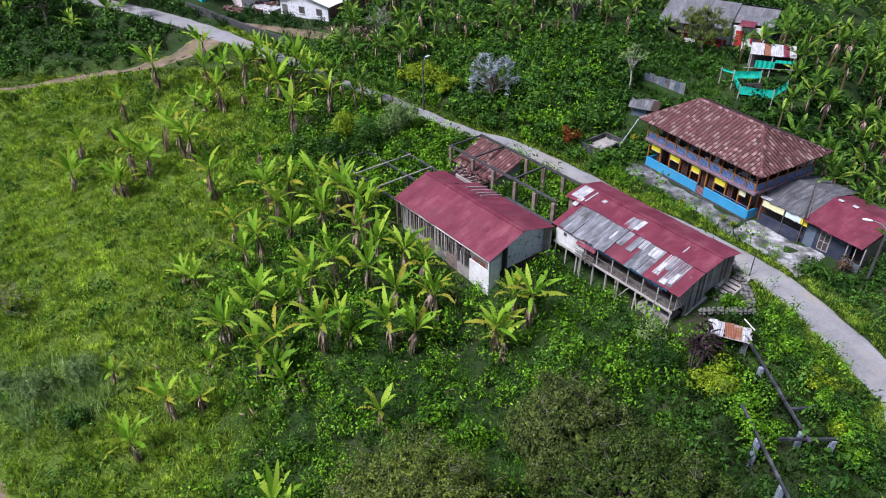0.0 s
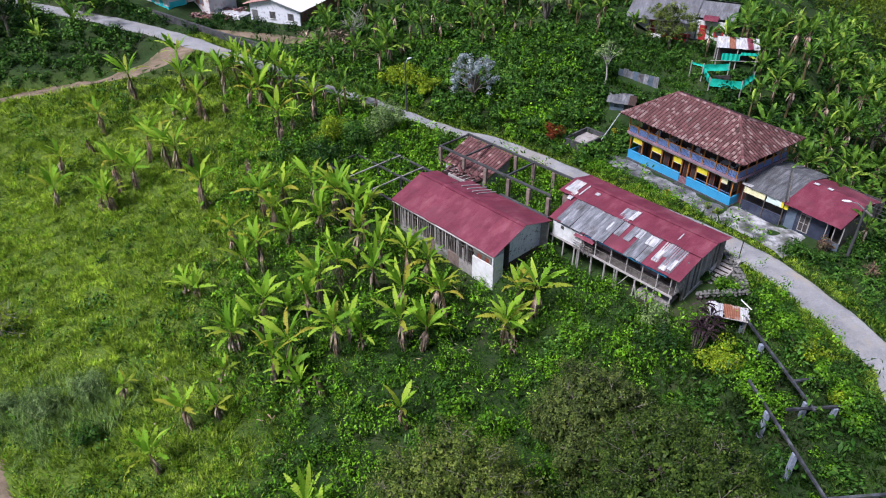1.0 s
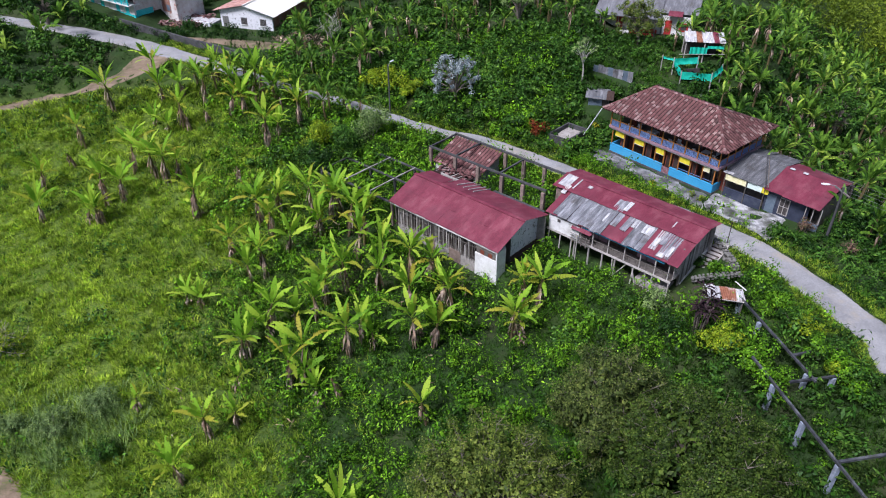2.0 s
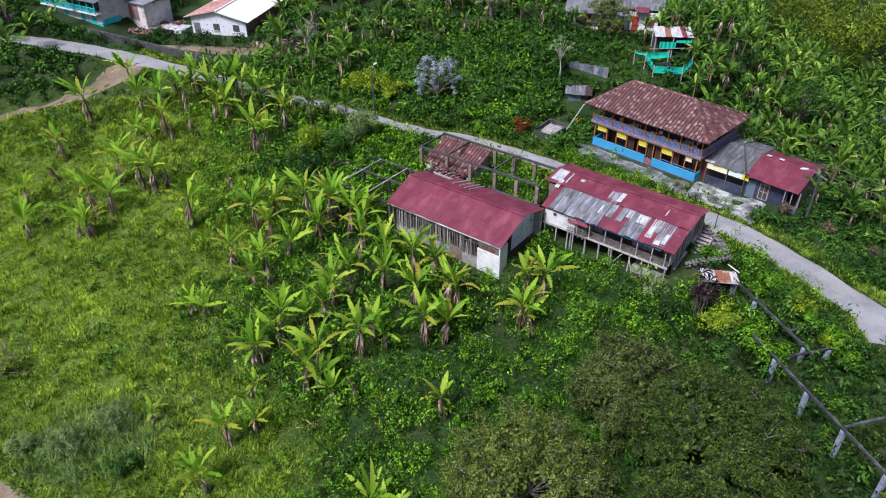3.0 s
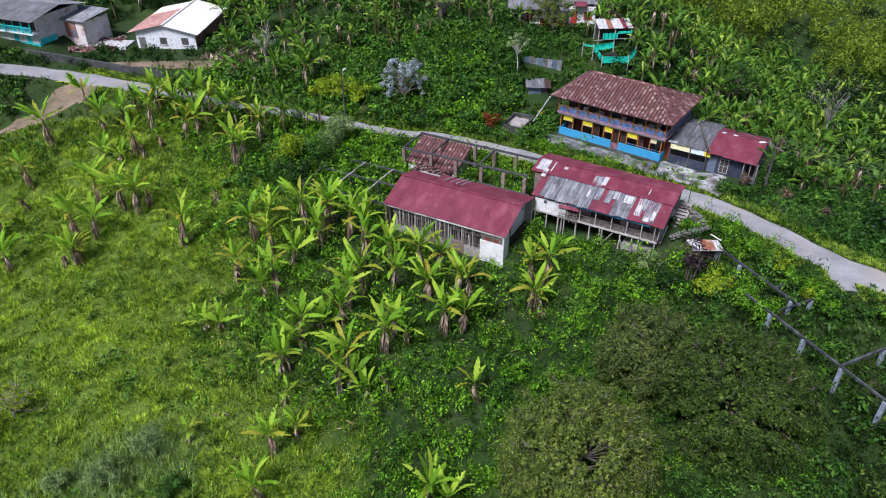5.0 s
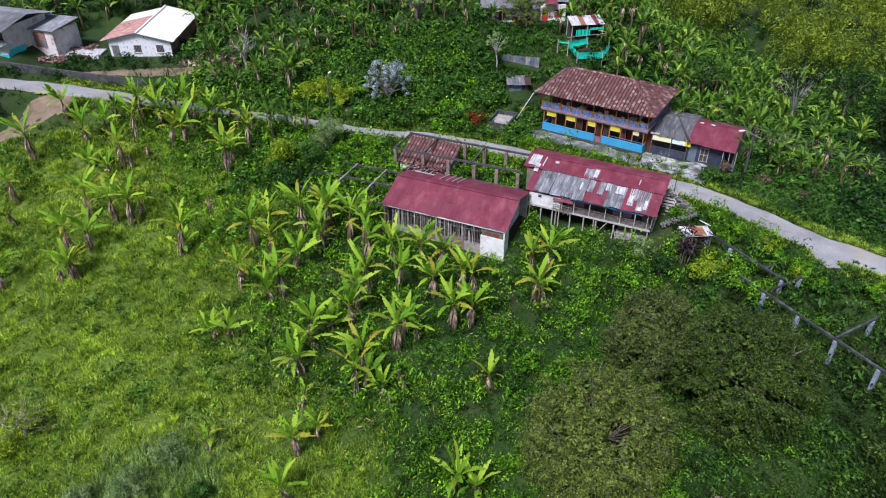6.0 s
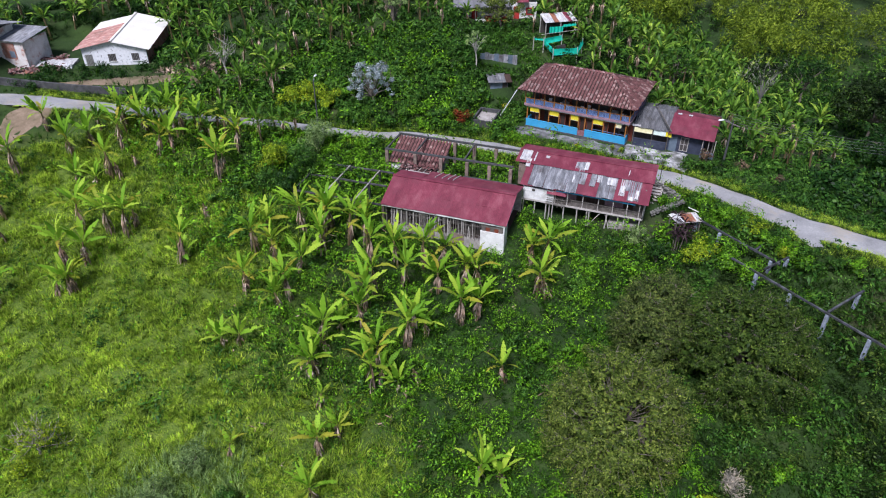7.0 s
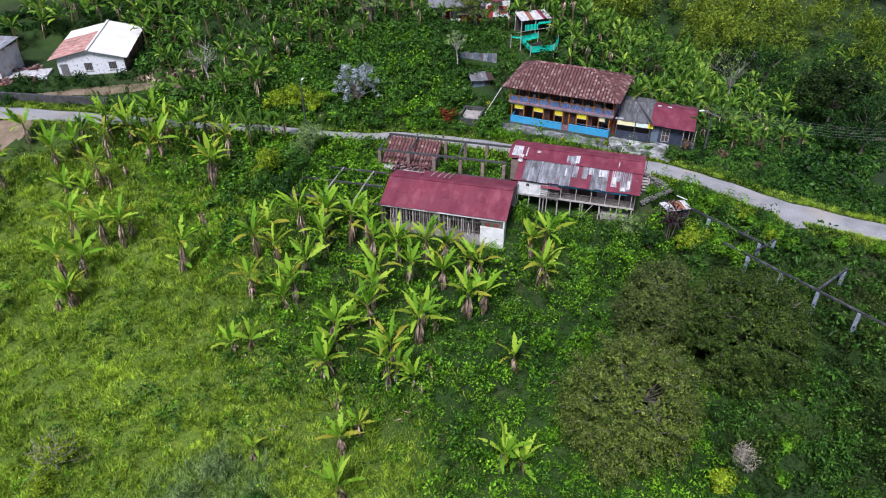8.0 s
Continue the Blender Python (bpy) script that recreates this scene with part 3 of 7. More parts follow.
def tiled_face(parent, e0, e1, r0, r1, loose, rng, pitch=0.335, step=0.4, pale=0.12, pale_eave=0.35):
    """Rows of barrel tiles on a roof face: eave e0-e1 (seen from outside left to right), ridge r0-r1. Up to loose tiles are pieces of their own."""
    e0, e1, r0, r1 = map(Vector, (e0, e1, r0, r1))
    ex = (e1 - e0).normalized()
    n = ex.cross(r0 - e0).normalized()
    up = n.cross(ex)
    length, height = (e1 - e0).length, (r0 - e0).dot(up)
    sl, sr = (r0 - e0).dot(ex), (r1 - e0).dot(ex)
    basis = Matrix((ex, up, n)).transposed().to_4x4()
    bed = bmesh.new()
    top = [bed.verts.new(p + n * 0.01) for p in (e0, e1, r1, r0)] if (r1 - r0).length > 0.01 else [bed.verts.new(p + n * 0.01) for p in (e0, e1, r0)]
    bot = [bed.verts.new(v.co - n * 0.07) for v in top]
    bed.faces.new(top)
    bed.faces.new(bot[::-1])
    k = len(top)
    for i in range(k):
        bed.faces.new((top[(i + 1) % k], top[i], bot[i], bot[(i + 1) % k]))
    part("roof_bed", bed, TILE_BED, parent)
    spots = []
    for c in range(int(length / pitch)):
        s = (c + 0.5) * pitch
        t = 0.0
        lim = height
        if s < sl:
            lim = min(lim, height * s / sl)
        if s > sr and length - sr > 0.01:
            lim = min(lim, height * (length - s) / (length - sr))
        while t < lim - 0.12:
            spots.append((s, t))
            t += step
    extra = []
    for s, t in spots:
        light = rng.random() < pale * (0.6 + 0.8 * max(0, noise.noise((s * 0.5, t * 0.5, e0.x)))) + (pale_eave if t < 0.9 else 0) * rng.random()
        p = e0 + ex * (s + rng.uniform(-0.02, 0.02)) + up * (t - 0.03 + rng.uniform(-0.03, 0.03)) + n * (0.02 + rng.uniform(0, 0.015))
        m = Matrix.Translation(p) @ basis @ pose(0, 0, 0, rng.uniform(-3.5, -1.5), rng.uniform(-3, 3), rng.uniform(-3, 3))
        if loose > 0:
            piece("roof_tile", TILES[light], None, parent, m)
            loose -= 1
        else:
            extra.append((m, light))
    for light in (0, 1):
        ms = [m for m, l in extra if l == light]
        if not ms:
            continue
        src = TILES[light]
        co = np.array([v.co for v in src.vertices])
        fc = np.array([f.vertices[:] for f in src.polygons])
        mm = np.array(ms)
        vs = np.einsum("kij,vj->kvi", mm[:, :3, :3], co) + mm[:, None, :3, 3]
        fs = fc[None] + (np.arange(len(ms)) * len(co))[:, None, None]
        ob = link_mesh("roof_tiles", array_mesh("roof_tiles", vs.reshape(-1, 3), fs.reshape(-1, fc.shape[1])), TILE_PALE_MANY if light else TILE_MANY, parent)
        ob["kind"] = "stuff"


TILE_MANY = material("clay_tiles_joined", [(0.3, (0.124, 0.055, 0.055)), (0.55, (0.209, 0.094, 0.091)), (0.8, (0.310, 0.157, 0.147))], 1.3, 0.9, 0, 16, 0.3, (0.06, 0.042, 0.038), 0.4, island=True)
TILE_PALE_MANY = material("bleached_tiles_joined", [(0.3, (0.252, 0.144, 0.130)), (0.7, (0.432, 0.300, 0.273))], 1.3, 0.9, 0, 16, 0.3, None, 0.35, island=True)


def ridge_caps(parent, p, q, rng):
    p, q = Vector(p), Vector(q)
    d = (q - p).normalized()
    side = d.cross(Vector((0, 0, 1))).normalized()
    b = Matrix((side, d, side.cross(d))).transposed().to_4x4()
    for i in range(int((q - p).length / 0.42)):
        piece("ridge_tile", RIDGE[rng.random() < 0.25], None, parent, Matrix.Translation(p + d * i * 0.42 + Vector((0, 0, 0.05))) @ b @ pose(0, 0, 0, -2, rng.uniform(-3, 3), rng.uniform(-3, 3)))


RIDGE = [barrel_tile("ridge_tile", TILE, 0.17, 0.5), barrel_tile("ridge_tile", TILE_PALE, 0.17, 0.5)]


def sheeting(parent, rng, o, u, v, cols, rows, mat, amp=0.02, waves=6, lap=0.12, name="roof_sheet", jitter=0.007, sag=0.0):
    """A roof slope of overlapping corrugated sheets: upper corner o, along u, down v."""
    o, u, v = Vector(o), Vector(u), Vector(v)
    n = u.cross(v).normalized()
    n = n if n.z > 0 else -n
    for r in range(rows):
        for c in range(cols):
            a = o + u * (c / cols) + v * (r / rows) + n * (0.01 * (rows - r) + 0.003 * (c % 2) + rng.uniform(0, jitter))
            du = u * (1 / cols) * 1.03
            dv = v * (1 / rows) + v.normalized() * (lap if r < rows - 1 else rng.uniform(-0.03, 0.06))
            b = sheet(bmesh.new(), a, du, dv + n * rng.uniform(-jitter, jitter), waves, amp, rows=3, sag=sag)
            part(name, b, mat if not isinstance(mat, list) else rng.choice(mat), parent, smooth=True)


# ---------------------------------------------------------------- two-storey blue house with galleries
def blue_house():
    rng = random.Random(11)
    h = thing("gallery_house", pose(22.0, 68.7, 0.2, 0, 0, -59.3), "two-storey sky-blue farmhouse with orange posts, balcony and clay-tile hip roof", "house")
    W, D = 13.4, 8.3
    part("floor_slab", boxed(-0.1, -0.1, -0.6, W + 0.1, D, 0.12), CEMENT, h)
    # the gallery's shade is painted into these walls' dark colour
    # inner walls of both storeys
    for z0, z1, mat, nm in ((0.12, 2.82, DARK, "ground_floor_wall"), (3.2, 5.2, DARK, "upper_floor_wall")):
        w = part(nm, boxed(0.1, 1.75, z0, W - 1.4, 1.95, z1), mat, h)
        part("back_wall", boxed(0.1, D - 0.2, z0, W, D, z1), WHITE, h)
        part("side_wall", boxed(0.1, 1.95, z0, 0.3, D - 0.2, z1), WHITE, h)
        part("side_wall", boxed(W - 1.6 if z0 < 1 else W - 1.6, 1.95, z0, W - 1.4, D - 0.2, z1), WHITE, h)
        for x in (1.0, 4.6, 7.2, 10.4):
            d = part("door", boxed(x, 1.70, z0, x + 0.95, 1.745, z0 + 2.0), DOOR_BROWN, w, "red-brown panelled wooden door")
            part("door_panel", boxed(x + 0.12, 1.68, z0 + 0.2, x + 0.42, 1.697, z0 + 1.75), DARK_WOOD, w)
        for x in (2.6, 6.2, 9.0):
            part("window", boxed(x, 1.70, z0 + 0.8, x + 0.8, 1.745, z0 + 1.8), DOOR_BROWN, w, "closed red-brown shutter")
    # the shop room under the balcony's right end
    part("end_room_wall", boxed(W - 1.4, 3.6, 0.12, W, 3.75, 2.82), WHITE, h)
    part("end_room_side", boxed(W - 0.14, 3.75, 0.12, W, D - 0.2, 2.82), WHITE, h)
    # parapet
    for x0, x1 in ((0.0, 7.1), (8.05, W)):
        p = part("parapet", boxed(x0, 0.0, -0.25, x1, 0.18, 1.0, 0.015), BLUE, h, "sky-blue rendered parapet")
        part("coping", boxed(x0 - 0.02, -0.03, 1.004, x1 + 0.02, 0.21, 1.05), BLUE, p)
    part("parapet", boxed(W - 0.18, 0.184, -0.25, W, 2.2, 1.0), BLUE, h)
    part("parapet", boxed(0.0, 0.184, -0.25, 0.18, 1.7, 1.0), BLUE, h)
    g = part("gate", boxed(7.12, 0.06, 0.0, 8.03, 0.1, 0.85), DOOR_BROWN, h, "low red-brown slatted gate")
    for i in range(6):
        part("gate_slat", boxed(7.15 + i * 0.15, 0.03, 0.02, 7.23 + i * 0.15, 0.056, 0.9), MAUVE, g)
    part("step", boxed(6.9, -0.5, -0.3, 8.3, -0.02, 0.02, 0.02), CEMENT, h)
    # posts and blinds
    POSTS = (0.1, 1.8, 3.1, 4.5, 6.0, 7.15, 8.0, 9.0, 10.4, 11.9, 13.28)
    for x in POSTS:
        part("post", boxed(x - 0.06, 0.03, 1.054, x + 0.06, 0.15, 2.8, 0.01), ORANGE, h, "orange-painted wooden post")
    for y in (1.2, 2.2):
        part("post", boxed(W - 0.15, y - 0.06, 1.004 if y < 2 else 0.12, W - 0.03, y + 0.06, 2.8), ORANGE, h)
    for x0, x1, drop, mat in ((0.5, 1.72, 0.6, YELLOW), (3.2, 4.42, 0.62, YELLOW), (6.1, 7.08, 0.68, YELLOW), (9.08, 10.3, 0.64, YELLOW), (11.98, 12.7, 0.55, PALE_YELLOW)):
        b = part("blind", sheet(bmesh.new(), (x0, 0.0, 2.78), (x1 - x0, 0, 0), (0, 0.02, -drop), 3, 0.012, 0.01), mat, h, "half-lowered yellow canvas blind")
        part("blind_rail", boxed(x0, -0.03, 2.74 - drop, x1, 0.03, 2.78 - drop), PALE_WOOD, b)
    for x0, x1 in ((1.1, 1.72), (4.56, 5.3), (7.2, 7.9), (8.1, 8.9), (10.45, 11.0)):
        lf = part("door_leaf", boxed(x0, 0.42, 0.14, x1, 0.47, 2.7), DOOR_BROWN, h, "opened red-brown door leaf")
        part("leaf_panel", boxed(x0 + 0.1, 0.40, 0.4, x1 - 0.1, 0.418, 2.4), DARK_WOOD, lf)
    part("railing_bar", boxed(9.0, 0.07, 1.3, 13.2, 0.11, 1.35), RAIL_BLUE, h)
    # balcony
    part("balcony_beam", boxed(-0.1, -0.12, 2.82, W + 0.25, 0.12, 2.98, 0.01), MINT, h, "pale mint painted edge beam")
    part("balcony_floor", boxed(-0.25, -0.2, 2.984, W + 0.3, D, 3.12), DARK_WOOD, h)
    part("balcony_fascia", boxed(-0.32, -0.28, 3.0, W + 0.38, -0.204, 3.3), MAUVE, h, "faded mauve board along the balcony")
    part("balcony_fascia", boxed(W + 0.304, -0.2, 3.0, W + 0.38, D, 3.3), MAUVE, h)
    UP = (-0.2, 1.05, 2.4, 3.75, 5.2, 6.7, 8.1, 9.6, 11.1, 12.5, 13.6)
    for x in UP:
        part("balcony_post", boxed(x - 0.055, -0.2, 3.124, x + 0.055, -0.09, 5.22, 0.01), ORANGE, h, "orange balcony post")
    for x0, x1 in zip(UP, UP[1:]):
        r = part("railing", boxed(x0 + 0.06, -0.17, 4.0, x1 - 0.06, -0.1, 4.07), ORANGE, h, "slate-blue balustrade with orange handrail")
        part("bottom_rail", boxed(x0 + 0.06, -0.16, 3.32, x1 - 0.06, -0.11, 3.38), RAIL_BLUE, r)
        nb = max(3, int((x1 - x0) / 0.16))
        for i in range(nb):
            x = x0 + 0.1 + (x1 - x0 - 0.2) * (i + 0.5) / nb
            part("baluster", boxed(x - 0.05, -0.15, 3.384, x + 0.05, -0.12, 3.996), RAIL_BLUE, r)
    ys = (-0.15, 1.3, 2.7, 4.1, 5.5, 6.9, 8.2)
    for y in ys[1:]:
        part("balcony_post", boxed(W + 0.2, y - 0.05, 3.124, W + 0.3, y + 0.05, 5.22), ORANGE, h)
    for y0, y1 in zip(ys, ys[1:]):
        r = part("railing", boxed(W + 0.22, y0 + 0.06, 4.0, W + 0.28, y1 - 0.06, 4.07), ORANGE, h)
        part("bottom_rail", boxed(W + 0.22, y0 + 0.06, 3.32, W + 0.28, y1 - 0.06, 3.38), RAIL_BLUE, r)
        nb = 8
        for i in range(nb):
            y = y0 + 0.1 + (y1 - y0 - 0.2) * (i + 0.5) / nb
            part("baluster", boxed(W + 0.235, y - 0.05, 3.384, W + 0.265, y + 0.05, 3.996), RAIL_BLUE, r)
    # roof
    x0, x1, y0, y1, ze, zr = -1.05, 14.4, -0.95, 9.35, 5.25, 7.35
    A, B, C, Dd = (x0, y0, ze), (x1, y0, ze), (x1, y1, ze), (x0, y1, ze)
    L, R = (2.0, 4.2, zr), (9.8, 4.2, zr)
    part("roof_frame", prism(bmesh.new(), [(x0 + 0.3, ze - 0.14), (x1 - 0.3, ze - 0.14), (x1 - 0.3, ze - 0.09), (x0 + 0.3, ze - 0.09)], y0 + 0.3, y1 - 0.3), DARK_WOOD, h)
    tiled_face(h, A, B, L, R, 300, rng, pitch=0.42, step=0.38, pale=0.288)
    tiled_face(h, B, C, R, R, 0, rng, pitch=0.42, step=0.38, pale=0.2)
    tiled_face(h, C, Dd, R, L, 0, rng, pitch=0.42)
    tiled_face(h, Dd, A, L, L, 0, rng, pitch=0.42)
    for p, q in ((A, L), (B, R), (C, R), (Dd, L), (L, R)):
        ridge_caps(h, p, q, rng)
    return h


blue_house()


def chair(m, label):
    h = thing("plastic_chair", m, label, "chair", "balcony chairs")
    part("seat", boxed(-0.22, -0.22, 0.42, 0.22, 0.22, 0.46, 0.01), PLASTIC, h)
    part("backrest", boxed(-0.22, 0.19, 0.464, 0.22, 0.23, 0.88, 0.01), PLASTIC, h)
    for x in (-0.2, 0.2):
        part("armrest", boxed(x - 0.03, -0.2, 0.64, x + 0.03, 0.186, 0.67), PLASTIC, h)
        for y in (-0.18, 0.18):
            part("leg", boxed(x - 0.025, y - 0.025, 0.0, x + 0.025, y + 0.025, 0.416), PLASTIC, h)
    return h


def balcony_things():
    M = pose(22.0, 68.7, 3.32, 0, 0, -59.3)
    first = chair(M @ pose(2.0, 0.55, 0, 0, 0, 170), "white plastic armchair on the balcony")
    for x, y, a in ((2.9, 0.9, 20), (4.5, 0.6, 200), (5.5, 0.5, 150), (7.3, 0.6, 185), (8.0, 0.95, 10), (8.9, 0.5, 170), (10.2, 0.6, 190), (12.6, 0.7, 160)):
        copy_thing(first, M @ pose(x, y, 0, 0, 0, a))
    for x in (4.9, 11.4):
        t = thing("plastic_table", M @ pose(x, 1.0, 0), "white plastic table on the balcony", "table")
        part("tabletop", boxed(-0.45, -0.45, 0.68, 0.45, 0.45, 0.72, 0.02), PLASTIC, t)
        for sx in (-0.36, 0.36):
            for sy in (-0.36, 0.36):
                part("leg", boxed(sx - 0.03, sy - 0.03, 0, sx + 0.03, sy + 0.03, 0.676), PLASTIC, t)


balcony_things()


def annex():
    rng = random.Random(5)
    h = thing("roadside_shop", pose(29.75, 56.8, 0.0, 0, 0, -56), "low lean-to shop with grey and red sheet roof and navy walls", "shed")
    sheeting(h, rng, (-0.2, 4.9, 3.45), (4.4, 0, 0.0), (0, -4.9, -0.68), 5, 2, SOOTY_SHEET, 0.04, 4)
    sheeting(h, rng, (-0.2, 4.9, 3.45), (4.4, 0, 0.0), (0, 4.1, -0.95), 5, 2, SOOTY_SHEET, 0.025, 5)
    sheeting(h, rng, (4.15, 4.6, 3.5), (5.5, 0, -0.25), (0, -4.75, -0.75), 6, 2, RED_ROOF, 0.004, 6)
    sheeting(h, rng, (4.15, 4.6, 3.5), (5.5, 0, -0.25), (0, 3.4, -0.9), 6, 2, RED_ROOF, 0.004, 6)
    part("pale_patch", boxed(-0.3, 0.0, 2.86, 0.7, 0.5, 2.9), PALE_SHEET, h)
    part("roof_pole", beamed((1.6, 5.6, 3.5), (4.3, -0.2, 2.98), 0.12, 0.12), CEMENT, h, "long dark pole lying on the roof")
    part("roof_pole", beamed((1.85, 5.5, 3.5), (4.5, -0.1, 2.98), 0.09, 0.09), OLD_WOOD, h)
    for p in ((4.6, 4.4, 3.55), (5.9, 4.5, 3.5)):
        part("roof_patch", boxed(p[0], p[1] - 0.25, p[2], p[0] + 0.5, p[1] + 0.1, p[2] + 0.03), PALE_SHEET, h)
    part("back_wall", boxed(0, 8.3, -0.3, 9.8, 8.45, 2.4), DARK, h)
    part("side_wall", boxed(9.5, 0.9, -0.3, 9.65, 7.6, 2.5), OLD_WOOD, h)
    part("front_wall", boxed(-1.2, 1.0, -0.2, -0.25, 1.12, 2.4), DOOR_BROWN, h, "red-brown boarded door")
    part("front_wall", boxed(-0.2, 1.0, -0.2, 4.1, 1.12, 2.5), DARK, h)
    part("counter", boxed(0.08, 0.14, -0.2, 4.1, 0.32, 1.2), NAVY, h, "dark navy boarded counter")
    for x0, x1, m in ((0.0, 2.3, PALE_YELLOW), (2.4, 3.9, MINT), (3.9, 4.6, YELLOW)):
        part("banner", sheet(bmesh.new(), (x0, 0.12, 2.72), (x1 - x0, 0, -0.02), (0, -0.05, -0.62), 2, 0.03, 0.01), m, h, "faded canvas banner under the eave")
    for x in (0.0, 2.3, 4.2):
        part("post", boxed(x - 0.035, 0.02, -0.1, x + 0.035, 0.09, 2.7), OLD_WOOD, h)
    part("front_wall", boxed(4.2, 0.55, -0.2, 8.6, 0.68, 2.6), NAVY, h)
    part("door", boxed(4.45, 0.50, 0.0, 5.35, 0.545, 2.1), STEEL_BLUE, h, "blue-grey sheet metal door")
    w = part("window_frame", boxed(5.75, 0.49, 0.35, 6.75, 0.545, 2.15), PALE_WOOD, h, "pale lattice window")
    for i in range(4):
        part("window_pane", boxed(5.83 + (i % 2) * 0.45, 0.47, 0.45 + (i // 2) * 0.85, 6.2 + (i % 2) * 0.45, 0.488, 1.22 + (i // 2) * 0.85), DARK, w)
    part("front_wall", boxed(8.6, 1.4, -0.2, 9.5, 1.52, 2.5), DARK, h)
    part("side_panel", boxed(8.3, 0.05, -0.1, 9.9, 0.12, 0.95), STEEL_BLUE, h)
    for x in (8.4, 9.1, 9.85):
        part("post", boxed(x - 0.04, 0.13, 0.0, x + 0.04, 0.21, 2.55), PALE_WOOD, h)


annex()


# ---------------------------------------------------------------- red shed with a slatted front
def red_shed():
    rng = random.Random(3)
    h = thing("red_roofed_shed", pose(-4.56, 59.9, 0, 0, 0, -51.5), "old drying shed with faded red sheet roof and grey slatted front", "shed")
    L = 13.7
    sheeting(h, rng, (-0.15, 3.8, 2.62), (L + 0.35, 0, 0.05), (0, -4.0, -1.5), 11, 2, RED_ROOF, 0.012, 7, jitter=0.035, sag=0.04)
    sheeting(h, rng, (-0.15, 3.8, 2.62), (3.2, 0, 0.01), (0, 2.3, -0.55), 3, 1, RED_ROOF, 0.004, 7)
    sheeting(h, rng, (3.0, 3.8, 2.63), (L - 2.9, 0, 0.04), (0, 4.0, -1.15), 8, 2, RED_ROOF, 0.006, 7, jitter=0.018)
    part("ridge_cap", prism(bmesh.new(), [(-0.2, 2.66), (L + 0.2, 2.71), (L + 0.2, 2.735), (-0.2, 2.685)], 3.6, 4.0), RED_ROOF, h)
    part("eave_board", boxed(-0.1, -0.14, 0.93, L + 0.1, -0.09, 1.1), WHITE, h, "white eave board")
    part("wall_plate", boxed(0.1, 0.05, 0.8, L - 0.1, 0.17, 0.95), OLD_WOOD, h)
    for i in range(9):
        y0 = 1.7 * i
        part("rafter", beamed((0.1 + y0 if y0 < L - 0.2 else L - 0.2, 0.0, 0.98), (min(0.1 + y0, L - 0.2), 3.8, 2.5), 0.08, 0.12), OLD_WOOD, h)
    for x0, x1 in ((4.2, 4.27), (5.0, 5.06), (5.7, 5.77), (6.3, 6.36)):
        part("bare_rafter", beamed((x0, 5.4, 2.28), (x0 + 0.05, 8.1, 1.45), 0.09, 0.09), PALE_WOOD, h, "pale exposed rafter")
    part("corner_pillar", boxed(-0.12, -0.02, -2.6, 0.14, 0.24, 0.93, 0.02), PILLAR, h, "plastered brick corner pillar")
    part("base_wall", boxed(0.9, 0.04, -3.0, 11.1, 0.28, -1.25), MOULDY, h, "mouldy plastered footing")
    for x0, x1, z in ((5.2, 6.0, -0.95), (2.9, 3.5, -1.05), (7.8, 9.3, -1.0)):
        part("footing_pier", boxed(x0, 0.0, -3.0, x1, 0.32, z, 0.02), PILLAR, h)
    part("white_wall", boxed(11.1, 0.0, -3.3, L, 0.2, -0.05), WHITE, h, "white limewashed corner wall")
    part("white_wall", boxed(L - 0.2, 0.204, -3.3, L, 1.3, 0.9), WHITE, h)
    w = bmesh.new()
    v = [w.verts.new((L - 1.0, y, z)) for y, z in ((1.304, -2.6), (7.4, -2.6), (7.4, 1.4), (3.8, 2.45), (1.304, 1.4))]
    w.faces.new(v)
    r = bmesh.ops.extrude_face_region(w, geom=w.faces[:])
    bmesh.ops.translate(w, verts=[g for g in r["geom"] if isinstance(g, bmesh.types.BMVert)], vec=(0.16, 0, 0))
    part("gable_wall", w, SPECKLED, h, "stained white gable wall")
    part("white_post", boxed(L - 0.12, -0.06, -0.046, L + 0.02, 0.1, 0.92), WHITE, h)
    part("back_wall", boxed(0.1, 7.4, -2.2, L, 7.6, 1.35), MOULDY, h)
    part("left_wall", boxed(0.15, 0.4, -2.4, 0.3, 7.4, 0.9), OLD_WOOD, h)
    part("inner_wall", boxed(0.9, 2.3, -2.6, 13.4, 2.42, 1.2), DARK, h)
    part("shed_floor", boxed(0.3, 0.3, -1.6, 13.4, 7.4, -1.45), DARK_WOOD, h)
    part("lintel_board", boxed(11.1, 0.06, 0.45, L - 0.15, 0.12, 0.8), OLD_WOOD, h)
    for i in range(5):
        part("brown_board", boxed(11.2 + i * 0.47, 0.08, -0.05, 11.63 + i * 0.47, 0.12, 0.44), DOOR_BROWN if i % 2 else OLD_WOOD, h)
    # uneven bamboo slats
    x = 0.95
    while x < 11.0:
        lean, top, bot = rng.gauss(0, 0.06), rng.uniform(0.62, 0.85), rng.uniform(-1.5, -1.15)
        if rng.random() < 0.06:
            top = rng.uniform(0.0, 0.5)
        r = rng.uniform(0.03, 0.055)
        b = tube(bmesh.new(), [(x, 0.06, bot), (x + lean * 0.5 + rng.gauss(0, 0.015), 0.05 + rng.uniform(-0.03, 0.02), (top + bot) / 2), (x + lean, 0.06, top)], [r, r * 0.95, r * 0.8], 5)
        part("slat", b, PALE_WOOD if rng.random() < 0.6 else OLD_WOOD, h)
        x += rng.uniform(0.11, 0.19)
    for z in (-0.9, 0.25):
        part("slat_rail", beamed((0.9, 0.14, z), (11.1, 0.14, z + 0.04), 0.06, 0.08), OLD_WOOD, h)


red_shed()


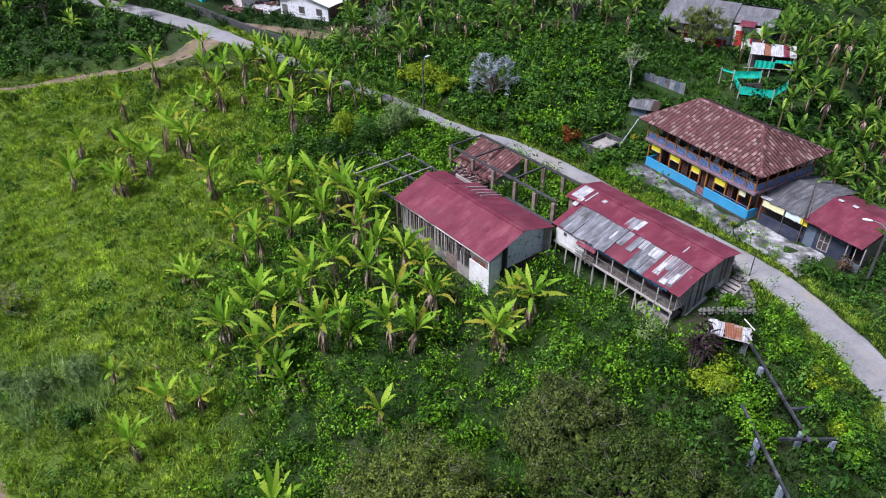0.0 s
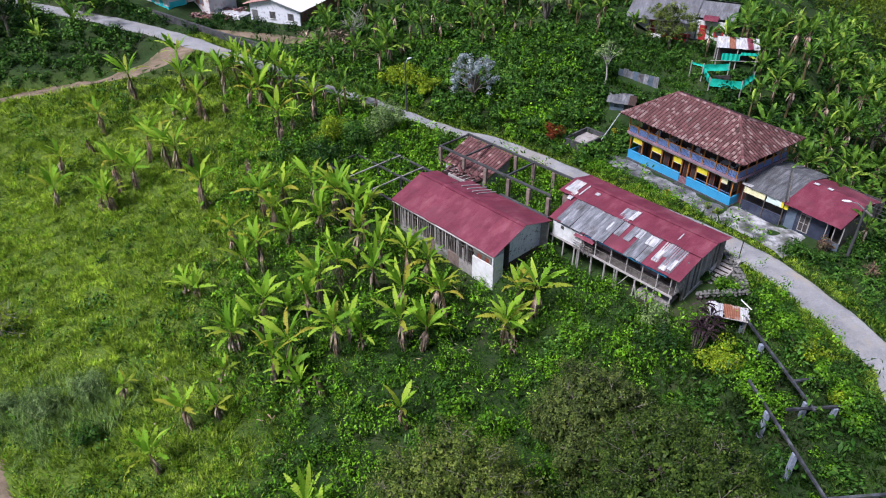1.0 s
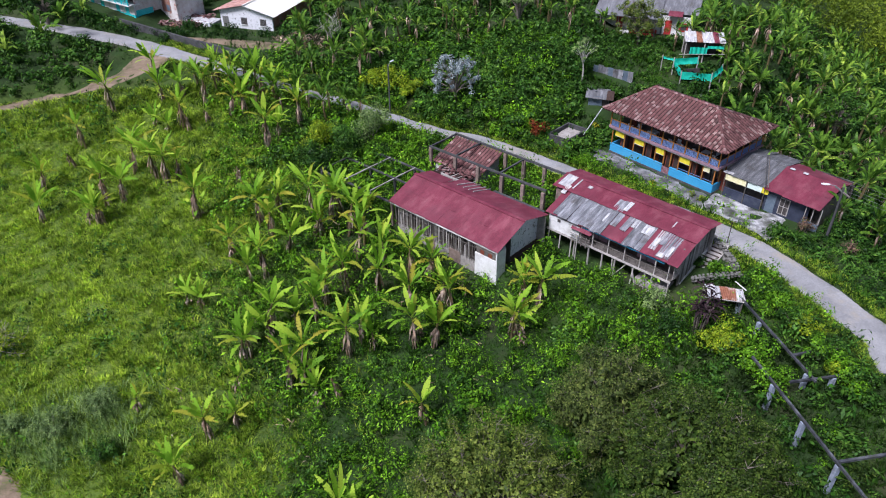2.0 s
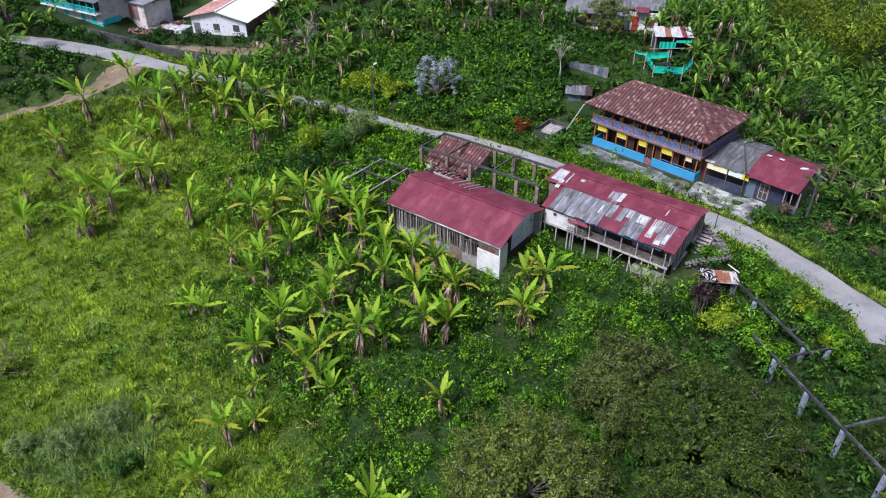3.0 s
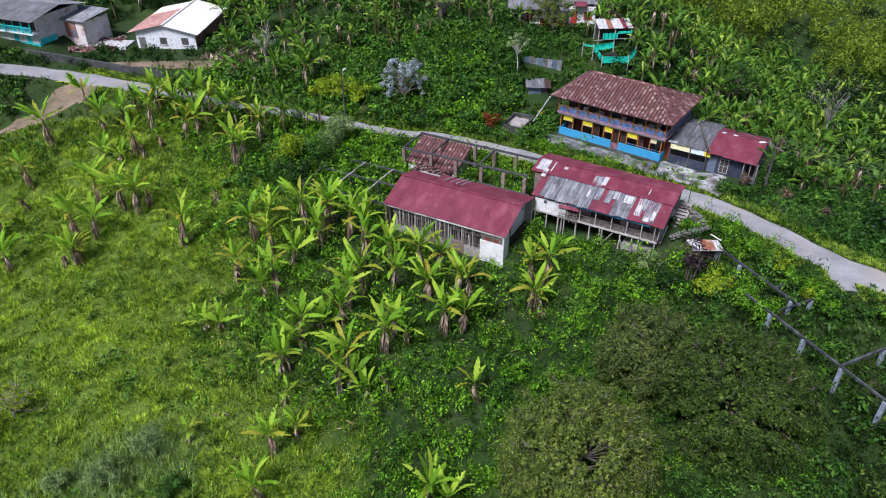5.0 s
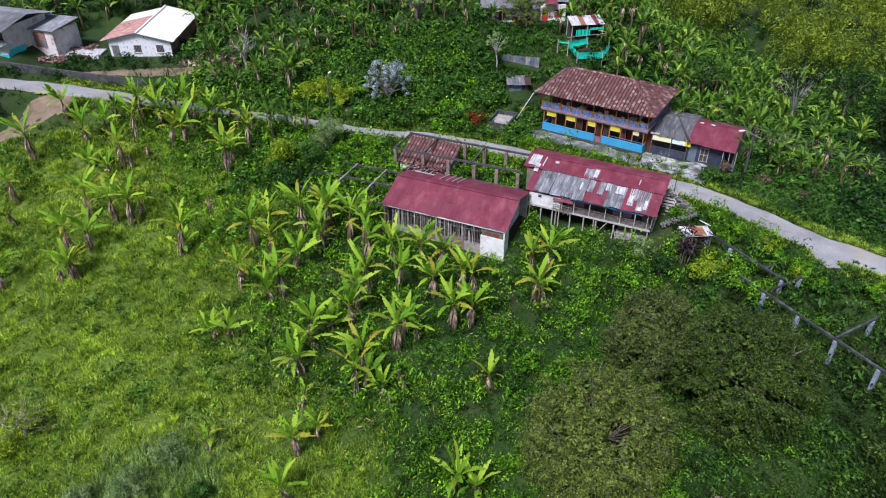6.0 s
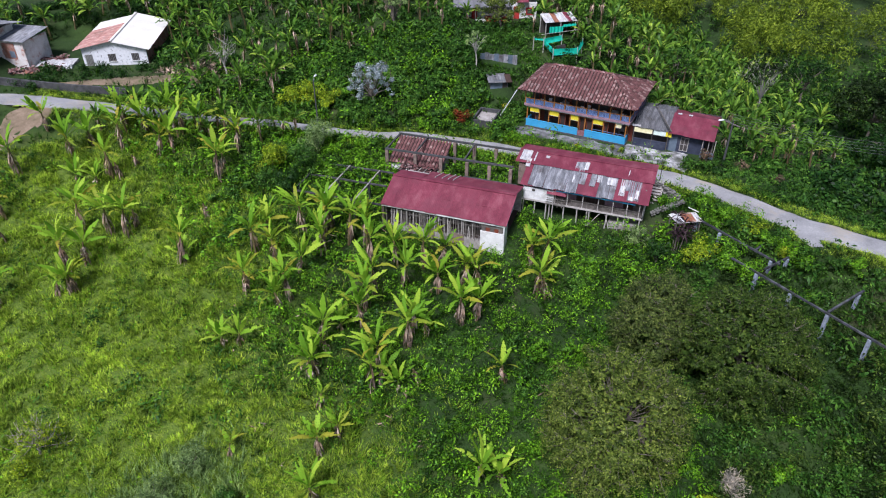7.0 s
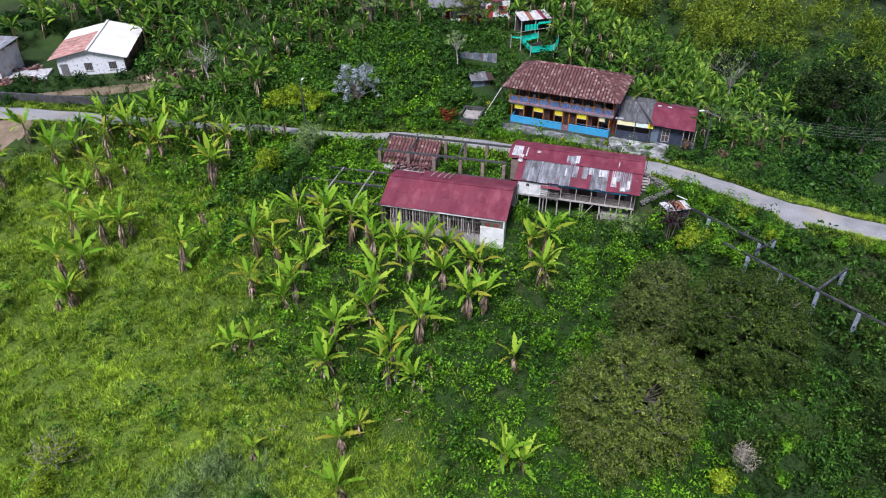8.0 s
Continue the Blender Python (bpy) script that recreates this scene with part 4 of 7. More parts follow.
# ---------------------------------------------------------------- concrete frames
def pillar_frame(name, m, posts, beams, label, mat_post, mat_beam, w=0.22, top=0.0, group="concrete frames"):
    h = thing(name, m, label, "frame", group)
    for x, y, z0, z1 in posts:
        b = boxed(x - w, y - w * 0.8, z0, x + w, y + w * 0.8, z1, 0.03)
        part("pillar", b, mat_post, h)
    for p, q, ww, hh in beams:
        part("beam", beamed(p, q, ww, hh), mat_beam, h)
    return h


def left_frame():
    xs, ys = (0.0, 3.6, 7.4), (0.0, 3.9, 7.0)
    posts = [(x, y, gz(-11.3 + x * 0.6225 + y * 0.7826, 68.2 - x * 0.7826 + y * 0.6225) - 0.5, 0.76) for x in xs for y in ys if (x, y) != (0.0, 7.0)]
    beams = [((-0.2, 0, 0.84), (10.6, 0, 0.98), 0.2, 0.16), ((-0.2, 3.9, 0.84), (9.6, 3.9, 0.98), 0.2, 0.16), ((1.2, 7.0, 0.84), (9.2, 7.0, 0.98), 0.2, 0.16)]
    beams += [((x, -0.05, 0.93), (x, 7.05, 0.98), 0.16, 0.16) for x in xs[1:]] + [((0, -0.05, 0.9), (0, 4.0, 0.95), 0.16, 0.16)]
    cross = beams[3:5]
    beams = beams[:3] + beams[5:]
    f = pillar_frame("ruined_concrete_frame", pose(-11.3, 68.2, 0, 0, 0, -51.5), posts, beams, "bare blackened concrete posts and beams over weeds", CEMENT, CEMENT, 0.15)
    for p, q, ww, hh in cross:
        part("cross_beam", beamed(p, q, ww * 0.8, hh * 0.8), MOULDY, f, "pale unweathered cross beam")


left_frame()


def tile_hut():
    rng = random.Random(8)
    M = pose(0.87, 68.6, 0, 0, 0, -51.5)
    posts = [(x, 0.0, -0.6, 2.42) for x in (0, 3.6, 6.8, 10.0, 12.7, 15.2)] + [(x, 4.4, -0.5, 2.42) for x in (0.0, 7.1, 9.6, 12.3)]
    beams = [((-0.2, 0, 2.52), (15.5, 0, 2.72), 0.2, 0.2), ((-0.2, 4.4, 2.52), (15.4, 4.4, 2.6), 0.2, 0.2)] + [((x, 0.1, 2.55), (x, 4.3, 2.55), 0.16, 0.16) for x in (0.0, 3.6, 9.6)]
    pillar_frame("pillared_concrete_frame", M, posts, beams, "row of pink plastered pillars carrying dark concrete beams", PILLAR, CEMENT, 0.2)
    h = thing("tiled_hut", M, "small white hut with mossy clay-tile roof", "hut")
    part("front_wall", boxed(0.3, 0.45, -0.6, 6.4, 0.6, 0.75), WHITE, h)
    part("left_wall", prism(bmesh.new(), [(0.3, -0.6), (0.45, -0.6), (0.45, 0.75), (0.3, 0.75)], 0.604, 4.0), WHITE, h)
    w = bmesh.new()
    v = [w.verts.new(p) for p in ((6.25, 0.62, -0.6), (6.25, 4.05, -0.6), (6.25, 4.05, 2.0), (6.25, 0.62, 0.8))]
    w.faces.new(v)
    r = bmesh.ops.extrude_face_region(w, geom=w.faces[:])
    bmesh.ops.translate(w, verts=[g for g in r["geom"] if isinstance(g, bmesh.types.BMVert)], vec=(0.16, 0, 0))
    part("right_wall", w, MOULDY, h)
    part("back_wall", boxed(0.3, 4.06, -0.6, 6.4, 4.2, 2.0), MOULDY, h)
    tiled_face(h, (0.0, 0.15, 0.78), (6.75, 0.15, 0.82), (0.0, 4.25, 2.25), (6.75, 4.25, 2.25), 0, rng, pitch=0.42, step=0.38, pale=0.09, pale_eave=0.1)
    # fallen tiles and laths between the hut and the shed
    d = thing("roof_rubble", M, "heap of fallen clay tiles and broken laths", "rubble")
    for i in range(38):
        m = Matrix.Translation((rng.uniform(2.2, 6.2), rng.uniform(-1.5, 0.0), 0.9 + rng.uniform(0.0, 0.35) + 0.0)) @ pose(0, 0, 0, rng.uniform(-30, 30), rng.uniform(-30, 30), rng.uniform(0, 360))
        piece("tile_fragment", TILES[rng.random() < 0.15], None, d, m)
    for i in range(6):
        part("lath", beamed((2.3 + i * 0.7, -1.7, 1.0), (2.6 + i * 0.7 + rng.uniform(-0.3, 0.3), 0.1, 0.9), 0.06, 0.05), PALE_WOOD, d)
    part("rubble_bed", boxed(2.0, -1.7, -0.4, 6.4, -0.15, 0.95), TILE_BED, d)
    c = thing("concrete_gutter", pose(-4.56, 59.9, 0, 0, 0, -51.5), "blackened concrete slab behind the red roof", "gutter")
    part("slab", boxed(6.5, 7.75, 0.9, 12.8, 8.7, 1.15, 0.02), CEMENT, c)
    part("slab_support", boxed(6.6, 8.1, -0.9, 12.6, 8.3, 0.896), CEMENT, c)


tile_hut()


# ---------------------------------------------------------------- stilted house with patched roof
def stilt_house():
    rng = random.Random(21)
    h = thing("stilted_house", pose(10.3, 54.1, 0, 0, 0, -53), "dilapidated wooden house on stilts under a patched red and grey roof", "house")
    L = 13.4
    # upper roof
    sheeting(h, rng, (-1.9, 5.2, 3.3), (L + 2.1, 0, 0.0), (0, -2.35, -0.42), 15, 1, RED_ROOF, 0.006, 6, jitter=0.016)
    sheeting(h, rng, (-1.9, 5.2, 3.3), (L + 2.1, 0, 0.0), (0, 2.5, -0.55), 15, 1, RED_ROOF, 0.006, 6, jitter=0.016)
    part("ridge_cap", prism(bmesh.new(), [(-1.9, 3.34), (L + 0.2, 3.34), (L + 0.2, 3.365), (-1.9, 3.365)], 5.0, 5.4), RED_ROOF, h)
    # lower, patched roof: material and length of each strip
    cols = [(0.3 + i * 0.6, GREY_SHEET, 1.0) for i in range(9)]
    cols += [(5.75, GREY_SHEET, 0.6), (6.95, GREY_SHEET, 0.62), (7.6, PALE_SHEET, 0.35), (7.95, GREY_SHEET, 1.0), (8.55, GREY_SHEET, 0.97), (9.15, GREY_SHEET, 1.0),
             (10.2, PALE_SHEET, 0.8), (10.55, GREY_SHEET, 0.55), (11.2, GREY_SHEET, 0.95), (11.75, GREY_SHEET, 0.92)]
    sheeting(h, rng, (-0.5, 3.15, 2.74), (L + 0.6, 0, 0.12), (0, -3.2, -1.08), 14, 1, RED_ROOF, 0.004, 5)
    for x, mat, k in cols:
        b = sheet(bmesh.new(), (x + rng.uniform(-0.05, 0.05), 3.12 + rng.uniform(-0.12, 0.1), 2.87 + rng.uniform(0, 0.03)), (0.64, rng.uniform(-0.05, 0.05), 0.006), (rng.uniform(-0.06, 0.06), -3.25 * k, -1.09 * k + rng.uniform(-0.02, 0.05)), 3, 0.05, rows=3)
        part("roof_sheet", b, mat, h, smooth=True)
    for x0, y0, x1, y1, mat in ((-1.5, 3.2, -0.35, 5.1, PALE_SHEET), (4.9, 2.8, 5.6, 4.4, GREY_SHEET), (5.5, 2.9, 6.1, 4.5, GREY_SHEET), (5.9, 3.2, 6.35, 4.6, PALE_SHEET), (8.75, 1.7, 9.65, 2.75, PALE_SHEET), (10.3, 0.9, 10.75, 1.9, PALE_SHEET), (11.95, 0.4, 12.3, 1.6, PALE_SHEET), (11.3, 0.1, 11.9, 0.6, PALE_SHEET), (5.0, 1.2, 5.2, 2.3, PALE_SHEET), (0.1, 3.3, 0.25, 5.0, PALE_SHEET), (10.75, 1.5, 10.86, 4.4, PALE_SHEET), (1.3, 4.2, 1.75, 4.6, PALE_SHEET), (-0.6, 2.4, -0.1, 3.6, PALE_SHEET)):
        z = lambda y: 3.3 - (5.2 - y) * 0.179 + 0.1 if y > 2.95 else 2.87 - (3.12 - y) * 0.335 + 0.1
        b = sheet(bmesh.new(), (x0, y1, z(y1)), (x1 - x0, 0, 0), (0, y0 - y1, z(y0) - z(y1)), max(1, int((x1 - x0) / 0.16)), 0.02, rows=2)
        part("roof_patch", b, mat, h, "loose bleached sheet patch", smooth=True)
    # deck, walls
    part("deck", boxed(-0.2, 0.15, -0.22, L - 0.4, 7.0, -0.1), OLD_WOOD, h)
    part("deck_edge", boxed(-0.25, 0.08, -0.26, L - 0.3, 0.146, -0.06), PALE_WOOD, h, "bleached deck edge board")
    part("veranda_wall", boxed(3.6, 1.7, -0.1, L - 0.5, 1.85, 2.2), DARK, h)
    for i in range(9):
        part("wall_board", boxed(3.65 + i * 1.04, 1.64, -0.08, 4.6 + i * 1.04, 1.696, rng.uniform(1.5, 2.0)), rng.choice([MAUVE, DARK_WOOD, OLD_WOOD]), h)
    part("white_room", boxed(0.0, 0.1, -0.05, 3.4, 0.3, 1.4), WHITE, h, "white boarded corner room")
    part("white_room_side", boxed(-0.15, 0.2, -0.1, -0.004, 3.0, 1.5), WHITE, h)
    part("small_window", boxed(0.9, 0.06, 1.0, 1.25, 0.096, 1.3), DARK, h)
    part("upper_wall", boxed(-1.5, 3.0, -0.1, -0.2, 3.15, 2.6), PILLAR, h)
    part("left_wall", boxed(-1.5, 3.154, -0.1, -1.35, 7.0, 2.7), PILLAR, h)
    part("back_wall", boxed(-1.5, 7.0, -0.1, L, 7.15, 2.7), MOULDY, h)
    part("gable_wall", boxed(L - 0.5, 1.854, -1.5, L - 0.36, 7.0, 2.5), OLD_WOOD, h)
    for i in range(17):
        part("gable_board", boxed(L - 0.355, 1.95 + i * 0.3, -1.4 + 0.05 * (i % 3), L - 0.32, 2.2 + i * 0.3, 1.95 + 0.22 * min(i, 10) * 0.35), rng.choice([PALE_WOOD, OLD_WOOD, MOULDY]), h)
    part("foundation_wall", boxed(0.0, 2.6, -3.2, L - 0.5, 2.8, -0.22), MOULDY, h, "stained plastered wall under the deck")
    part("cellar_block", boxed(9.6, 0.4, -3.2, 12.6, 2.59, -1.4, 0.03), MOULDY, h)
    part("blue_beam", boxed(3.6, 0.16, 1.42, 12.2, 0.26, 1.54), BLUE, h, "blue painted eave beam")
    part("railing", boxed(3.6, 0.16, 0.62, L - 0.5, 0.21, 0.68), OLD_WOOD, h)
    for x in (3.55, 4.9, 6.6, 8.3, 9.9, 11.4, 12.7):
        part("veranda_post", boxed(x - 0.045, 0.18, -0.1, x + 0.045, 0.27, 1.62), PALE_WOOD, h)
    for x in np.arange(3.7, 12.8, 0.85):
        part("rail_slat", boxed(x - 0.02, 0.17, -0.1, x + 0.02, 0.2, 0.62), OLD_WOOD, h)
    for x in (0.0, 1.3, 2.6, 3.0, 4.6, 6.1, 7.2, 7.45, 9.4, 10.6, 11.3, 12.9):
        wx = 10.3 + x * 0.6018 + 0.2 * 0.7986
        wy = 54.1 - x * 0.7986 + 0.2 * 0.6018
        part("stilt", beamed((x + rng.uniform(-0.15, 0.15), 0.2, gz(wx, wy) - 0.6), (x, 0.22, -0.26), 0.11, 0.11), PALE_WOOD, h, "thin bleached wooden stilt")
    part("brace", beamed((7.3, 0.22, -2.4), (8.6, 0.22, -0.4), 0.08, 0.08), PALE_WOOD, h)
    part("brace", beamed((9.3, 0.22, -0.5), (9.8, 0.22, -2.3), 0.08, 0.08), PALE_WOOD, h)
    part("porch_frame", beamed((3.4, -0.1, -2.2), (3.4, -0.1, 0.6), 0.09, 0.09), PALE_WOOD, h)
    for x in (3.9, 4.4):
        part("porch_post", beamed((x, -0.1, -0.4), (x, -0.1, 0.7), 0.07, 0.07), OLD_WOOD, h)
    part("porch_roof", sheet(bmesh.new(), (2.6, 0.5, 1.5), (2.2, 0, 0), (0, -0.7, -0.35), 6, 0.02), RED_ROOF, h)
    for i in range(4):
        part("porch_rail", boxed(2.6, -0.13, -0.2 + i * 0.26, 4.8, -0.08, -0.15 + i * 0.26), OLD_WOOD, h)
    for i in range(8):
        part("gable_slat", boxed(L - 0.34, 0.4 + i * 0.22, -0.1, L - 0.3, 0.48 + i * 0.22, 1.9), PALE_WOOD, h)
    # stairs down beside the gable
    s = thing("outside_stairs", pose(10.3, 54.1, 0, 0, 0, -53), "steep concrete steps between white stringers down the gable end", "stairs")
    n = 14
    for i in range(n):
        f = i / (n - 1)
        z = -1.75 + f * 1.95
        part("step", boxed(L - 0.25, 2.6 + f * 5.8, z - 0.9, L + 1.0, 3.12 + f * 5.8, z, 0.02), PALE_WOOD if i % 3 else MOULDY, s)
        # dark strip that paints the shaded front of each step
        part("riser", boxed(L - 0.23, 2.57 + f * 5.8, z - 0.16, L + 0.98, 2.597 + f * 5.8, z - 0.03), DARK_WOOD, s)
    part("stringer", beamed((L - 0.31, 2.3, -1.6), (L - 0.31, 7.6, 0.2), 0.1, 0.5), WHITE, s, "white plastered stair wall")
    part("stringer", beamed((L + 1.08, 2.4, -1.85), (L + 1.08, 8.6, 0.2), 0.12, 0.3), MOULDY, s)


stilt_house()


def rubble_wall(name, line, high, label, seed, size=0.32):
    """A dry wall of rough stones along a line of x, y, top height."""
    rng = random.Random(seed)
    kinds = []
    for k in range(5):
        bm = bmesh.new()
        bmesh.ops.create_icosphere(bm, subdivisions=1, radius=1)
        for v in bm.verts:
            v.co *= rng.uniform(0.75, 1.1)
            v.co.z *= 0.7
        kinds.append(mesh_of("stone", bm, STONE))
    x, y, z = line[0]
    h = thing(name, pose(x, y, z - high), label, "stone wall", kind="structure")
    for (ax, ay, az), (bx, by, bz) in zip(line, line[1:]):
        d = math.hypot(bx - ax, by - ay)
        for i in range(int(d / (size * 1.25))):
            f = i / (d / (size * 1.25))
            zt = az + (bz - az) * f
            for k in range(int(high / (size * 0.9)) + 1):
                for sidew in (-0.14, 0.16):
                    m = Matrix.Translation((ax + (bx - ax) * f - x + rng.uniform(-0.08, 0.08) + sidew * (by - ay) / d, ay + (by - ay) * f - y + rng.uniform(-0.08, 0.08) - sidew * (bx - ax) / d, zt - z + high - 0.15 - k * size * 0.9))
                    piece("stone", rng.choice(kinds), None, h, m @ pose(0, 0, 0, rng.uniform(-20, 20), rng.uniform(-20, 20), rng.uniform(0, 360)) @ Matrix.Scale(size * rng.uniform(0.55, 0.85), 4))


rubble_wall("stone_wall", [(25.3, 50.4, 0.35), (25.2, 47, 0.4), (24.9, 44.0, 0.4)], 0.9, "low dry wall of rough grey stones beside the road", 4)
rubble_wall("garden_wall", [(24.9, 43.8, 0.2), (22.6, 44.4, -0.2), (20.4, 44.9, -0.7)], 0.35, "mossy stone wall closing the sloping garden", 6, 0.26)


# ---------------------------------------------------------------- frame beside the lower road
def right_frame():
    h = thing("leaning_concrete_frame", pose(20.4, 23.3, 0), "abandoned blue-grey posts carrying long dark beams above scrub", "frame", "concrete frames")
    X0, Y0 = 20.4, 23.3

    def b(p, q, w, hh):
        part("beam", beamed((p[0] - X0, p[1] - Y0, p[2]), (q[0] - X0, q[1] - Y0, q[2]), w, hh), BEAM, h)
    b((20.2, 33.5, 0.2), (20.6, 12.0, 0.2), 0.16, 0.18)
    b((22.9, 40.4, 0.3), (23.5, 30.4, 0.05), 0.16, 0.18)
    b((21.6, 30.7, 0.05), (25.8, 30.8, -0.1), 0.16, 0.18)
    b((20.4, 23.35, 0.36), (26.2, 23.5, 0.2), 0.18, 0.18)
    b((23.3, 33.2, 0.1), (25.8, 33.8, -0.3), 0.18, 0.18)
    for x, y, zt in ((20.25, 30.6, 0.08), (20.35, 27.0, 0.08), (20.45, 23.3, 0.08), (20.5, 19.4, 0.08), (20.55, 15.5, 0.08), (25.4, 23.45, 0.1), (23.4, 31.3, -0.05), (22.95, 37.2, 0.1), (25.3, 30.8, -0.2), (22.9, 40.2, 0.18)):
        part("pillar", boxed(x - X0 - 0.17, y - Y0 - 0.15, gz(x, y) - 0.6, x - X0 + 0.17, y - Y0 + 0.15, zt, 0.02), BLUE_CEMENT, h)
    c = thing("rusty_canopy", pose(22.2, 40.6, 0, 0, 0, -20), "small collapsed canopy of rusty and bleached sheets", "canopy")
    rng = random.Random(2)
    for i, mat in enumerate((PALE_SHEET, PALE_SHEET, RUST_SHEET, RUST_SHEET, PALE_SHEET)):
        part("roof_sheet", sheet(bmesh.new(), (-2.1 + i * 0.62, 0.9, 0.62 - 0.04 * i), (0.7, 0, rng.uniform(-0.06, 0.06)), (rng.uniform(-0.2, 0.2), -1.6, -0.15), 4, 0.025), mat, c)
    for x in (-1.9, 0.9):
        for y in (-0.6, 0.7):
            part("post", beamed((x, y, gz(22.2 + x, 40.6 + y) - 0.4), (x, y, 0.5), 0.1, 0.1), OLD_WOOD, c)
    for k in range(4):
        part("lath", beamed((-2.2, -0.7 + k * 0.5, 0.42), (1.2, -0.75 + k * 0.5, 0.3), 0.05, 0.05), PALE_WOOD, c)
    part("fallen_pole", beamed((0.5, 1.5, 0.8), (1.3, 0.6, 0.6), 0.07, 0.07), WHITE, c)


right_frame()


# ---------------------------------------------------------------- yard, tank, pole, lamps
def patch(name, ox, oy, deg, x0, y0, x1, y1, z, mat, label, cat, wob=0.5, cell=0.5):
    """A paved patch with a ragged edge, laid a little above the ground."""
    nx, ny = max(4, int((x1 - x0) / cell)), max(4, int((y1 - y0) / cell))
    vs = []
    c, s = math.cos(radians(deg)), math.sin(radians(deg))
    for i in range(nx + 1):
        for j in range(ny + 1):
            lx, ly = x0 + (x1 - x0) * i / nx, y0 + (y1 - y0) * j / ny
            ex, ey = (1 if i in (0, nx) else 0), (1 if j in (0, ny) else 0)
            lx += noise.noise((lx * 0.5, ly * 0.5, 1)) * wob * ex * 2
            ly += noise.noise((lx * 0.5, ly * 0.5, 5)) * wob * ey * 2
            wx, wy = ox + lx * c - ly * s, oy + lx * s + ly * c
            vs.append((wx, wy, z + noise.noise((wx * 0.8, wy * 0.8, 2)) * 0.02 - 0.12 * max(ex, ey)))
    fs = np.array([(i * (ny + 1) + j, (i + 1) * (ny + 1) + j, (i + 1) * (ny + 1) + j + 1, i * (ny + 1) + j + 1) for i in range(nx) for j in range(ny)])
    return tagged(link_mesh(name, array_mesh(name, np.array(vs), fs), mat), label, cat, kind="structure")


patch("yard", 22.0, 68.7, -59.3, -3.0, -3.0, 13.6, -0.15, 0.19, YARD, "cracked dark grey concrete forecourt with pale worn patches", "yard")
patch("yard_end", 22.0, 68.7, -59.3, 13.4, -3.1, 21.6, 1.2, 0.2, BROKEN, "broken pale concrete with weeds before the shop", "yard", 0.6)


def tank():
    h = thing("concrete_tank", pose(15.4, 72.0, 0.6, 0, 0, -52), "open rectangular concrete tank with mossy rim", "tank")
    part("tank_floor", boxed(0.1, 0.1, -0.5, 2.8, 4.2, 0.3), MOULDY, h)
    for c in ((0, 0, -0.6, 2.9, 0.22, 0.85), (0, 4.1, -0.6, 2.9, 4.32, 0.85), (0, 0.224, -0.6, 0.22, 4.096, 0.85), (2.68, 0.224, -0.6, 2.9, 4.096, 0.85)):
        part("tank_wall", boxed(*c, bevel=0.03), CEMENT, h)
    q = thing("rain_pipe", pose(19.6, 71.2, 1.3), "white rain pipe from the roof corner to the tank", "pipe")
    part("pipe", tube(bmesh.new(), [(0, 0, 0), (0.5, -0.9, 1.9), (1.05, -1.9, 4.0)], [0.06] * 3, 8), PLASTIC, q)


tank()


def street_lamp(x, y, top, arm, label, r=0.09, z=None):
    g0 = gz(x, y) - 0.3
    h = thing("street_lamp", pose(x, y, g0), label, "street lamp")
    part("pole", tube(bmesh.new(), [(0, 0, 0), (0.03, 0, (top - g0) * 0.5), (0, 0, top - g0)], [r * 1.3, r, r * 0.75], 8), CEMENT, h)
    a = part("arm", tube(bmesh.new(), [(0, 0, top - g0 - 0.5), (arm[0] * 0.5, arm[1] * 0.5, top - g0 + 0.1), (arm[0], arm[1], top - g0 + 0.2)], [0.045, 0.04, 0.035], 6), METAL, h)
    hd = bmesh.new()
    bmesh.ops.create_uvsphere(hd, u_segments=10, v_segments=6, radius=1)
    ang = math.atan2(arm[1], arm[0])
    bmesh.ops.transform(hd, matrix=pose(arm[0] * 1.15, arm[1] * 1.15, top - g0 + 0.2, 0, 0, math.degrees(ang)) @ Matrix.Diagonal((0.42, 0.15, 0.1, 1)), verts=hd.verts)
    part("lamp_head", hd, PLASTIC, h, "pale lamp head", smooth=True)
    return h


street_lamp(-2.4, 81.4, 7.6, (0.5, 0.5), "slim grey street lamp beside the road")
street_lamp(35.2, 47.0, 6.0, (-1.3, 0.5), "concrete street lamp pole leaning over the verge", 0.12)


def cables():
    h = thing("power_lines", pose(35.2, 47.0, 5.6), "thin sagging overhead power cables", "cables", kind="structure")
    for k in range(5):
        pts = []
        for i in range(13):
            f = i / 12
            pts.append((f * 34, -f * 19 + (k - 2) * 0.45, 0.0 + k * 0.25 - 5.5 * f - 1.6 * math.sin(math.pi * f)))
        part("cable", tube(bmesh.new(), pts, [0.013] * 13, 4), SOOTY_SHEET, h)
    part("crossarm", boxed(-0.06, -1.0, -0.1, 0.06, 1.0, 0.02), OLD_WOOD, h)


cables()


def marker_post(x, y, hgt, mat, label, lean=(0, 0)):
    g0 = gz(x, y) - 0.2
    h = thing("sign_post", pose(x, y, g0), label, "post")
    part("pole", tube(bmesh.new(), [(0, 0, 0), (lean[0], lean[1], hgt)], [0.05, 0.04], 6), mat, h)
    part("crossbar", beamed((lean[0] - 0.4, lean[1], hgt - 0.05), (lean[0] + 0.4, lean[1], hgt + 0.05), 0.04, 0.04), mat, h)


marker_post(26.2, 48.6, 2.6, DARK_WOOD, "thin dark post with a short crossbar at the road's edge")


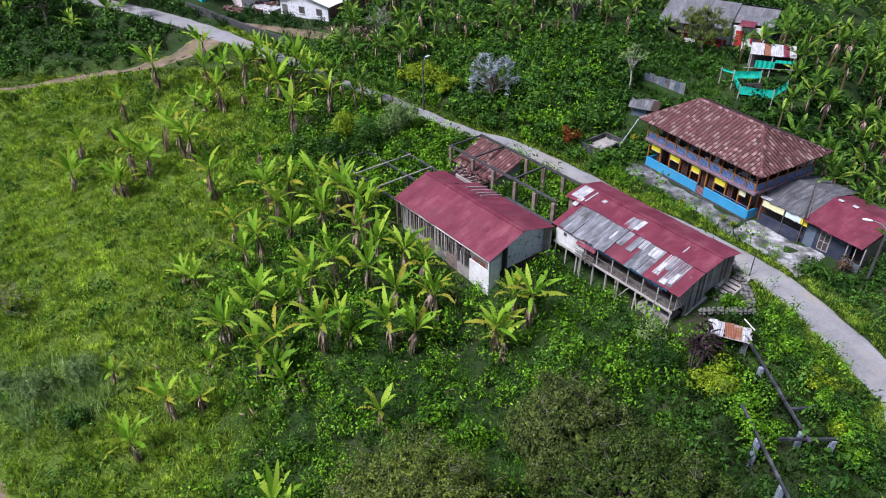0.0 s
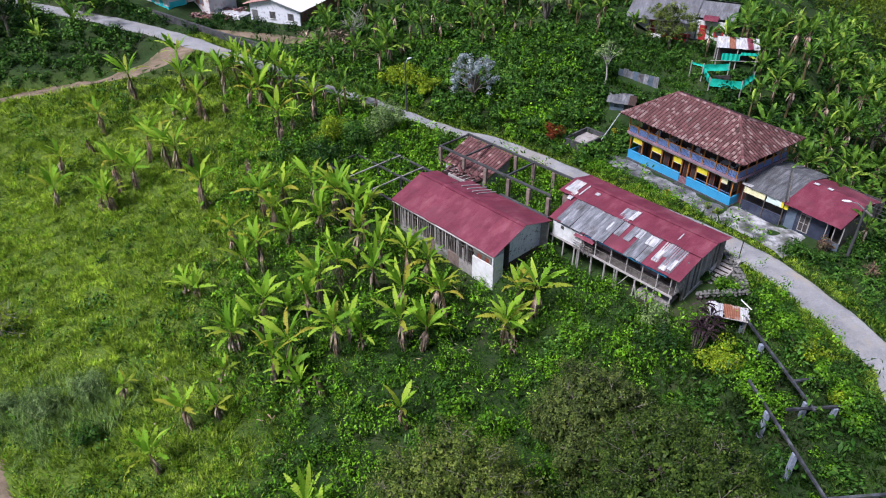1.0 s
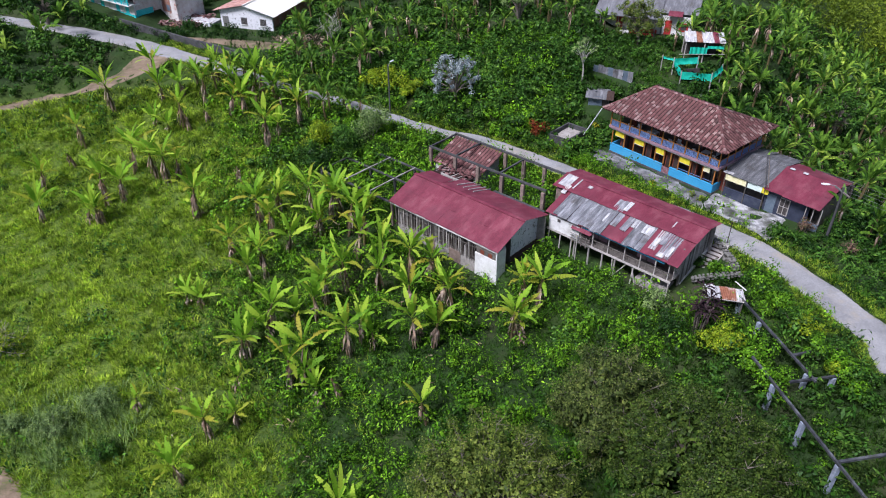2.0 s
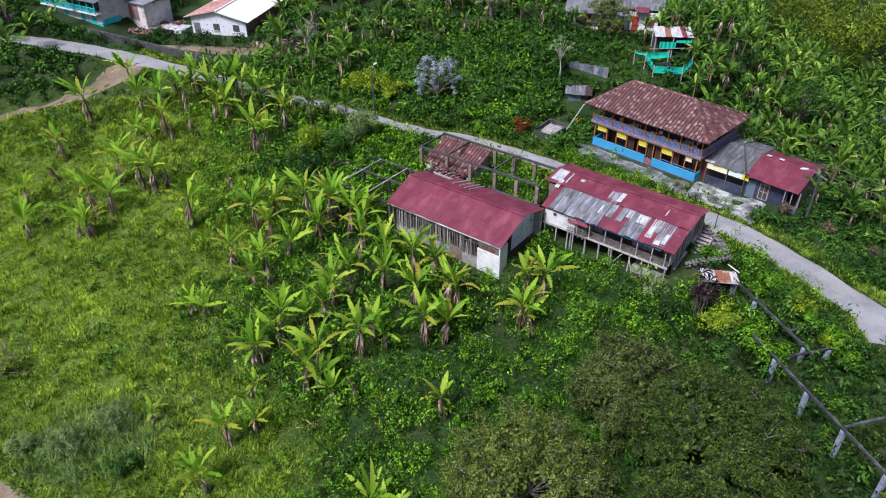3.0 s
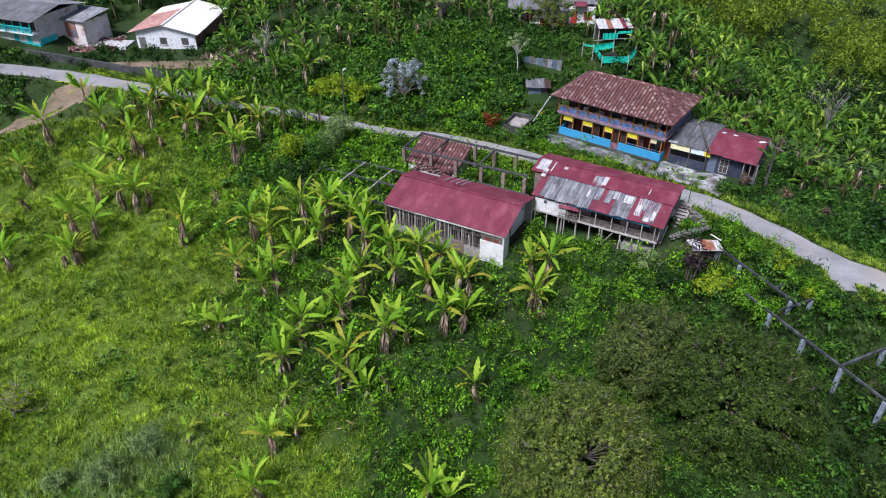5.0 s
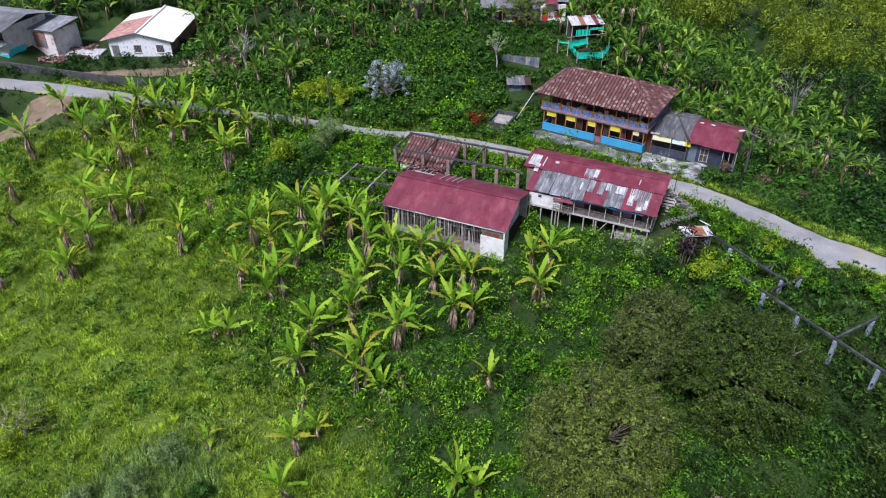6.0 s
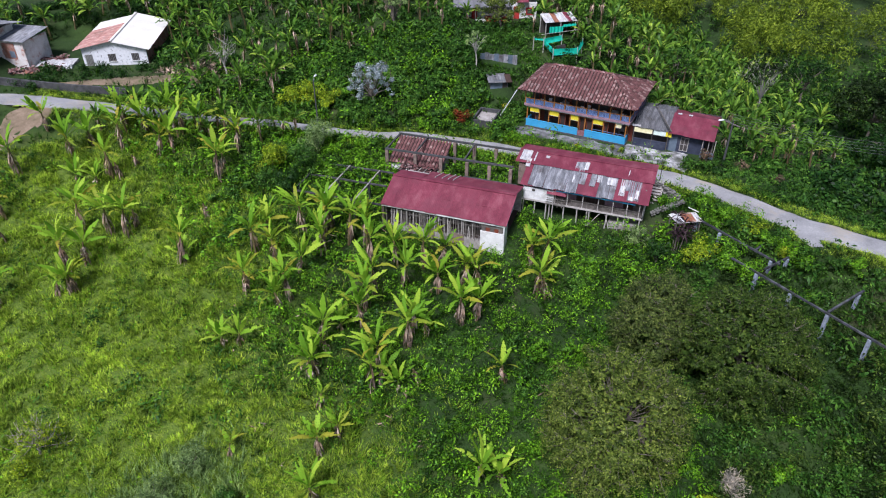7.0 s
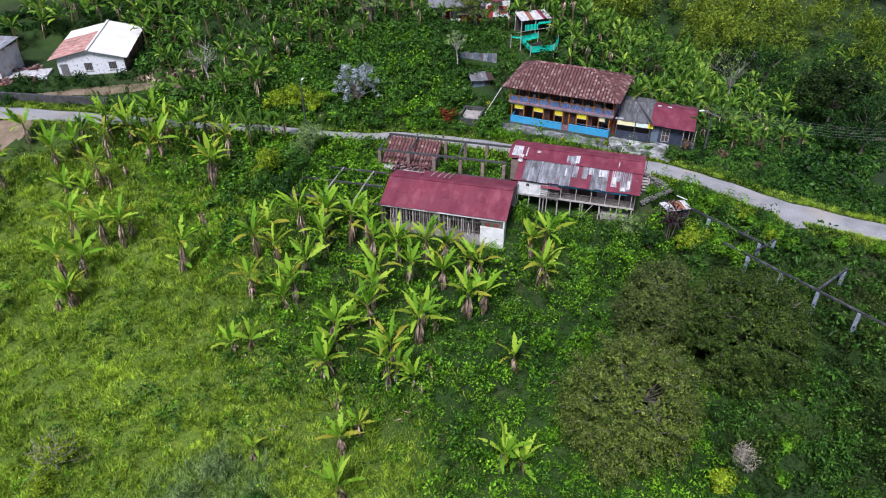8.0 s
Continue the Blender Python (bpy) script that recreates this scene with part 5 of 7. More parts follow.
# ---------------------------------------------------------------- houses along the upper road
def white_house():
    rng = random.Random(14)
    h = thing("white_cottage", pose(-24.9, 110.2, 4.75, 0, 0, -27.3), "single-storey white cottage with peeling front wall and half-renewed roof", "house")
    W, D, e, r, X = 8.8, 12.8, 2.5, 3.6, 4.4
    gable = [(0, -0.5), (W, -0.5), (W, e), (X, r - 0.12), (0, e + 0.1)]
    part("front_wall", prism(bmesh.new(), gable, 0, 0.25), SPECKLED, h, "peeling white front wall flecked with dark stone")
    part("back_wall", prism(bmesh.new(), gable, D - 0.25, D), WHITE, h)
    part("side_wall", boxed(W - 0.25, 0.254, -0.5, W, D - 0.254, e), BRICK, h)
    part("side_wall", boxed(0.0, 0.254, -0.5, 0.25, D - 0.254, e + 0.05), WHITE, h)
    for x in (3.5, 6.7):
        w = part("window", boxed(x, -0.04, 0.75, x + 1.0, 0.04, 1.75), DARK, h, "dark window with bars")
        for i in range(4):
            part("window_bar", boxed(x + 0.15 + i * 0.22, -0.07, 0.75, x + 0.19 + i * 0.22, -0.044, 1.75), METAL, w)
        part("window_sill", boxed(x - 0.1, -0.12, 0.66, x + 1.1, -0.044, 0.74), WHITE, w)
    d = part("door", boxed(0.35, -0.05, -0.3, 1.35, 0.03, 1.75), STONE, h, "grey barred door")
    for i in range(5):
        part("door_bar", boxed(0.42 + i * 0.2, -0.08, -0.3, 0.47 + i * 0.2, -0.054, 1.72), METAL, d)
    sheeting(h, rng, (X, -0.5, r), (0, D + 1.0, 0), (W - X + 0.6, 0, -(r - e) * 1.14), 10, 1, CREAM_ROOF, 0.006, 4, jitter=0.004)
    slope = (-X - 0.9, 0, -(r - e) * 0.98)
    PINK = material("faded_pink_tile", [(0.3, (0.3, 0.13, 0.11)), (0.5, (0.46, 0.25, 0.215)), (0.7, (0.6, 0.42, 0.38))], 1.2, 0.9, 0, 12, 0.3, (0.27, 0.17, 0.14), 0.3)
    sheeting(h, rng, (X, -0.5, r), (0, 8.8, 0), slope, 22, 6, PINK, 0.035, 2, jitter=0.03, name="tile_course")
    sheeting(h, rng, (X, 8.2, r + 0.01), (0, 4.2, 0), slope, 4, 1, CREAM_ROOF, 0.006, 4, jitter=0.004)
    part("ridge_cap", boxed(X - 0.15, -0.5, r + 0.09, X + 0.15, D + 0.5, r + 0.13), CREAM_ROOF, h)
    y = thing("cottage_porch", pose(-30.0, 112.2, 4.85, 0, 0, -27.3), "pale cement porch slab with a low rubble wall", "porch")
    part("porch_slab", boxed(-1.2, 0.0, -0.4, 3.8, 3.2, 0.3, 0.03), PALE_SHEET, y)
    part("low_wall", boxed(1.6, -0.5, -0.4, 4.0, -0.25, 0.7), SPECKLED, y)
    part("step_block", boxed(2.2, -1.1, -0.4, 3.4, -0.52, 0.1), MOULDY, y)
    for k, (gx0, gy0, n, sx, sy) in enumerate(((-31.0, 111.6, 110, 3.4, 0.8), (-29.4, 115.4, 90, 3.0, 0.7))):
        g = thing("tile_heap", pose(gx0, gy0, gz(gx0, gy0), 0, 0, -19), "long heap of broken red tiles beside the cottage", "rubble")
        for i in range(n):
            piece("tile_fragment", TILES[rng.random() < 0.6], None, g, Matrix.Translation((rng.uniform(-sx, sx), rng.gauss(0, sy * 0.6), max(0.1, rng.gauss(0.32, 0.15)))) @ pose(0, 0, 0, rng.uniform(-40, 40), rng.uniform(-40, 40), rng.uniform(0, 360)))
        part("heap_base", boxed(-sx, -sy * 0.7, -0.4, sx, sy * 0.7, 0.2, 0.1), BRICK, g)


white_house()


def kerb_wall():
    h = thing("retaining_wall", pose(-39, 109, 4.5), "long dark mossy retaining wall above the road", "wall", kind="structure")
    pts = [(-39.5, 110.6), (-34.0, 106.8), (-28.0, 102.2), (-22.0, 98.2)]
    for (ax, ay), (bx, by) in zip(pts, pts[1:]):
        za, zb = gz(ax, ay), gz(bx, by)
        bm = beamed((ax + 39, ay - 109, za - 4.5 + 0.1), (bx + 39, by - 109, zb - 4.5 + 0.1), 0.35, 1.7)
        part("wall_stretch", bm, CEMENT, h)


kerb_wall()
strip("foot_path", [(-31, 104.9, 5.4, 0.9), (-24, 102.8, 5.4, 1.1), (-17, 99.6, 5.4, 1.2), (-10, 95.8, 5.2, 1.2), (-4.0, 93.1, 5.0, 0.9), (4, 91.8, 5.4, 0.6), (12, 91.5, 5.7, 0.5)], EARTH, "narrow brown earth path along the bank", 0.12, 0.4, 4, cat="path", follow=True)


def teal_house():
    h = thing("turquoise_house", pose(-46.8, 121.8, 5.3, 0, 0, -44.5), "two-storey white and turquoise house with a long balcony", "house")
    W, D = 12.8, 8.0
    rng = random.Random(9)
    part("lower_wall", boxed(0, 0, 1.05, W, 0.25, 2.5), WHITE, h)
    part("dado", boxed(0, -0.02, -0.6, W, 0.25, 1.046), TEAL, h, "turquoise painted lower wall")
    part("side_wall", boxed(W - 0.25, 0.254, 1.05, W, D, 4.6), PATCHED, h)
    part("side_dado", boxed(W - 0.25, 0.254, -0.6, W + 0.02, D * 0.4, 1.7), TEAL, h)
    part("back_wall", boxed(0, D, -0.6, W, D + 0.2, 4.6), WHITE, h)
    part("left_wall", boxed(0, 0.254, -0.6, 0.25, D, 4.6), WHITE, h)
    part("balcony_floor", boxed(-0.1, -0.9, 2.5, W + 0.2, 1.0, 2.65), WHITE, h)
    part("upper_wall", boxed(0.254, 1.0, 2.65, W - 0.254, 1.2, 4.6), DARK, h)
    for x in np.arange(0, W + 0.1, 1.6):
        part("balcony_post", boxed(x - 0.06, -0.85, 2.65, x + 0.06, -0.73, 4.5), TEAL, h)
    for x in np.arange(0.1, W, 0.32):
        part("baluster", boxed(x - 0.05, -0.82, 2.65, x + 0.05, -0.78, 3.45), TEAL, h)
    part("handrail", boxed(-0.1, -0.85, 3.45, W + 0.1, -0.75, 3.55), TEAL, h)
    for x in (1.5, 4.2, 8.2, 10.6):
        part("window", boxed(x, -0.05, 0.6 if x in (4.2,) else 1.1, x + 0.85, 0.0, 2.2), TEAL, h)
    sheeting(h, rng, (-0.8, 4.2, 5.6), (W + 1.8, 0, 0), (0, -5.5, -1.1), 10, 2, SOOTY_SHEET, 0.012, 5)
    sheeting(h, rng, (-0.8, 4.2, 5.6), (W + 1.8, 0, 0), (0, 5.2, -1.1), 10, 2, GREY_SHEET, 0.012, 5)
    b = thing("brick_lean_to", pose(-36.6, 115.5, 5.3, 0, 0, -44.5), "unplastered brick side building behind the turquoise house", "shed")
    part("brick_wall", boxed(0, 2.0, -0.5, 5.0, 2.25, 3.4), PATCHED, b)
    part("brick_patch", boxed(1.6, 1.96, 0.8, 3.6, 1.996, 3.0), BRICK, b)
    part("brick_side", boxed(4.75, 2.254, -0.5, 5.0, 7.0, 3.2), PATCHED, b)
    part("plaster_pier", boxed(0.2, 1.95, -0.5, 1.4, 1.996, 3.2), WHITE, b)
    part("shed_window", boxed(2.6, 1.95, 1.0, 3.4, 1.996, 1.9), STEEL_BLUE, b)
    sheeting(b, rng, (-0.3, 7.2, 3.9), (5.8, 0, 0), (0, -5.6, -0.5), 6, 1, GREY_SHEET, 0.02, 5)


teal_house()


def far_house():
    rng = random.Random(31)
    h = thing("hillside_house", pose(31.6, 99.6, 5.0, 0, 0, -31), "white farmhouse with red doors and wide grey sheet roof", "house")
    W, D = 13.0, 8.0
    part("front_wall", boxed(0, 0.0, -0.5, W, 0.25, 2.6), WHITE, h)
    part("dado", boxed(4.4, -0.03, -0.5, 8.2, -0.004, 0.5), RED_PAINT, h, "red painted dado")
    part("side_wall", boxed(W - 0.25, 0.254, -0.5, W, D, 2.6), WHITE, h)
    part("left_wall", boxed(0, 0.254, -0.5, 0.25, D, 2.6), WHITE, h)
    part("back_wall", boxed(0, D, -0.5, W, D + 0.2, 2.6), WHITE, h)
    for x in (2.2, 9.2):
        part("door", boxed(x, -0.08, -0.3, x + 0.95, -0.034, 2.0), RED_PAINT, h, "dark red door")
    w = part("window_frame", boxed(11.2, -0.08, 0.6, 12.5, -0.034, 1.8), RED_PAINT, h, "red window shutters")
    part("window_pane", boxed(11.45, -0.1, 0.8, 12.25, -0.084, 1.6), DARK, w)
    part("blue_post", boxed(8.7, -0.2, -0.5, 8.85, -0.084, 2.3), STEEL_BLUE, h)
    for x in (0.1, 2.7, 5.3, 8.0):
        part("porch_post", boxed(x - 0.06, -1.9, -0.5, x + 0.06, -1.78, 2.25), OLD_WOOD, h)
    part("porch_rail", boxed(4.6, -1.9, -0.3, 7.9, -1.8, 0.35), RED_PAINT, h, "red boarded porch rail")
    part("white_gate", boxed(2.8, -1.88, -0.4, 4.4, -1.82, 0.5), WHITE, h)
    sheeting(h, rng, (-0.9, 4.0, 4.5), (9.4, 0, 0), (0, -6.2, -2.0), 8, 2, ROOF_SHEET, 0.018, 5)
    sheeting(h, rng, (8.4, 4.0, 4.3), (W - 7.8, 0, 0), (0, -4.0, -1.3), 5, 2, ROOF_SHEET, 0.018, 5)
    sheeting(h, rng, (-0.9, 4.0, 4.5), (W + 1.6, 0, 0), (0, 4.8, -1.6), 12, 2, ROOF_SHEET, 0.018, 5)
    part("roof_patch", sheet(bmesh.new(), (9.5, 0.2, 3.35), (2.0, 0, 0), (0, -1.3, -0.42), 8, 0.018), RED_ROOF, h)
    s = thing("sheet_roofed_stall", pose(37.6, 84.5, 3.6, 0, 0, -20), "rickety stall under red and white striped sheets", "stall")
    for i, mat in enumerate((PALE_SHEET, PALE_SHEET, RUST_SHEET, PALE_SHEET, PALE_SHEET, RED_ROOF, PALE_SHEET)):
        part("roof_sheet", sheet(bmesh.new(), (i * 0.72, 2.6, 4.3), (0.76, 0, 0.02), (rng.uniform(-0.1, 0.1), -3.0, -0.55), 4, 0.02), mat, s)
    for x in (0.1, 2.5, 4.9):
        for y in (-0.2, 2.4):
            part("post", boxed(x - 0.06, y - 0.06, -1.2, x + 0.06, y + 0.06, 3.8 + y * 0.18), PALE_WOOD, s)
    part("netting", sheet(bmesh.new(), (0.7, -0.3, 3.05), (2.2, 0, 0), (0, -0.05, -0.9), 4, 0.08), NET, s, "turquoise shade cloth")
    part("netting", sheet(bmesh.new(), (2.9, -0.3, 3.3), (2.1, 0, 0.05), (0, -0.05, -0.35), 4, 0.05), NET, s)
    part("rail", beamed((-0.6, -0.35, 2.0), (5.4, -0.4, 2.35), 0.06, 0.06), PALE_WOOD, s)
    part("back_wall", boxed(0.2, 2.2, -1.2, 4.8, 2.3, 3.6), DARK, s)
    n = thing("shade_cloth_pen", pose(34.6, 81.0, 0), "pen fenced with bright turquoise shade cloth", "pen")
    A, B, C, Dd, E, G = (0.0, 0.0, 6.3), (0.2, -2.1, 5.3), (3.6, -3.6, 5.3), (-1.2, 0.9, 6.4), (3.0, -0.6, 6.5), (5.4, -2.6, 6.0)
    for p, q, dp in ((A, B, 1.0), (B, C, 0.95), (A, E, 0.8), (C, G, 0.7), (Dd, A, 0.3)):
        bm = sheet(bmesh.new(), p, (q[0] - p[0], q[1] - p[1], q[2] - p[2]), (0.1, -0.12, -dp), 3, 0.07, 0.01, rows=3, sag=0.12)
        part("cloth_panel", bm, NET, n, smooth=True)
    for p in (A, B, C, Dd, E, G):
        part("post", beamed((p[0], p[1], gz(34.6 + p[0], 81.0 + p[1]) - 0.4), (p[0], p[1], p[2] + 0.15), 0.1, 0.1), PALE_WOOD, n)
    part("dark_lining", boxed(0.9, -1.6, 4.2, 3.0, -1.5, 5.4), DARK, n)
    m = thing("sheet_fence", pose(24.7, 83.4, 4.4, 0, 0, -44), "low fence of weathered zinc sheets", "fence")
    for i in range(8):
        part("fence_sheet", sheet(bmesh.new(), (i * 0.68, 0, 0.95 + rng.uniform(-0.12, 0.12)), (0.7, 0, 0), (0, 0.02, -1.9), 4, 0.025), GREY_SHEET if i % 3 else STEEL_BLUE, m)
    k = thing("tin_shack", pose(21.9, 76.8, 1.6, 0, 0, -25), "tiny zinc-walled shack with a rusty roof", "shack")
    part("front_wall", sheet(bmesh.new(), (0, 0, 2.2), (1.7, 0, 0), (0, 0, -2.6), 9, 0.02), STEEL_BLUE, k)
    # dark panel in place of the shade in an open doorway
    part("door_gap", boxed(1.75, 0.1, -0.4, 2.4, 0.15, 2.0), DARK, k)
    part("side_wall", boxed(2.45, 0.1, -0.4, 2.5, 2.4, 2.0), GREY_SHEET, k)
    part("side_wall", boxed(0.0, 0.1, -0.4, 0.05, 2.4, 2.2), GREY_SHEET, k)
    part("back_wall", boxed(0.0, 2.4, -0.4, 2.5, 2.45, 2.3), GREY_SHEET, k)
    sheeting(k, rng, (-0.4, 1.5, 2.6), (3.4, 0, -0.15), (0, -1.9, -0.5), 4, 1, [OLD_WOOD, DARK_WOOD, SOOTY_SHEET, GREY_SHEET], 0.02, 5)


far_house()

# ---------------------------------------------------------------- plants: what keeps clear of what
KEEP_OUT = [(22.0, 68.7, -59.3, -1.0, -2.9, 14, 9.0), (29.2, 56.1, -56, -1.3, -0.3, 9.9, 9.0), (22.0, 68.7, -59.3, 13.4, -2.8, 21.0, 1.2), (-4.56, 59.9, -51.5, -0.1, -0.1, 13.9, 8.0), (0.87, 68.6, -51.5, -0.2, -0.2, 6.9, 4.6), (10.3, 54.1, -53, -2.0, 0.0, 15.3, 8.2),
            (-24.9, 110.2, -27.3, -8.5, -1.5, 9.6, 13.6), (-46.8, 121.8, -44.5, -1, -3, 19, 9), (31.6, 99.6, -31, -1, -3.5, 14.5, 9), (15.4, 72.0, -52, -0.4, -0.4, 3.3, 4.7), (37.6, 84.5, -20, 0, -1, 5.2, 3), (21.9, 76.8, -25, -0.6, -2.2, 3.0, 2.8), (24.7, 83.4, -44, -0.2, -1.2, 5.8, 0.4)]
PEN = (34.6, 81.0, 0, -2.6, -5.5, 6.4, 4.0)


BARE_LINE = along(BARE, 0.7)


def free(x, y, margin=0.3):
    ok = np.ones(x.shape, bool)
    for line, _ in LINES:
        ok &= away(line, x, y)[0] > margin
    ok &= away(BARE_LINE, x, y)[0] > margin * 0.5
    for ox, oy, deg, x0, y0, x1, y1 in KEEP_OUT:
        lx, ly = local(x, y, ox, oy, deg)
        ok &= ~((lx > x0) & (lx < x1) & (ly > y0) & (ly < y1))
    return ok


def field_noise(x, y, scale, seed):
    return np.array([noise.noise((a * scale, b * scale, seed)) for a, b in zip(x, y)])


def scatter(template, quad, x, y, z, size, rng, tilt=0.15):
    """Vertices and faces of a template (V x 3, F x k) set down at each place with its own size and turn."""
    n = len(x)
    a = rng.uniform(0, math.tau, n)
    tx, ty = rng.normal(0, tilt, n), rng.normal(0, tilt, n)
    c, s = np.cos(a), np.sin(a)
    p = template[None] * size[:, None, None]
    X = p[..., 0] * c[:, None] - p[..., 1] * s[:, None] + p[..., 2] * tx[:, None]
    Y = p[..., 0] * s[:, None] + p[..., 1] * c[:, None] + p[..., 2] * ty[:, None]
    V = np.stack([X + x[:, None], Y + y[:, None], p[..., 2] + z[:, None]], -1).reshape(-1, 3)
    F = (quad[None] + (np.arange(n) * len(template))[:, None, None]).reshape(-1, quad.shape[1])
    return V, F


def kites(rng, n, centre, spread_xyz, length, width, out=0.6, up=0.5, core=None):
    """n leaves (four-cornered) about lumps at the given centres. Returns V, F."""
    k = rng.integers(0, len(centre), n)
    d = rng.normal(0, 1, (n, 3))
    d /= np.linalg.norm(d, axis=1)[:, None]
    r = rng.uniform(0.55, 1.0, n)[:, None] ** 0.5
    pos = centre[k, :3] + d * r * spread_xyz * centre[k, 3:4]
    nrm = d * out * 2 + rng.normal(0, 0.3, (n, 3)) + np.array([0, 0, up])
    if core is not None:
        away_from = pos - core
        nrm += 0.9 * away_from / np.linalg.norm(away_from, axis=1)[:, None]
    nrm /= np.linalg.norm(nrm, axis=1)[:, None]
    axis = rng.normal(0, 1, (n, 3)) + d * 0.3
    axis -= nrm * np.sum(axis * nrm, axis=1)[:, None] * 0.85
    axis[:, 2] -= 0.2
    axis /= np.linalg.norm(axis, axis=1)[:, None]
    side = np.cross(axis, nrm)
    side /= np.linalg.norm(side, axis=1)[:, None] + 1e-9
    L = length * rng.uniform(0.6, 1.25, n)[:, None]
    W = width * rng.uniform(0.6, 1.25, n)[:, None]
    V = np.stack([pos, pos + axis * L * 0.5 + side * W * 0.5, pos + axis * L, pos + axis * L * 0.5 - side * W * 0.5], 1).reshape(-1, 3)
    return V, np.arange(n * 4).reshape(-1, 4)


def merge(sets):
    V, F, k = [], [], 0
    for v, f in sets:
        V.append(v)
        F.append(f + k)
        k += len(v)
    return np.concatenate(V), np.concatenate(F)


def stuff(name, V, F, mat, label, cat):
    ob = link_mesh(name, array_mesh(name, V, F), mat)
    return tagged(ob, label, cat, kind="stuff")


R = np.random.default_rng(7)


# ---------------------------------------------------------------- banana plants
def leaf_blade(rng, length, width, elev, droop, torn=0.3, seg=13):
    """One banana leaf along +x: a stalk and midrib, and a blade split by the wind into strips. Returns a bmesh."""
    bm = bmesh.new()
    p, ang = Vector((0, 0, 0)), elev
    mids = []
    for i in range(seg + 1):
        f = i / seg
        mids.append((p.copy(), ang, f))
        ang -= droop / seg * (0.35 + 1.3 * f)
        p = p + Vector((math.cos(ang), 0, math.sin(ang))) * (length / seg)
    stalk = 0.14

    def wide(f):
        return 0.5 * width * max(0.04, math.sin(math.pi * min(1, max(0, (f - stalk) / (1 - stalk))) ** 0.75) ** 0.65)
    half = [bm.verts.new(q + Vector((0, 0, 0.012))) for q, _, _ in mids]
    for i in range(seg):
        (q0, a0, f0), (q1, a1, f1) = mids[i], mids[i + 1]
        for s in (1, -1):
            if f1 < stalk:
                w0 = w1 = 0.035
                cut = 0
            else:
                w0, w1 = wide(f0), wide(f1)
                cut = torn * rng.uniform(0.2, 1.0)
                if rng.random() < torn * 0.16:
                    continue
            k = 1 - cut * rng.uniform(0, 0.5)
            sag = (0.10 + 0.5 * torn * rng.random()) * (w0 + w1) * 0.5
            d = q1 - q0
            o0 = q0 + d * (0.32 + 0.25 * cut) + Vector((0, s * w0 * k, 0.30 * w0 - sag))
            o1 = q1 + d * (0.32 - 0.25 * cut) + Vector((0, s * w1 * k, 0.30 * w1 - sag))
            v = (half[i], half[i + 1], bm.verts.new(o1), bm.verts.new(o0))
            bm.faces.new(v if s > 0 else v[::-1])
    return bm


def hanging_leaf(bm, rng, at, ang, length, width):
    """A dead leaf, shrivelled to a strip, that hangs down along the stem."""
    c, s = math.cos(ang), math.sin(ang)
    rows = []
    flare = rng.uniform(0.08, 0.34)
    for i in range(4):
        f = i / 3
        out = 0.1 + flare * math.sin(min(f, 0.75) * 2.1) + rng.uniform(-0.05, 0.05)
        w = width * (0.5, 1.0, 0.8, 0.35)[i] * rng.uniform(0.6, 1.2) * 0.5
        q = Vector((c * out, s * out, -length * f + 0.12 * math.sin(f * 3))) + at
        t = rng.uniform(-0.06, 0.06)
        rows.append((bm.verts.new(q + Vector((-s * w, c * w, t))), bm.verts.new(q + Vector((s * w, -c * w, -t)))))
    for (a, b), (d, e) in zip(rows, rows[1:]):
        bm.faces.new((a, b, e, d))


def banana(seed, stem, leaves, long, yellow, skirt, lean, group, label):
    rng = random.Random(seed)
    h = thing("banana_plant", pose(0, 0, -200), label, "banana plant", group)
    top = Vector((lean[0], lean[1], stem))
    part("stem", tube(bmesh.new(), [(0, 0, -0.3), (lean[0] * 0.35, lean[1] * 0.35, stem * 0.45), tuple(top)], [0.12, 0.1, 0.07], 7), STEM, h)
    for i in range(leaves):
        ang = i * 137.5 + rng.uniform(-22, 22)
        f = i / max(1, leaves - 1)
        bm = leaf_blade(rng, long * rng.uniform(0.9, 1.25), 0.45 * rng.uniform(0.8, 1.15), radians(86 - 46 * f + rng.uniform(-8, 8)), radians(22 + 42 * f + rng.uniform(-12, 22)), 0.3 + 0.45 * f)
        bmesh.ops.transform(bm, matrix=Matrix.Translation(top - Vector((0, 0, 0.25 * f))) @ pose(0, 0, 0, rng.uniform(-25, 25), 0, ang), verts=bm.verts)
        old = f > 0.55 and rng.random() < yellow
        part("leaf", bm, LEAF_YELLOW if old else LEAF_BANANA, h, "yellowing leaf" if old else "")
    if skirt:
        bm = bmesh.new()
        for i in range(skirt * 2):
            hanging_leaf(bm, rng, top * rng.uniform(0.45, 0.85), rng.uniform(0, math.tau), stem * rng.uniform(0.25, 0.6), rng.uniform(0.08, 0.2))
        part("dead_leaves", bm, LEAF_DEAD, h, "brown dead leaves hanging round the stem")
    return h


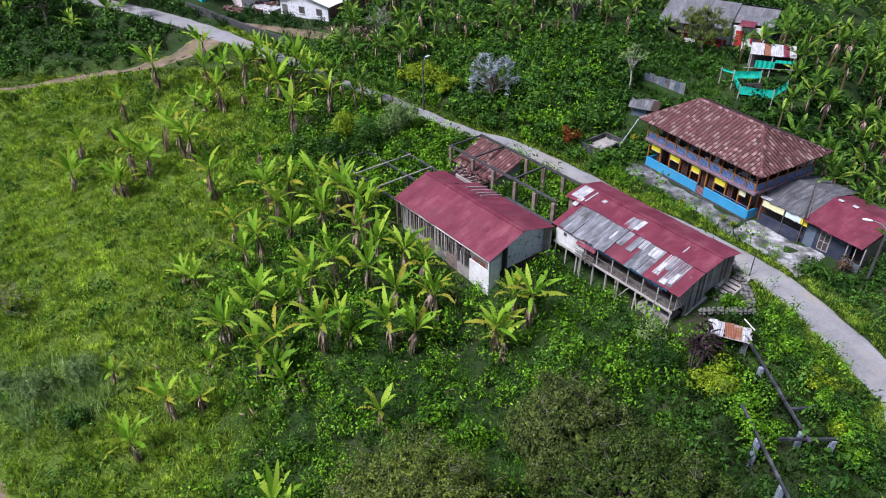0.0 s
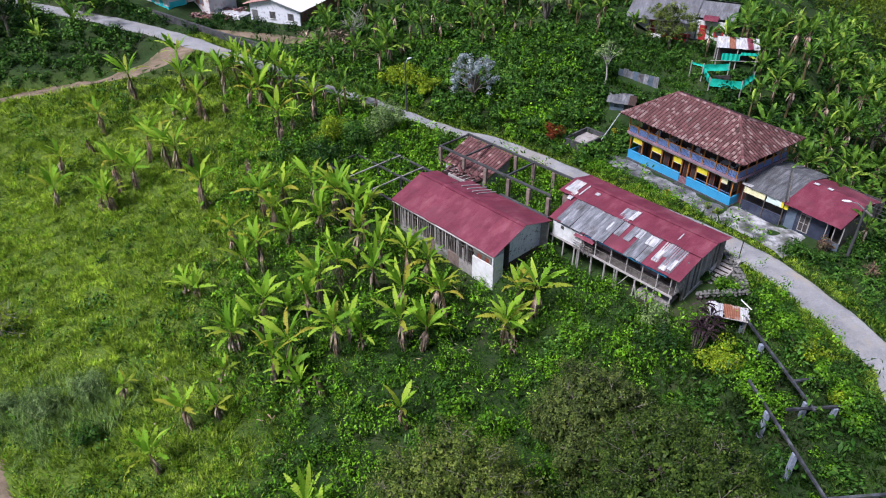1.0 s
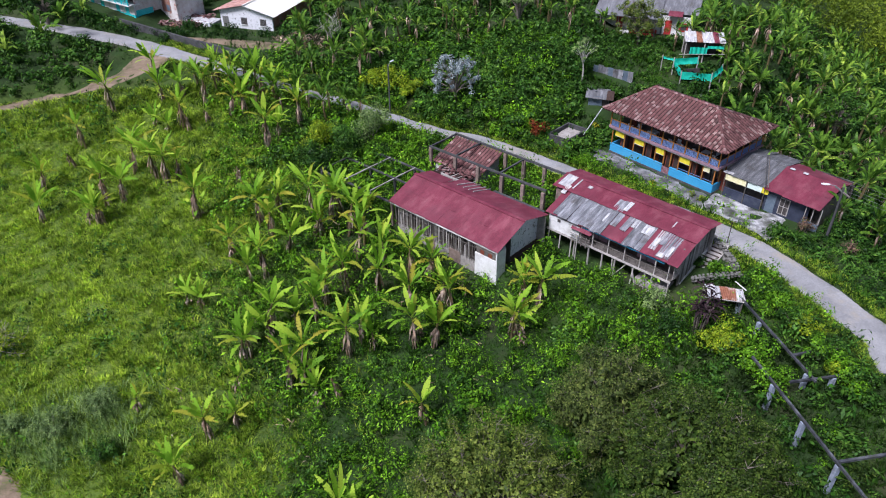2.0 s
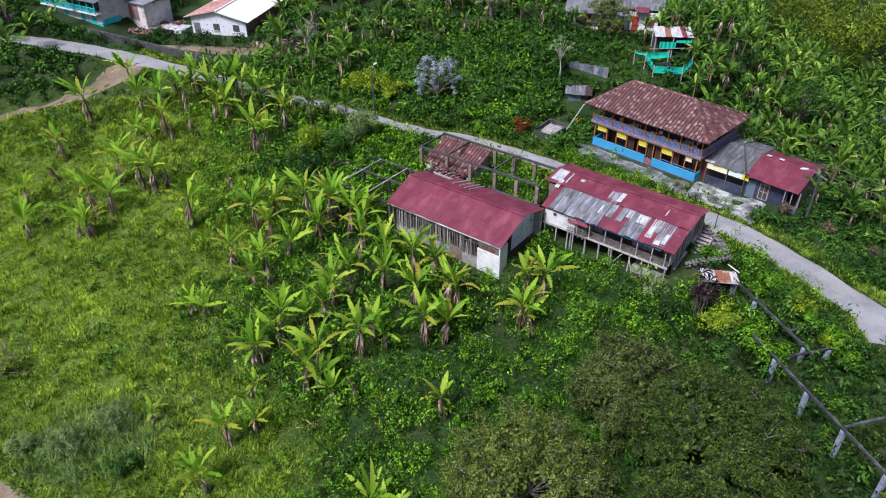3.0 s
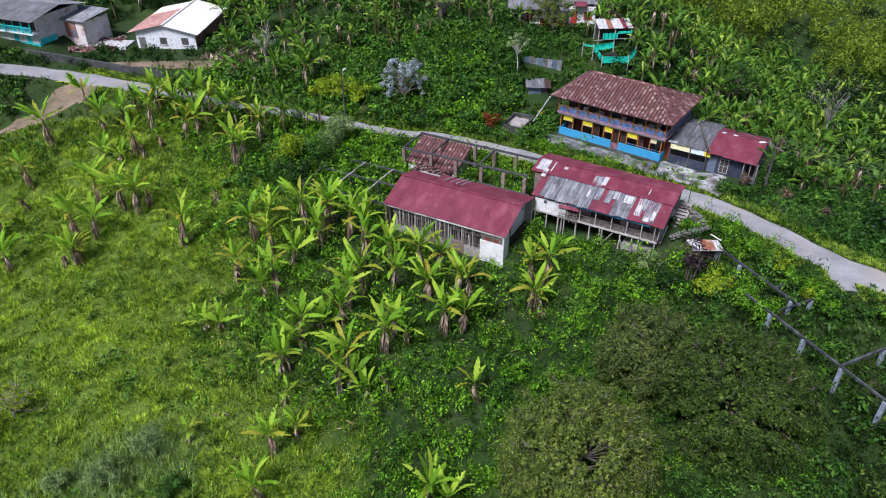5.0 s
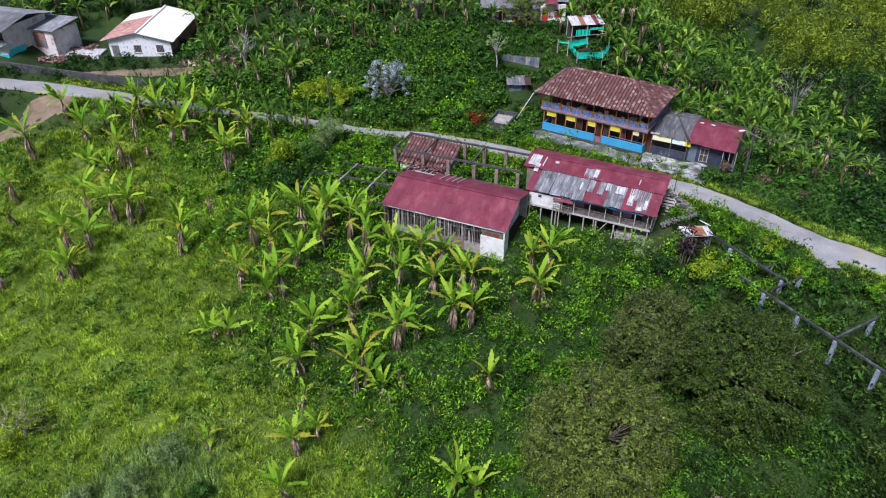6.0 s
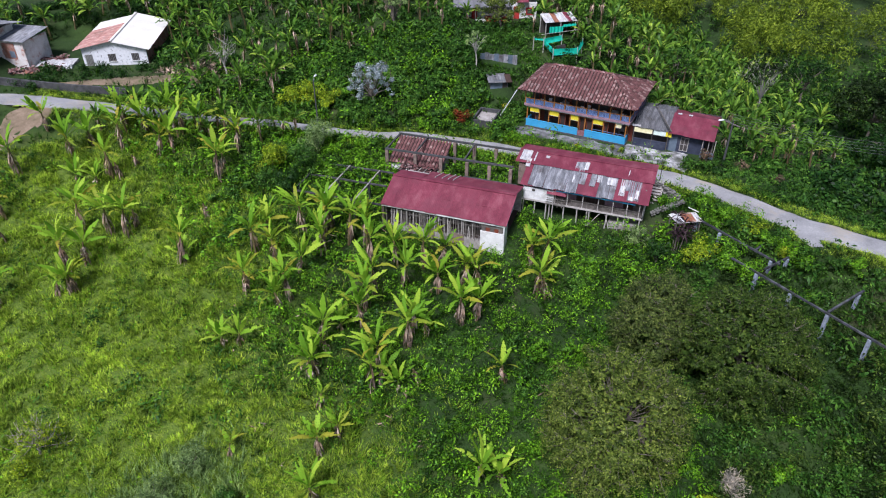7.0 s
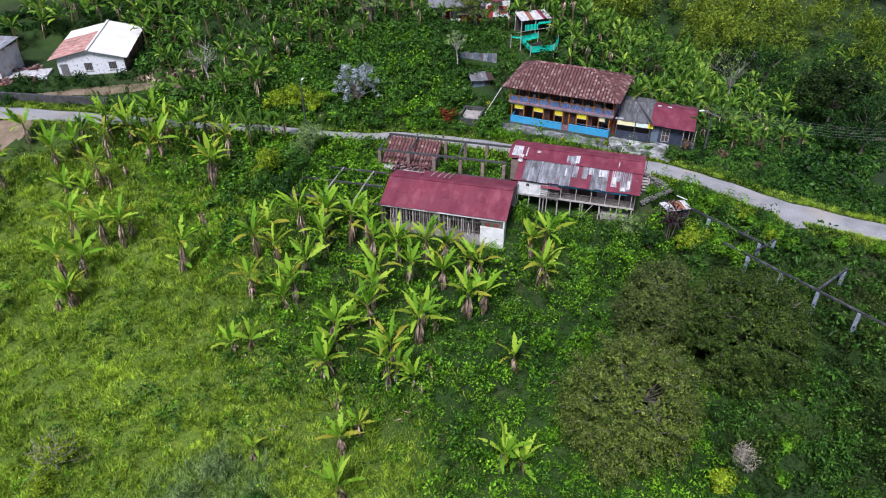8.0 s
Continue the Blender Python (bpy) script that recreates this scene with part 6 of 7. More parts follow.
LUSH, SICK, YOUNG = "green banana plant with torn leaves and a brown skirt", "half-withered banana plant with yellowing leaves", "young banana plant with a few upright leaves"
KINDS = [banana(1, 2.1, 12, 2.3, 0.35, 9, (0.1, 0.2), "banana plants", LUSH), banana(2, 2.5, 11, 2.2, 0.3, 10, (-0.3, 0.1), "banana plants", LUSH), banana(3, 1.7, 10, 2.1, 0.2, 6, (0.2, -0.2), "banana plants", LUSH),
         banana(4, 2.3, 9, 1.8, 0.8, 11, (0.35, 0.1), "banana plants", SICK), banana(5, 1.8, 8, 1.7, 0.9, 9, (-0.2, -0.25), "banana plants", SICK), banana(6, 0.9, 8, 1.7, 0.1, 2, (0.0, 0.1), "banana plants", YOUNG),
         banana(8, 2.0, 13, 2.35, 0.3, 7, (-0.15, 0.25), "banana plants", LUSH), banana(9, 2.7, 10, 1.9, 0.5, 13, (0.4, -0.2), "banana plants", SICK)]
TALL = [banana(10, 3.0, 11, 2.3, 0.4, 12, (0.25, 0.15), "banana plants", LUSH), banana(11, 3.3, 9, 2.1, 0.7, 15, (-0.4, 0.3), "banana plants", SICK)]
KINDS += TALL
DEAD = "withered grey-brown banana stem with no green leaf"
STUMPS = [banana(20, 1.8, 0, 1.5, 0, 9, (0.5, 0.2), "dead banana stems", DEAD), banana(21, 1.3, 0, 1.5, 0, 8, (-0.6, 0.1), "dead banana stems", DEAD)]
# each plant: x, y, habit (lush, sick, tall and sick, middling, young, dead), height of its stem
TRACK_ROWS = [(-36.9, 87.9, "L", 3.9), (-32.5, 94.3, "L", 2.4), (-30.8, 88.8, "L", 2.8), (-28.3, 89.5, "L", 2.2), (-27.8, 82.6, "S", 3.6), (-26.8, 82.1, "D", 2.4), (-31.4, 84.1, "Y", 1.1), (-29.5, 82.6, "Y", 1.6), (-25.4, 87.2, "L", 3.4), (-22.3, 83.9, "S", 3.5), (-24.6, 83.6, "D", 1.5), (-20.2, 83.7, "L", 3.4), (-18.3, 86.5, "L", 3.1), (-21.9, 88.9, "L", 2.8), (-23.7, 91.0, "L", 2.6), (-19.1, 89.4, "L", 2.5), (-15.9, 85.3, "L", 2.6), (-13.6, 79.9, "L", 3.3), (-17.2, 76.2, "T", 4.4), (-16.2, 78.1, "L", 1.9)]
UPPER_ROWS = [(-39.4, 81.8, "S", 3.0), (-40.0, 78.9, "D", 2.0), (-33.0, 76.0, "L", 3.7), (-30.2, 74.7, "L", 3.6), (-28.8, 73.4, "L", 3.7), (-27.7, 74.0, "S", 2.7), (-25.2, 66.6, "T", 4.3), (-24.5, 66.4, "M", 1.5), (-20.5, 71.0, "D", 1.9), (-35.6, 71.5, "T", 4.6), (-33.7, 71.7, "L", 3.1), (-43.2, 75.5, "S", 2.7), (-42.2, 70.7, "L", 2.6), (-37.0, 69.2, "S", 1.8), (-35.8, 68.9, "L", 2.3), (-35.0, 68.6, "T", 2.5), (-20.5, 59.0, "S", 3.0), (-21.1, 59.4, "D", 1.9), (-23.6, 53.9, "M", 1.7), (-25.0, 54.8, "Y", 1.2)]
SHED_ROWS = [(-18.1, 63.2, "L", 3.5), (-16.0, 64.8, "L", 2.5), (-16.8, 60.9, "T", 3.1), (-17.2, 56.1, "T", 3.5), (-18.8, 55.2, "L", 2.4), (-15.1, 58.7, "M", 2.6), (-12.4, 63.4, "L", 3.5), (-11.7, 59.4, "L", 3.1), (-10.6, 62.2, "L", 3.6), (-12.4, 59.5, "S", 2.4), (-9.1, 59.5, "L", 3.8), (-9.4, 62.4, "L", 3.1), (-8.5, 56.2, "L", 3.4), (-7.6, 57.9, "L", 3.6), (-6.0, 54.2, "L", 3.3), (-6.7, 51.9, "L", 3.4), (-3.8, 52.7, "L", 3.4), (-2.1, 52.2, "S", 2.9), (-9.6, 52.5, "L", 3.5)]
SLOPE_ROWS = [(-11.7, 51.0, "L", 3.7), (-12.8, 49.6, "L", 2.6), (-14.7, 50.0, "M", 1.5), (-17.2, 49.8, "L", 3.0), (-10.2, 45.3, "L", 3.7), (-9.0, 46.5, "L", 2.9), (-7.9, 45.4, "M", 1.8), (-4.3, 45.0, "L", 3.7), (-2.7, 44.5, "L", 2.9), (-0.4, 47.1, "L", 3.4), (-1.5, 48.8, "S", 2.9), (-4.2, 49.2, "L", 2.8), (4.1, 43.5, "L", 3.4), (5.0, 43.5, "S", 2.5), (7.1, 46.4, "L", 3.9), (6.5, 47.1, "S", 3.2)]
LOWER_ROWS = [(-18.7, 47.1, "L", 2.3), (-19.4, 47.1, "L", 2.1), (-16.9, 48.6, "M", 1.9), (-13.4, 44.3, "L", 3.6), (-15.1, 42.9, "L", 3.5), (-14.3, 43.3, "M", 1.8), (-20.1, 44.0, "Y", 1.7), (-21.9, 40.3, "S", 3.0), (-19.8, 40.8, "S", 1.7), (-13.1, 41.9, "Y", 1.5), (-10.9, 41.3, "D", 3.0), (-4.4, 37.3, "S", 2.5), (-28.4, 44.0, "Y", 1.6), (-23.8, 36.5, "L", 2.2), (-11.6, 31.1, "L", 2.9), (-10.2, 29.7, "M", 2.0), (-12.4, 41.0, "D", 1.4), (-4.3, 45.9, "D", 1.6), (4.6, 43.0, "D", 1.6)]
HABITS = {"L": [(KINDS[0], 2.1), (KINDS[1], 2.5), (KINDS[2], 1.7), (KINDS[6], 2.0), (TALL[0], 3.0)], "S": [(KINDS[3], 2.3), (KINDS[4], 1.8), (KINDS[7], 2.7)], "T": [(TALL[1], 3.3), (KINDS[7], 2.7)],
          "M": [(KINDS[2], 1.7), (KINDS[5], 0.9)], "Y": [(KINDS[5], 0.9), (KINDS[4], 1.8)], "D": [(STUMPS[0], 1.8), (STUMPS[1], 1.3)]}
pr = random.Random(77)
for x, y, habit, high in TRACK_ROWS + UPPER_ROWS + SHED_ROWS + SLOPE_ROWS + LOWER_ROWS:
    kind, stem = min(HABITS[habit], key=lambda q: abs(q[1] * 1.22 - high) + pr.uniform(0, 0.7))
    copy_thing(kind, pose(x, y, gz(x, y), pr.uniform(-6, 6), pr.uniform(-6, 6), pr.uniform(0, 360)) @ Matrix.Scale(min(1.25, max(0.85, high / stem)), 4))


KINDS += STUMPS


def joined_banana(seed, stem, leaves, long, skirt):
    """A banana plant of the far groves, with its crown in one mesh."""
    rng = random.Random(seed)
    h = thing("grove_banana", pose(0, 0, -200), "banana plant in a dense grove on the hillside", "banana plant", "grove bananas")
    part("stem", tube(bmesh.new(), [(0, 0, -0.3), (0.1, 0, stem * 0.5), (0.15, 0.1, stem)], [0.14, 0.12, 0.08], 6), STEM, h)
    vs, fs = [], []
    for i in range(leaves):
        f = i / max(1, leaves - 1)
        bm = leaf_blade(rng, long * rng.uniform(0.8, 1.1), 0.44, radians(86 - 52 * f + rng.uniform(-8, 8)), radians(30 + 55 * f + rng.uniform(-15, 25)), 0.25 + 0.4 * f, 8)
        bmesh.ops.transform(bm, matrix=Matrix.Translation((0.15, 0.1, stem - 0.2 * f)) @ pose(0, 0, 0, rng.uniform(-25, 25), 0, i * 137.5 + rng.uniform(-20, 20)), verts=bm.verts)
        k = len(vs)
        bm.verts.index_update()
        vs += [v.co[:] for v in bm.verts]
        fs += [[v.index + k for v in q.verts] for q in bm.faces]
        bm.free()
    ob = link_mesh("crown", array_mesh("crown", np.array(vs), np.array(fs)), LEAF_GROVE, h)
    ob.data.polygons.foreach_set("use_smooth", [True] * len(fs))
    if skirt:
        bm = bmesh.new()
        for i in range(skirt):
            hanging_leaf(bm, rng, Vector((0.1, 0.08, stem * rng.uniform(0.8, 0.97))), rng.uniform(0, math.tau), stem * rng.uniform(0.25, 0.5), rng.uniform(0.1, 0.2))
        part("dead_leaves", bm, LEAF_DEAD, h)
    return h


GROVE = [joined_banana(40 + i, *a) for i, a in enumerate(((2.4, 12, 2.2, 5), (3.0, 11, 2.1, 6), (1.8, 10, 2.0, 4), (2.7, 13, 2.2, 0), (2.1, 11, 1.9, 3)))]


def grove(n, x0, y0, x1, y1, seed, keep=lambda x, y: True, gap=1.7, big=1.0):
    rng = random.Random(seed)
    placed = []
    for _ in range(n * 12):
        if len(placed) >= n:
            break
        x, y = rng.uniform(x0, x1), rng.uniform(y0, y1)
        if not keep(x, y) or not free(np.array([x]), np.array([y]), 0.8)[0]:
            continue
        px0, py0 = local(x, y, *PEN[:3])
        if PEN[3] < px0 < PEN[5] and PEN[4] < py0 < PEN[6]:
            continue
        if any((x - a) ** 2 + (y - b) ** 2 < gap * gap for a, b in placed):
            continue
        placed.append((x, y))
        copy_thing(rng.choice(GROVE), pose(x, y, gz(x, y), rng.uniform(-6, 6), rng.uniform(-6, 6), rng.uniform(0, 360)) @ Matrix.Scale(big * rng.uniform(1.0, 1.4), 4))


def far_grove(name, n, x0, y0, x1, y1, seed, keep, label):
    """A grove too far off to count."""
    rng = np.random.default_rng(seed)
    x, y = rng.uniform(x0, x1, n), rng.uniform(y0, y1, n)
    m = free(x, y, 0.8) & keep(x, y)
    x, y = x[m], y[m]
    z = ground(x, y)
    sets = []
    for k, g in enumerate(GROVE):
        me = [o for o in g.children if o.name.startswith("crown")][0].data
        V, F = np.array([v.co for v in me.vertices]), np.array([f.vertices[:] for f in me.polygons])
        q = slice(k, None, len(GROVE))
        sets.append(scatter(V, F, x[q], y[q], z[q], rng.uniform(1.0, 1.5, len(x[q])), rng, 0.1))
    stuff(name, *merge(sets), LEAF_GROVE, label, "banana grove")


def road_y(x):
    return float(np.interp(x, [p[0] for p in ROAD], [p[1] for p in ROAD]))


grove(24, -27, 79, -6, 92, 1, lambda x, y: 2.2 < road_y(x) - y < 6.0, 1.3, 0.85)
grove(110, -14, 93, 33, 122, 2, lambda x, y: y > 95 - 0.12 * x + 1.5 * math.sin(x * 0.5), 1.7, 0.88)
grove(140, 37, 56, 72, 96, 3, lambda x, y: y > 62 - 0.2 * (x - 37) and local(np.array(x), np.array(y), 22.0, 68.7, -59.3)[1] > 10, 1.7, 0.92)
grove(48, 38, 44, 62, 62, 4, lambda x, y: local(np.array(x), np.array(y), 29.2, 56.1, -56)[1] > 2, 1.8, 0.92)
far_grove("corner_grove", 90, -78, 92, -44, 130, 5, lambda x, y: y > 95 - 0.2 * (x + 44), "banana grove beyond the earth track")
grove(8, -14, 88, -2, 94, 6, lambda x, y: y > road_y(x) + 3, 1.6)
grove(26, -36, 112, -8, 134, 7, lambda x, y: True, 2.0)
far_grove("valley_grove", 460, 58, 44, 160, 150, 8, lambda x, y: (y > 60 - 0.25 * np.maximum(x - 70, 0)) & (x + y < 219), "banana grove falling into the valley")
far_grove("hill_grove", 110, -40, 112, 60, 140, 9, lambda x, y: y > 112, "banana grove on the upper hillside")
for k in KINDS + GROVE:
    for o in (*k.children_recursive, k):
        bpy.data.objects.remove(o)


# ---------------------------------------------------------------- grass and weeds
def tuft(rng, blades, high, lean, width):
    V = []
    for i in range(blades):
        a = rng.uniform(0, math.tau)
        r = rng.uniform(0.0, 0.16)
        b = np.array([math.cos(a) * r, math.sin(a) * r, -0.05])
        l = high * rng.uniform(0.6, 1.15)
        o = lean * rng.uniform(0.3, 1.1)
        tip = b + np.array([math.cos(a) * o, math.sin(a) * o, l])
        s = np.array([-math.sin(a), math.cos(a), 0]) * width / 2
        V += [b - s, b + s, tip]
    return np.array(V), np.arange(blades * 3).reshape(-1, 3)


def meadow(name, n, box4, dens, mat, label, blades, high, lean, width, size=(0.6, 1.5), seed=1, kinds=3):
    rng = np.random.default_rng(seed)
    x, y = rng.uniform(box4[0], box4[2], n), rng.uniform(box4[1], box4[3], n)
    keep = (rng.uniform(0, 1, n) < dens(x, y)) & free(x, y, 0.05)
    x, y = x[keep], y[keep]
    z = ground(x, y)
    sets = []
    for k in range(kinds):
        m = slice(k, None, kinds)
        V, F = tuft(rng, blades, high, lean, width)
        lump = 0.65 + 0.7 * smooth(field_noise(x[m], y[m], 0.6, seed) * 1.3 + 0.5)
        sets.append(scatter(V, F, x[m], y[m], z[m], rng.uniform(*size, len(x[m])) * lump, rng, 0.25))
    stuff(name, *merge(sets), mat, label, "grass")


def west(x, y):
    """1 in the open meadow, 0 in the rank growth."""
    return smooth((-19.5 - x + 5 * np.sin(y * 0.21) + 0.10 * (y - 50)) / 9 + 0.5)


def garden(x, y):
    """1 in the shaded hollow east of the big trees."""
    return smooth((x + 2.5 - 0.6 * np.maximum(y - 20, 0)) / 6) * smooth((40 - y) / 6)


meadow("meadow_grass", 82000, (-66, 22, -8, 92), lambda x, y: 0.05 + 0.95 * west(x, y), GRASS, "light green meadow grass in uneven tufts", 5, 0.42, 0.4, 0.085, seed=21)
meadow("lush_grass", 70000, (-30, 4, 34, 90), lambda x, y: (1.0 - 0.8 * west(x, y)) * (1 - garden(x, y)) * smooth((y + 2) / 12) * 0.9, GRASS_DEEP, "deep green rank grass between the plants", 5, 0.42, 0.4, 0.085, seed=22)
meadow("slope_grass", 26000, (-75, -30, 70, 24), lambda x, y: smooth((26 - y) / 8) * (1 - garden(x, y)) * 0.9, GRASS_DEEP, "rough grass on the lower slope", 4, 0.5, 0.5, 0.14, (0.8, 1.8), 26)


# darker grass where the hollow lies in shade; the shade is in the colour
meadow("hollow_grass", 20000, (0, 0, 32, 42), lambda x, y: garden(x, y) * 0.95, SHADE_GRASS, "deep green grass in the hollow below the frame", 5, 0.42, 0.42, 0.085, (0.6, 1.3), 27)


def verge(name, n, mat, label, seed):
    """Rough grass on both edges of the road."""
    rng = np.random.default_rng(seed)
    line = LINES[0][0]
    line = line[(line[:, 0] > -34) & (line[:, 1] > 12)]
    d = np.gradient(line[:, :2], axis=0)
    d /= np.linalg.norm(d, axis=1)[:, None]
    k = rng.integers(0, len(line), n)
    off = (line[k, 3] - 0.1 + rng.uniform(0, 1, n) ** 1.4 * 2.2) * rng.choice((-1, 1), n)
    x = line[k, 0] - d[k, 1] * off + rng.uniform(-0.35, 0.35, n)
    y = line[k, 1] + d[k, 0] * off + rng.uniform(-0.35, 0.35, n)
    m = free(x, y, -0.15)
    x, y = x[m], y[m]
    z = ground(x, y)
    sets = []
    for q in range(3):
        V, F = tuft(rng, 5, 0.3, 0.28, 0.06)
        j = slice(q, None, 3)
        sets.append(scatter(V, F, x[j], y[j], z[j], rng.uniform(0.6, 1.5, len(x[j])), rng, 0.25))
    stuff(name, *merge(sets), mat, label, "grass")


verge("verge_grass", 17000, GRASS, "light yellow-green verge grass along the road", 23)
meadow("sage_grass", 9000, (-52, 26, -22, 50), lambda x, y: smooth(1.2 - np.hypot((x + 34) / 8, (y - 43) / 5)) * 0.9, SAGE_GRASS, "tall silvery grass clumps at the field's foot", 9, 0.95, 0.55, 0.05, (0.7, 1.4), 24)
meadow("far_grass", 34000, (-75, 72, 70, 130), lambda x, y: 0.5 * ((x > 18) | (y > 86)), GRASS_DEEP, "long grass between the upper houses", 5, 0.55, 0.4, 0.08, seed=25)


def above_road(x, y):
    return y - np.interp(x, [p[0] for p in ROAD[:14]], [p[1] for p in ROAD[:14]])


def weed_plant(rng, leaves, high, length, width):
    c = np.array([[rng.uniform(-0.25, 0.25), rng.uniform(-0.25, 0.25), high * rng.uniform(0.5, 1.0), 1.0] for _ in range(4)])
    return kites(rng, leaves, c, np.array([0.34, 0.34, 0.3]), length, width * 0.72, 0.8, 0.6)


def weeds(name, n, box4, dens, mat, label, leaves, high, length, width, seed, size=(0.6, 1.6), margin=0.3, kinds=4):
    rng = np.random.default_rng(seed)
    x, y = rng.uniform(box4[0], box4[2], n), rng.uniform(box4[1], box4[3], n)
    keep = (rng.uniform(0, 1, n) < dens(x, y)) & free(x, y, margin)
    x, y = x[keep], y[keep]
    z = ground(x, y)
    sets = []
    for k in range(kinds):
        m = slice(k, None, kinds)
        V, F = weed_plant(rng, leaves, high, length, width)
        lump = 0.4 + 1.25 * smooth(field_noise(x[m], y[m], 0.75, seed + 3) * 1.2 + 0.5)
        sets.append(scatter(V, F, x[m], y[m], z[m], rng.uniform(*size, len(x[m])) * lump, rng, 0.2))
    stuff(name, *merge(sets), mat, label, "weeds")


def patchy(x, y, scale, seed, lo=-0.1, hi=0.25):
    return smooth((field_noise(x, y, scale, seed) - lo) / (hi - lo))


weeds("hollow_scrub", 1800, (2, 2, 26, 24), lambda x, y: garden(x, y) * patchy(x, y, 0.25, 43, -0.2, 0.2), TREE_OLIVE, "brownish scrub in the hollow", 26, 0.9, 0.17, 0.09, 37, (0.7, 1.7))
weeds("garden_weeds", 2400, (4, 4, 30, 42), lambda x, y: garden(x, y) * smooth((y - 3) / 8) * (0.1 + 0.9 * patchy(x, y, 0.5, 41, -0.05, 0.2)), BUSH, "tangled weeds in the hollow below the frame", 18, 0.7, 0.24, 0.14, 36, (0.6, 1.7))
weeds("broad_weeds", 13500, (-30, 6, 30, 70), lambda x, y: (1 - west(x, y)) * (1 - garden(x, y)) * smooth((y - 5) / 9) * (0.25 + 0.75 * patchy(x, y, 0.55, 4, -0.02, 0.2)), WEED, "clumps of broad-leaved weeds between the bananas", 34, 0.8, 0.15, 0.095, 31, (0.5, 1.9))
weeds("meadow_weeds", 6500, (-66, 24, -14, 92), lambda x, y: 0.08 + patchy(x, y, 0.16, 9, 0.05, 0.35) * 0.8, BUSH, "dark weed patches in the meadow", 16, 0.35, 0.22, 0.13, 32)
weeds("meadow_herbs", 5200, (-62, 24, -14, 90), lambda x, y: 0.25 + 0.75 * patchy(x, y, 0.3, 61, -0.05, 0.3), WEED, "small leafy herbs among the meadow grass", 9, 0.35, 0.2, 0.12, 38, (0.6, 1.5))
weeds("bank_weeds", 3400, (-24, 62, 20, 98), lambda x, y: 0.8 * ((x < 12) | (above_road(x, y) > 4.0)), WEED, "leafy growth along the road bank", 16, 0.7, 0.24, 0.14, 33)


# ---------------------------------------------------------------- thickets
def shrub_form(rng, leaves, lumps, length, width, wide=0.62, high=0.8):
    a = rng.uniform(0, math.tau, lumps)
    r = rng.uniform(0.0, wide, lumps)
    c = np.stack([np.cos(a) * r, np.sin(a) * r, rng.uniform(0.25, high, lumps), rng.uniform(0.6, 1.15, lumps)], 1)
    return kites(rng, leaves, c, np.array([0.34, 0.34, 0.3]), length, width * 0.8, 0.8, 0.6)


def thicket(name, n, box4, dens, mat, label, seed, size=(0.7, 1.7), leaves=170, length=0.24, width=0.13, margin=0.7, kinds=4, high=0.8, cat="bushes"):
    rng = np.random.default_rng(seed)
    x, y = rng.uniform(box4[0], box4[2], n), rng.uniform(box4[1], box4[3], n)
    keep = (rng.uniform(0, 1, n) < dens(x, y)) & free(x, y, margin)
    x, y = x[keep], y[keep]
    z = ground(x, y) - 0.1
    sets = []
    for k in range(kinds):
        m = slice(k, None, kinds)
        V, F = shrub_form(rng, leaves, 9, length, width, high=high)
        sets.append(scatter(V, F, x[m], y[m], z[m], rng.uniform(*size, len(x[m])), rng, 0.15))
    stuff(name, *merge(sets), mat, label, cat)


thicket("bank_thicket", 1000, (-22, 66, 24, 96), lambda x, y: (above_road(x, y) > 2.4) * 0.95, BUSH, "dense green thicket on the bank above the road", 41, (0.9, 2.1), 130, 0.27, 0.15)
thicket("bank_thicket_lime", 420, (-22, 66, 24, 96), lambda x, y: (above_road(x, y) > 2.0) * patchy(x, y, 0.2, 2), WEED, "lighter leafy shrubs in the bank thicket", 42, (0.7, 1.7))
thicket("hill_thicket", 950, (-16, 90, 62, 130), lambda x, y: 0.75 + 0 * x, BUSH, "green undergrowth beneath the hillside bananas", 43, (0.8, 1.9), 76, 0.38, 0.23)
thicket("valley_thicket", 1000, (36, 8, 116, 124), lambda x, y: 0.85 + 0 * x, BUSH, "thick mixed growth falling into the valley", 44, (0.9, 2.2), 80, 0.44, 0.26)
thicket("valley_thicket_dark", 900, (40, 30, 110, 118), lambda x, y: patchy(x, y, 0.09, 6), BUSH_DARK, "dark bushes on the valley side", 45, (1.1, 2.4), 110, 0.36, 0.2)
def beyond_road(x, y):
    """How far to the valley side of the road."""
    return x - np.interp(-y, [-p[1] for p in ROAD[9:16]], [p[0] for p in ROAD[9:16]])


thicket("verge_thicket", 900, (27, 8, 48, 52), lambda x, y: (beyond_road(x, y) > 3.2) * 0.95, BUSH, "dense roadside shrubs", 46, (0.7, 1.5), 130, 0.26, 0.15, margin=1.0)
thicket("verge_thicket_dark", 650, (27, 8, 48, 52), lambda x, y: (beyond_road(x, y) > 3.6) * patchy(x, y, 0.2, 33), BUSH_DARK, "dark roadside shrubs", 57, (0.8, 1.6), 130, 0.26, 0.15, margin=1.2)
thicket("corner_thicket", 1000, (-78, 90, -38, 132), lambda x, y: (y > 90.5) * 0.95, BUSH, "dark coffee bushes beyond the earth track", 47, (0.9, 1.7), 80, 0.36, 0.2, 1.2)
thicket("frame_thicket", 190, (-21, 66, 4, 83), lambda x, y: patchy(x, y, 0.12, 8, -0.2, 0.2), BUSH, "shrubs round the ruined frame", 48, (0.7, 1.7), margin=1.0)
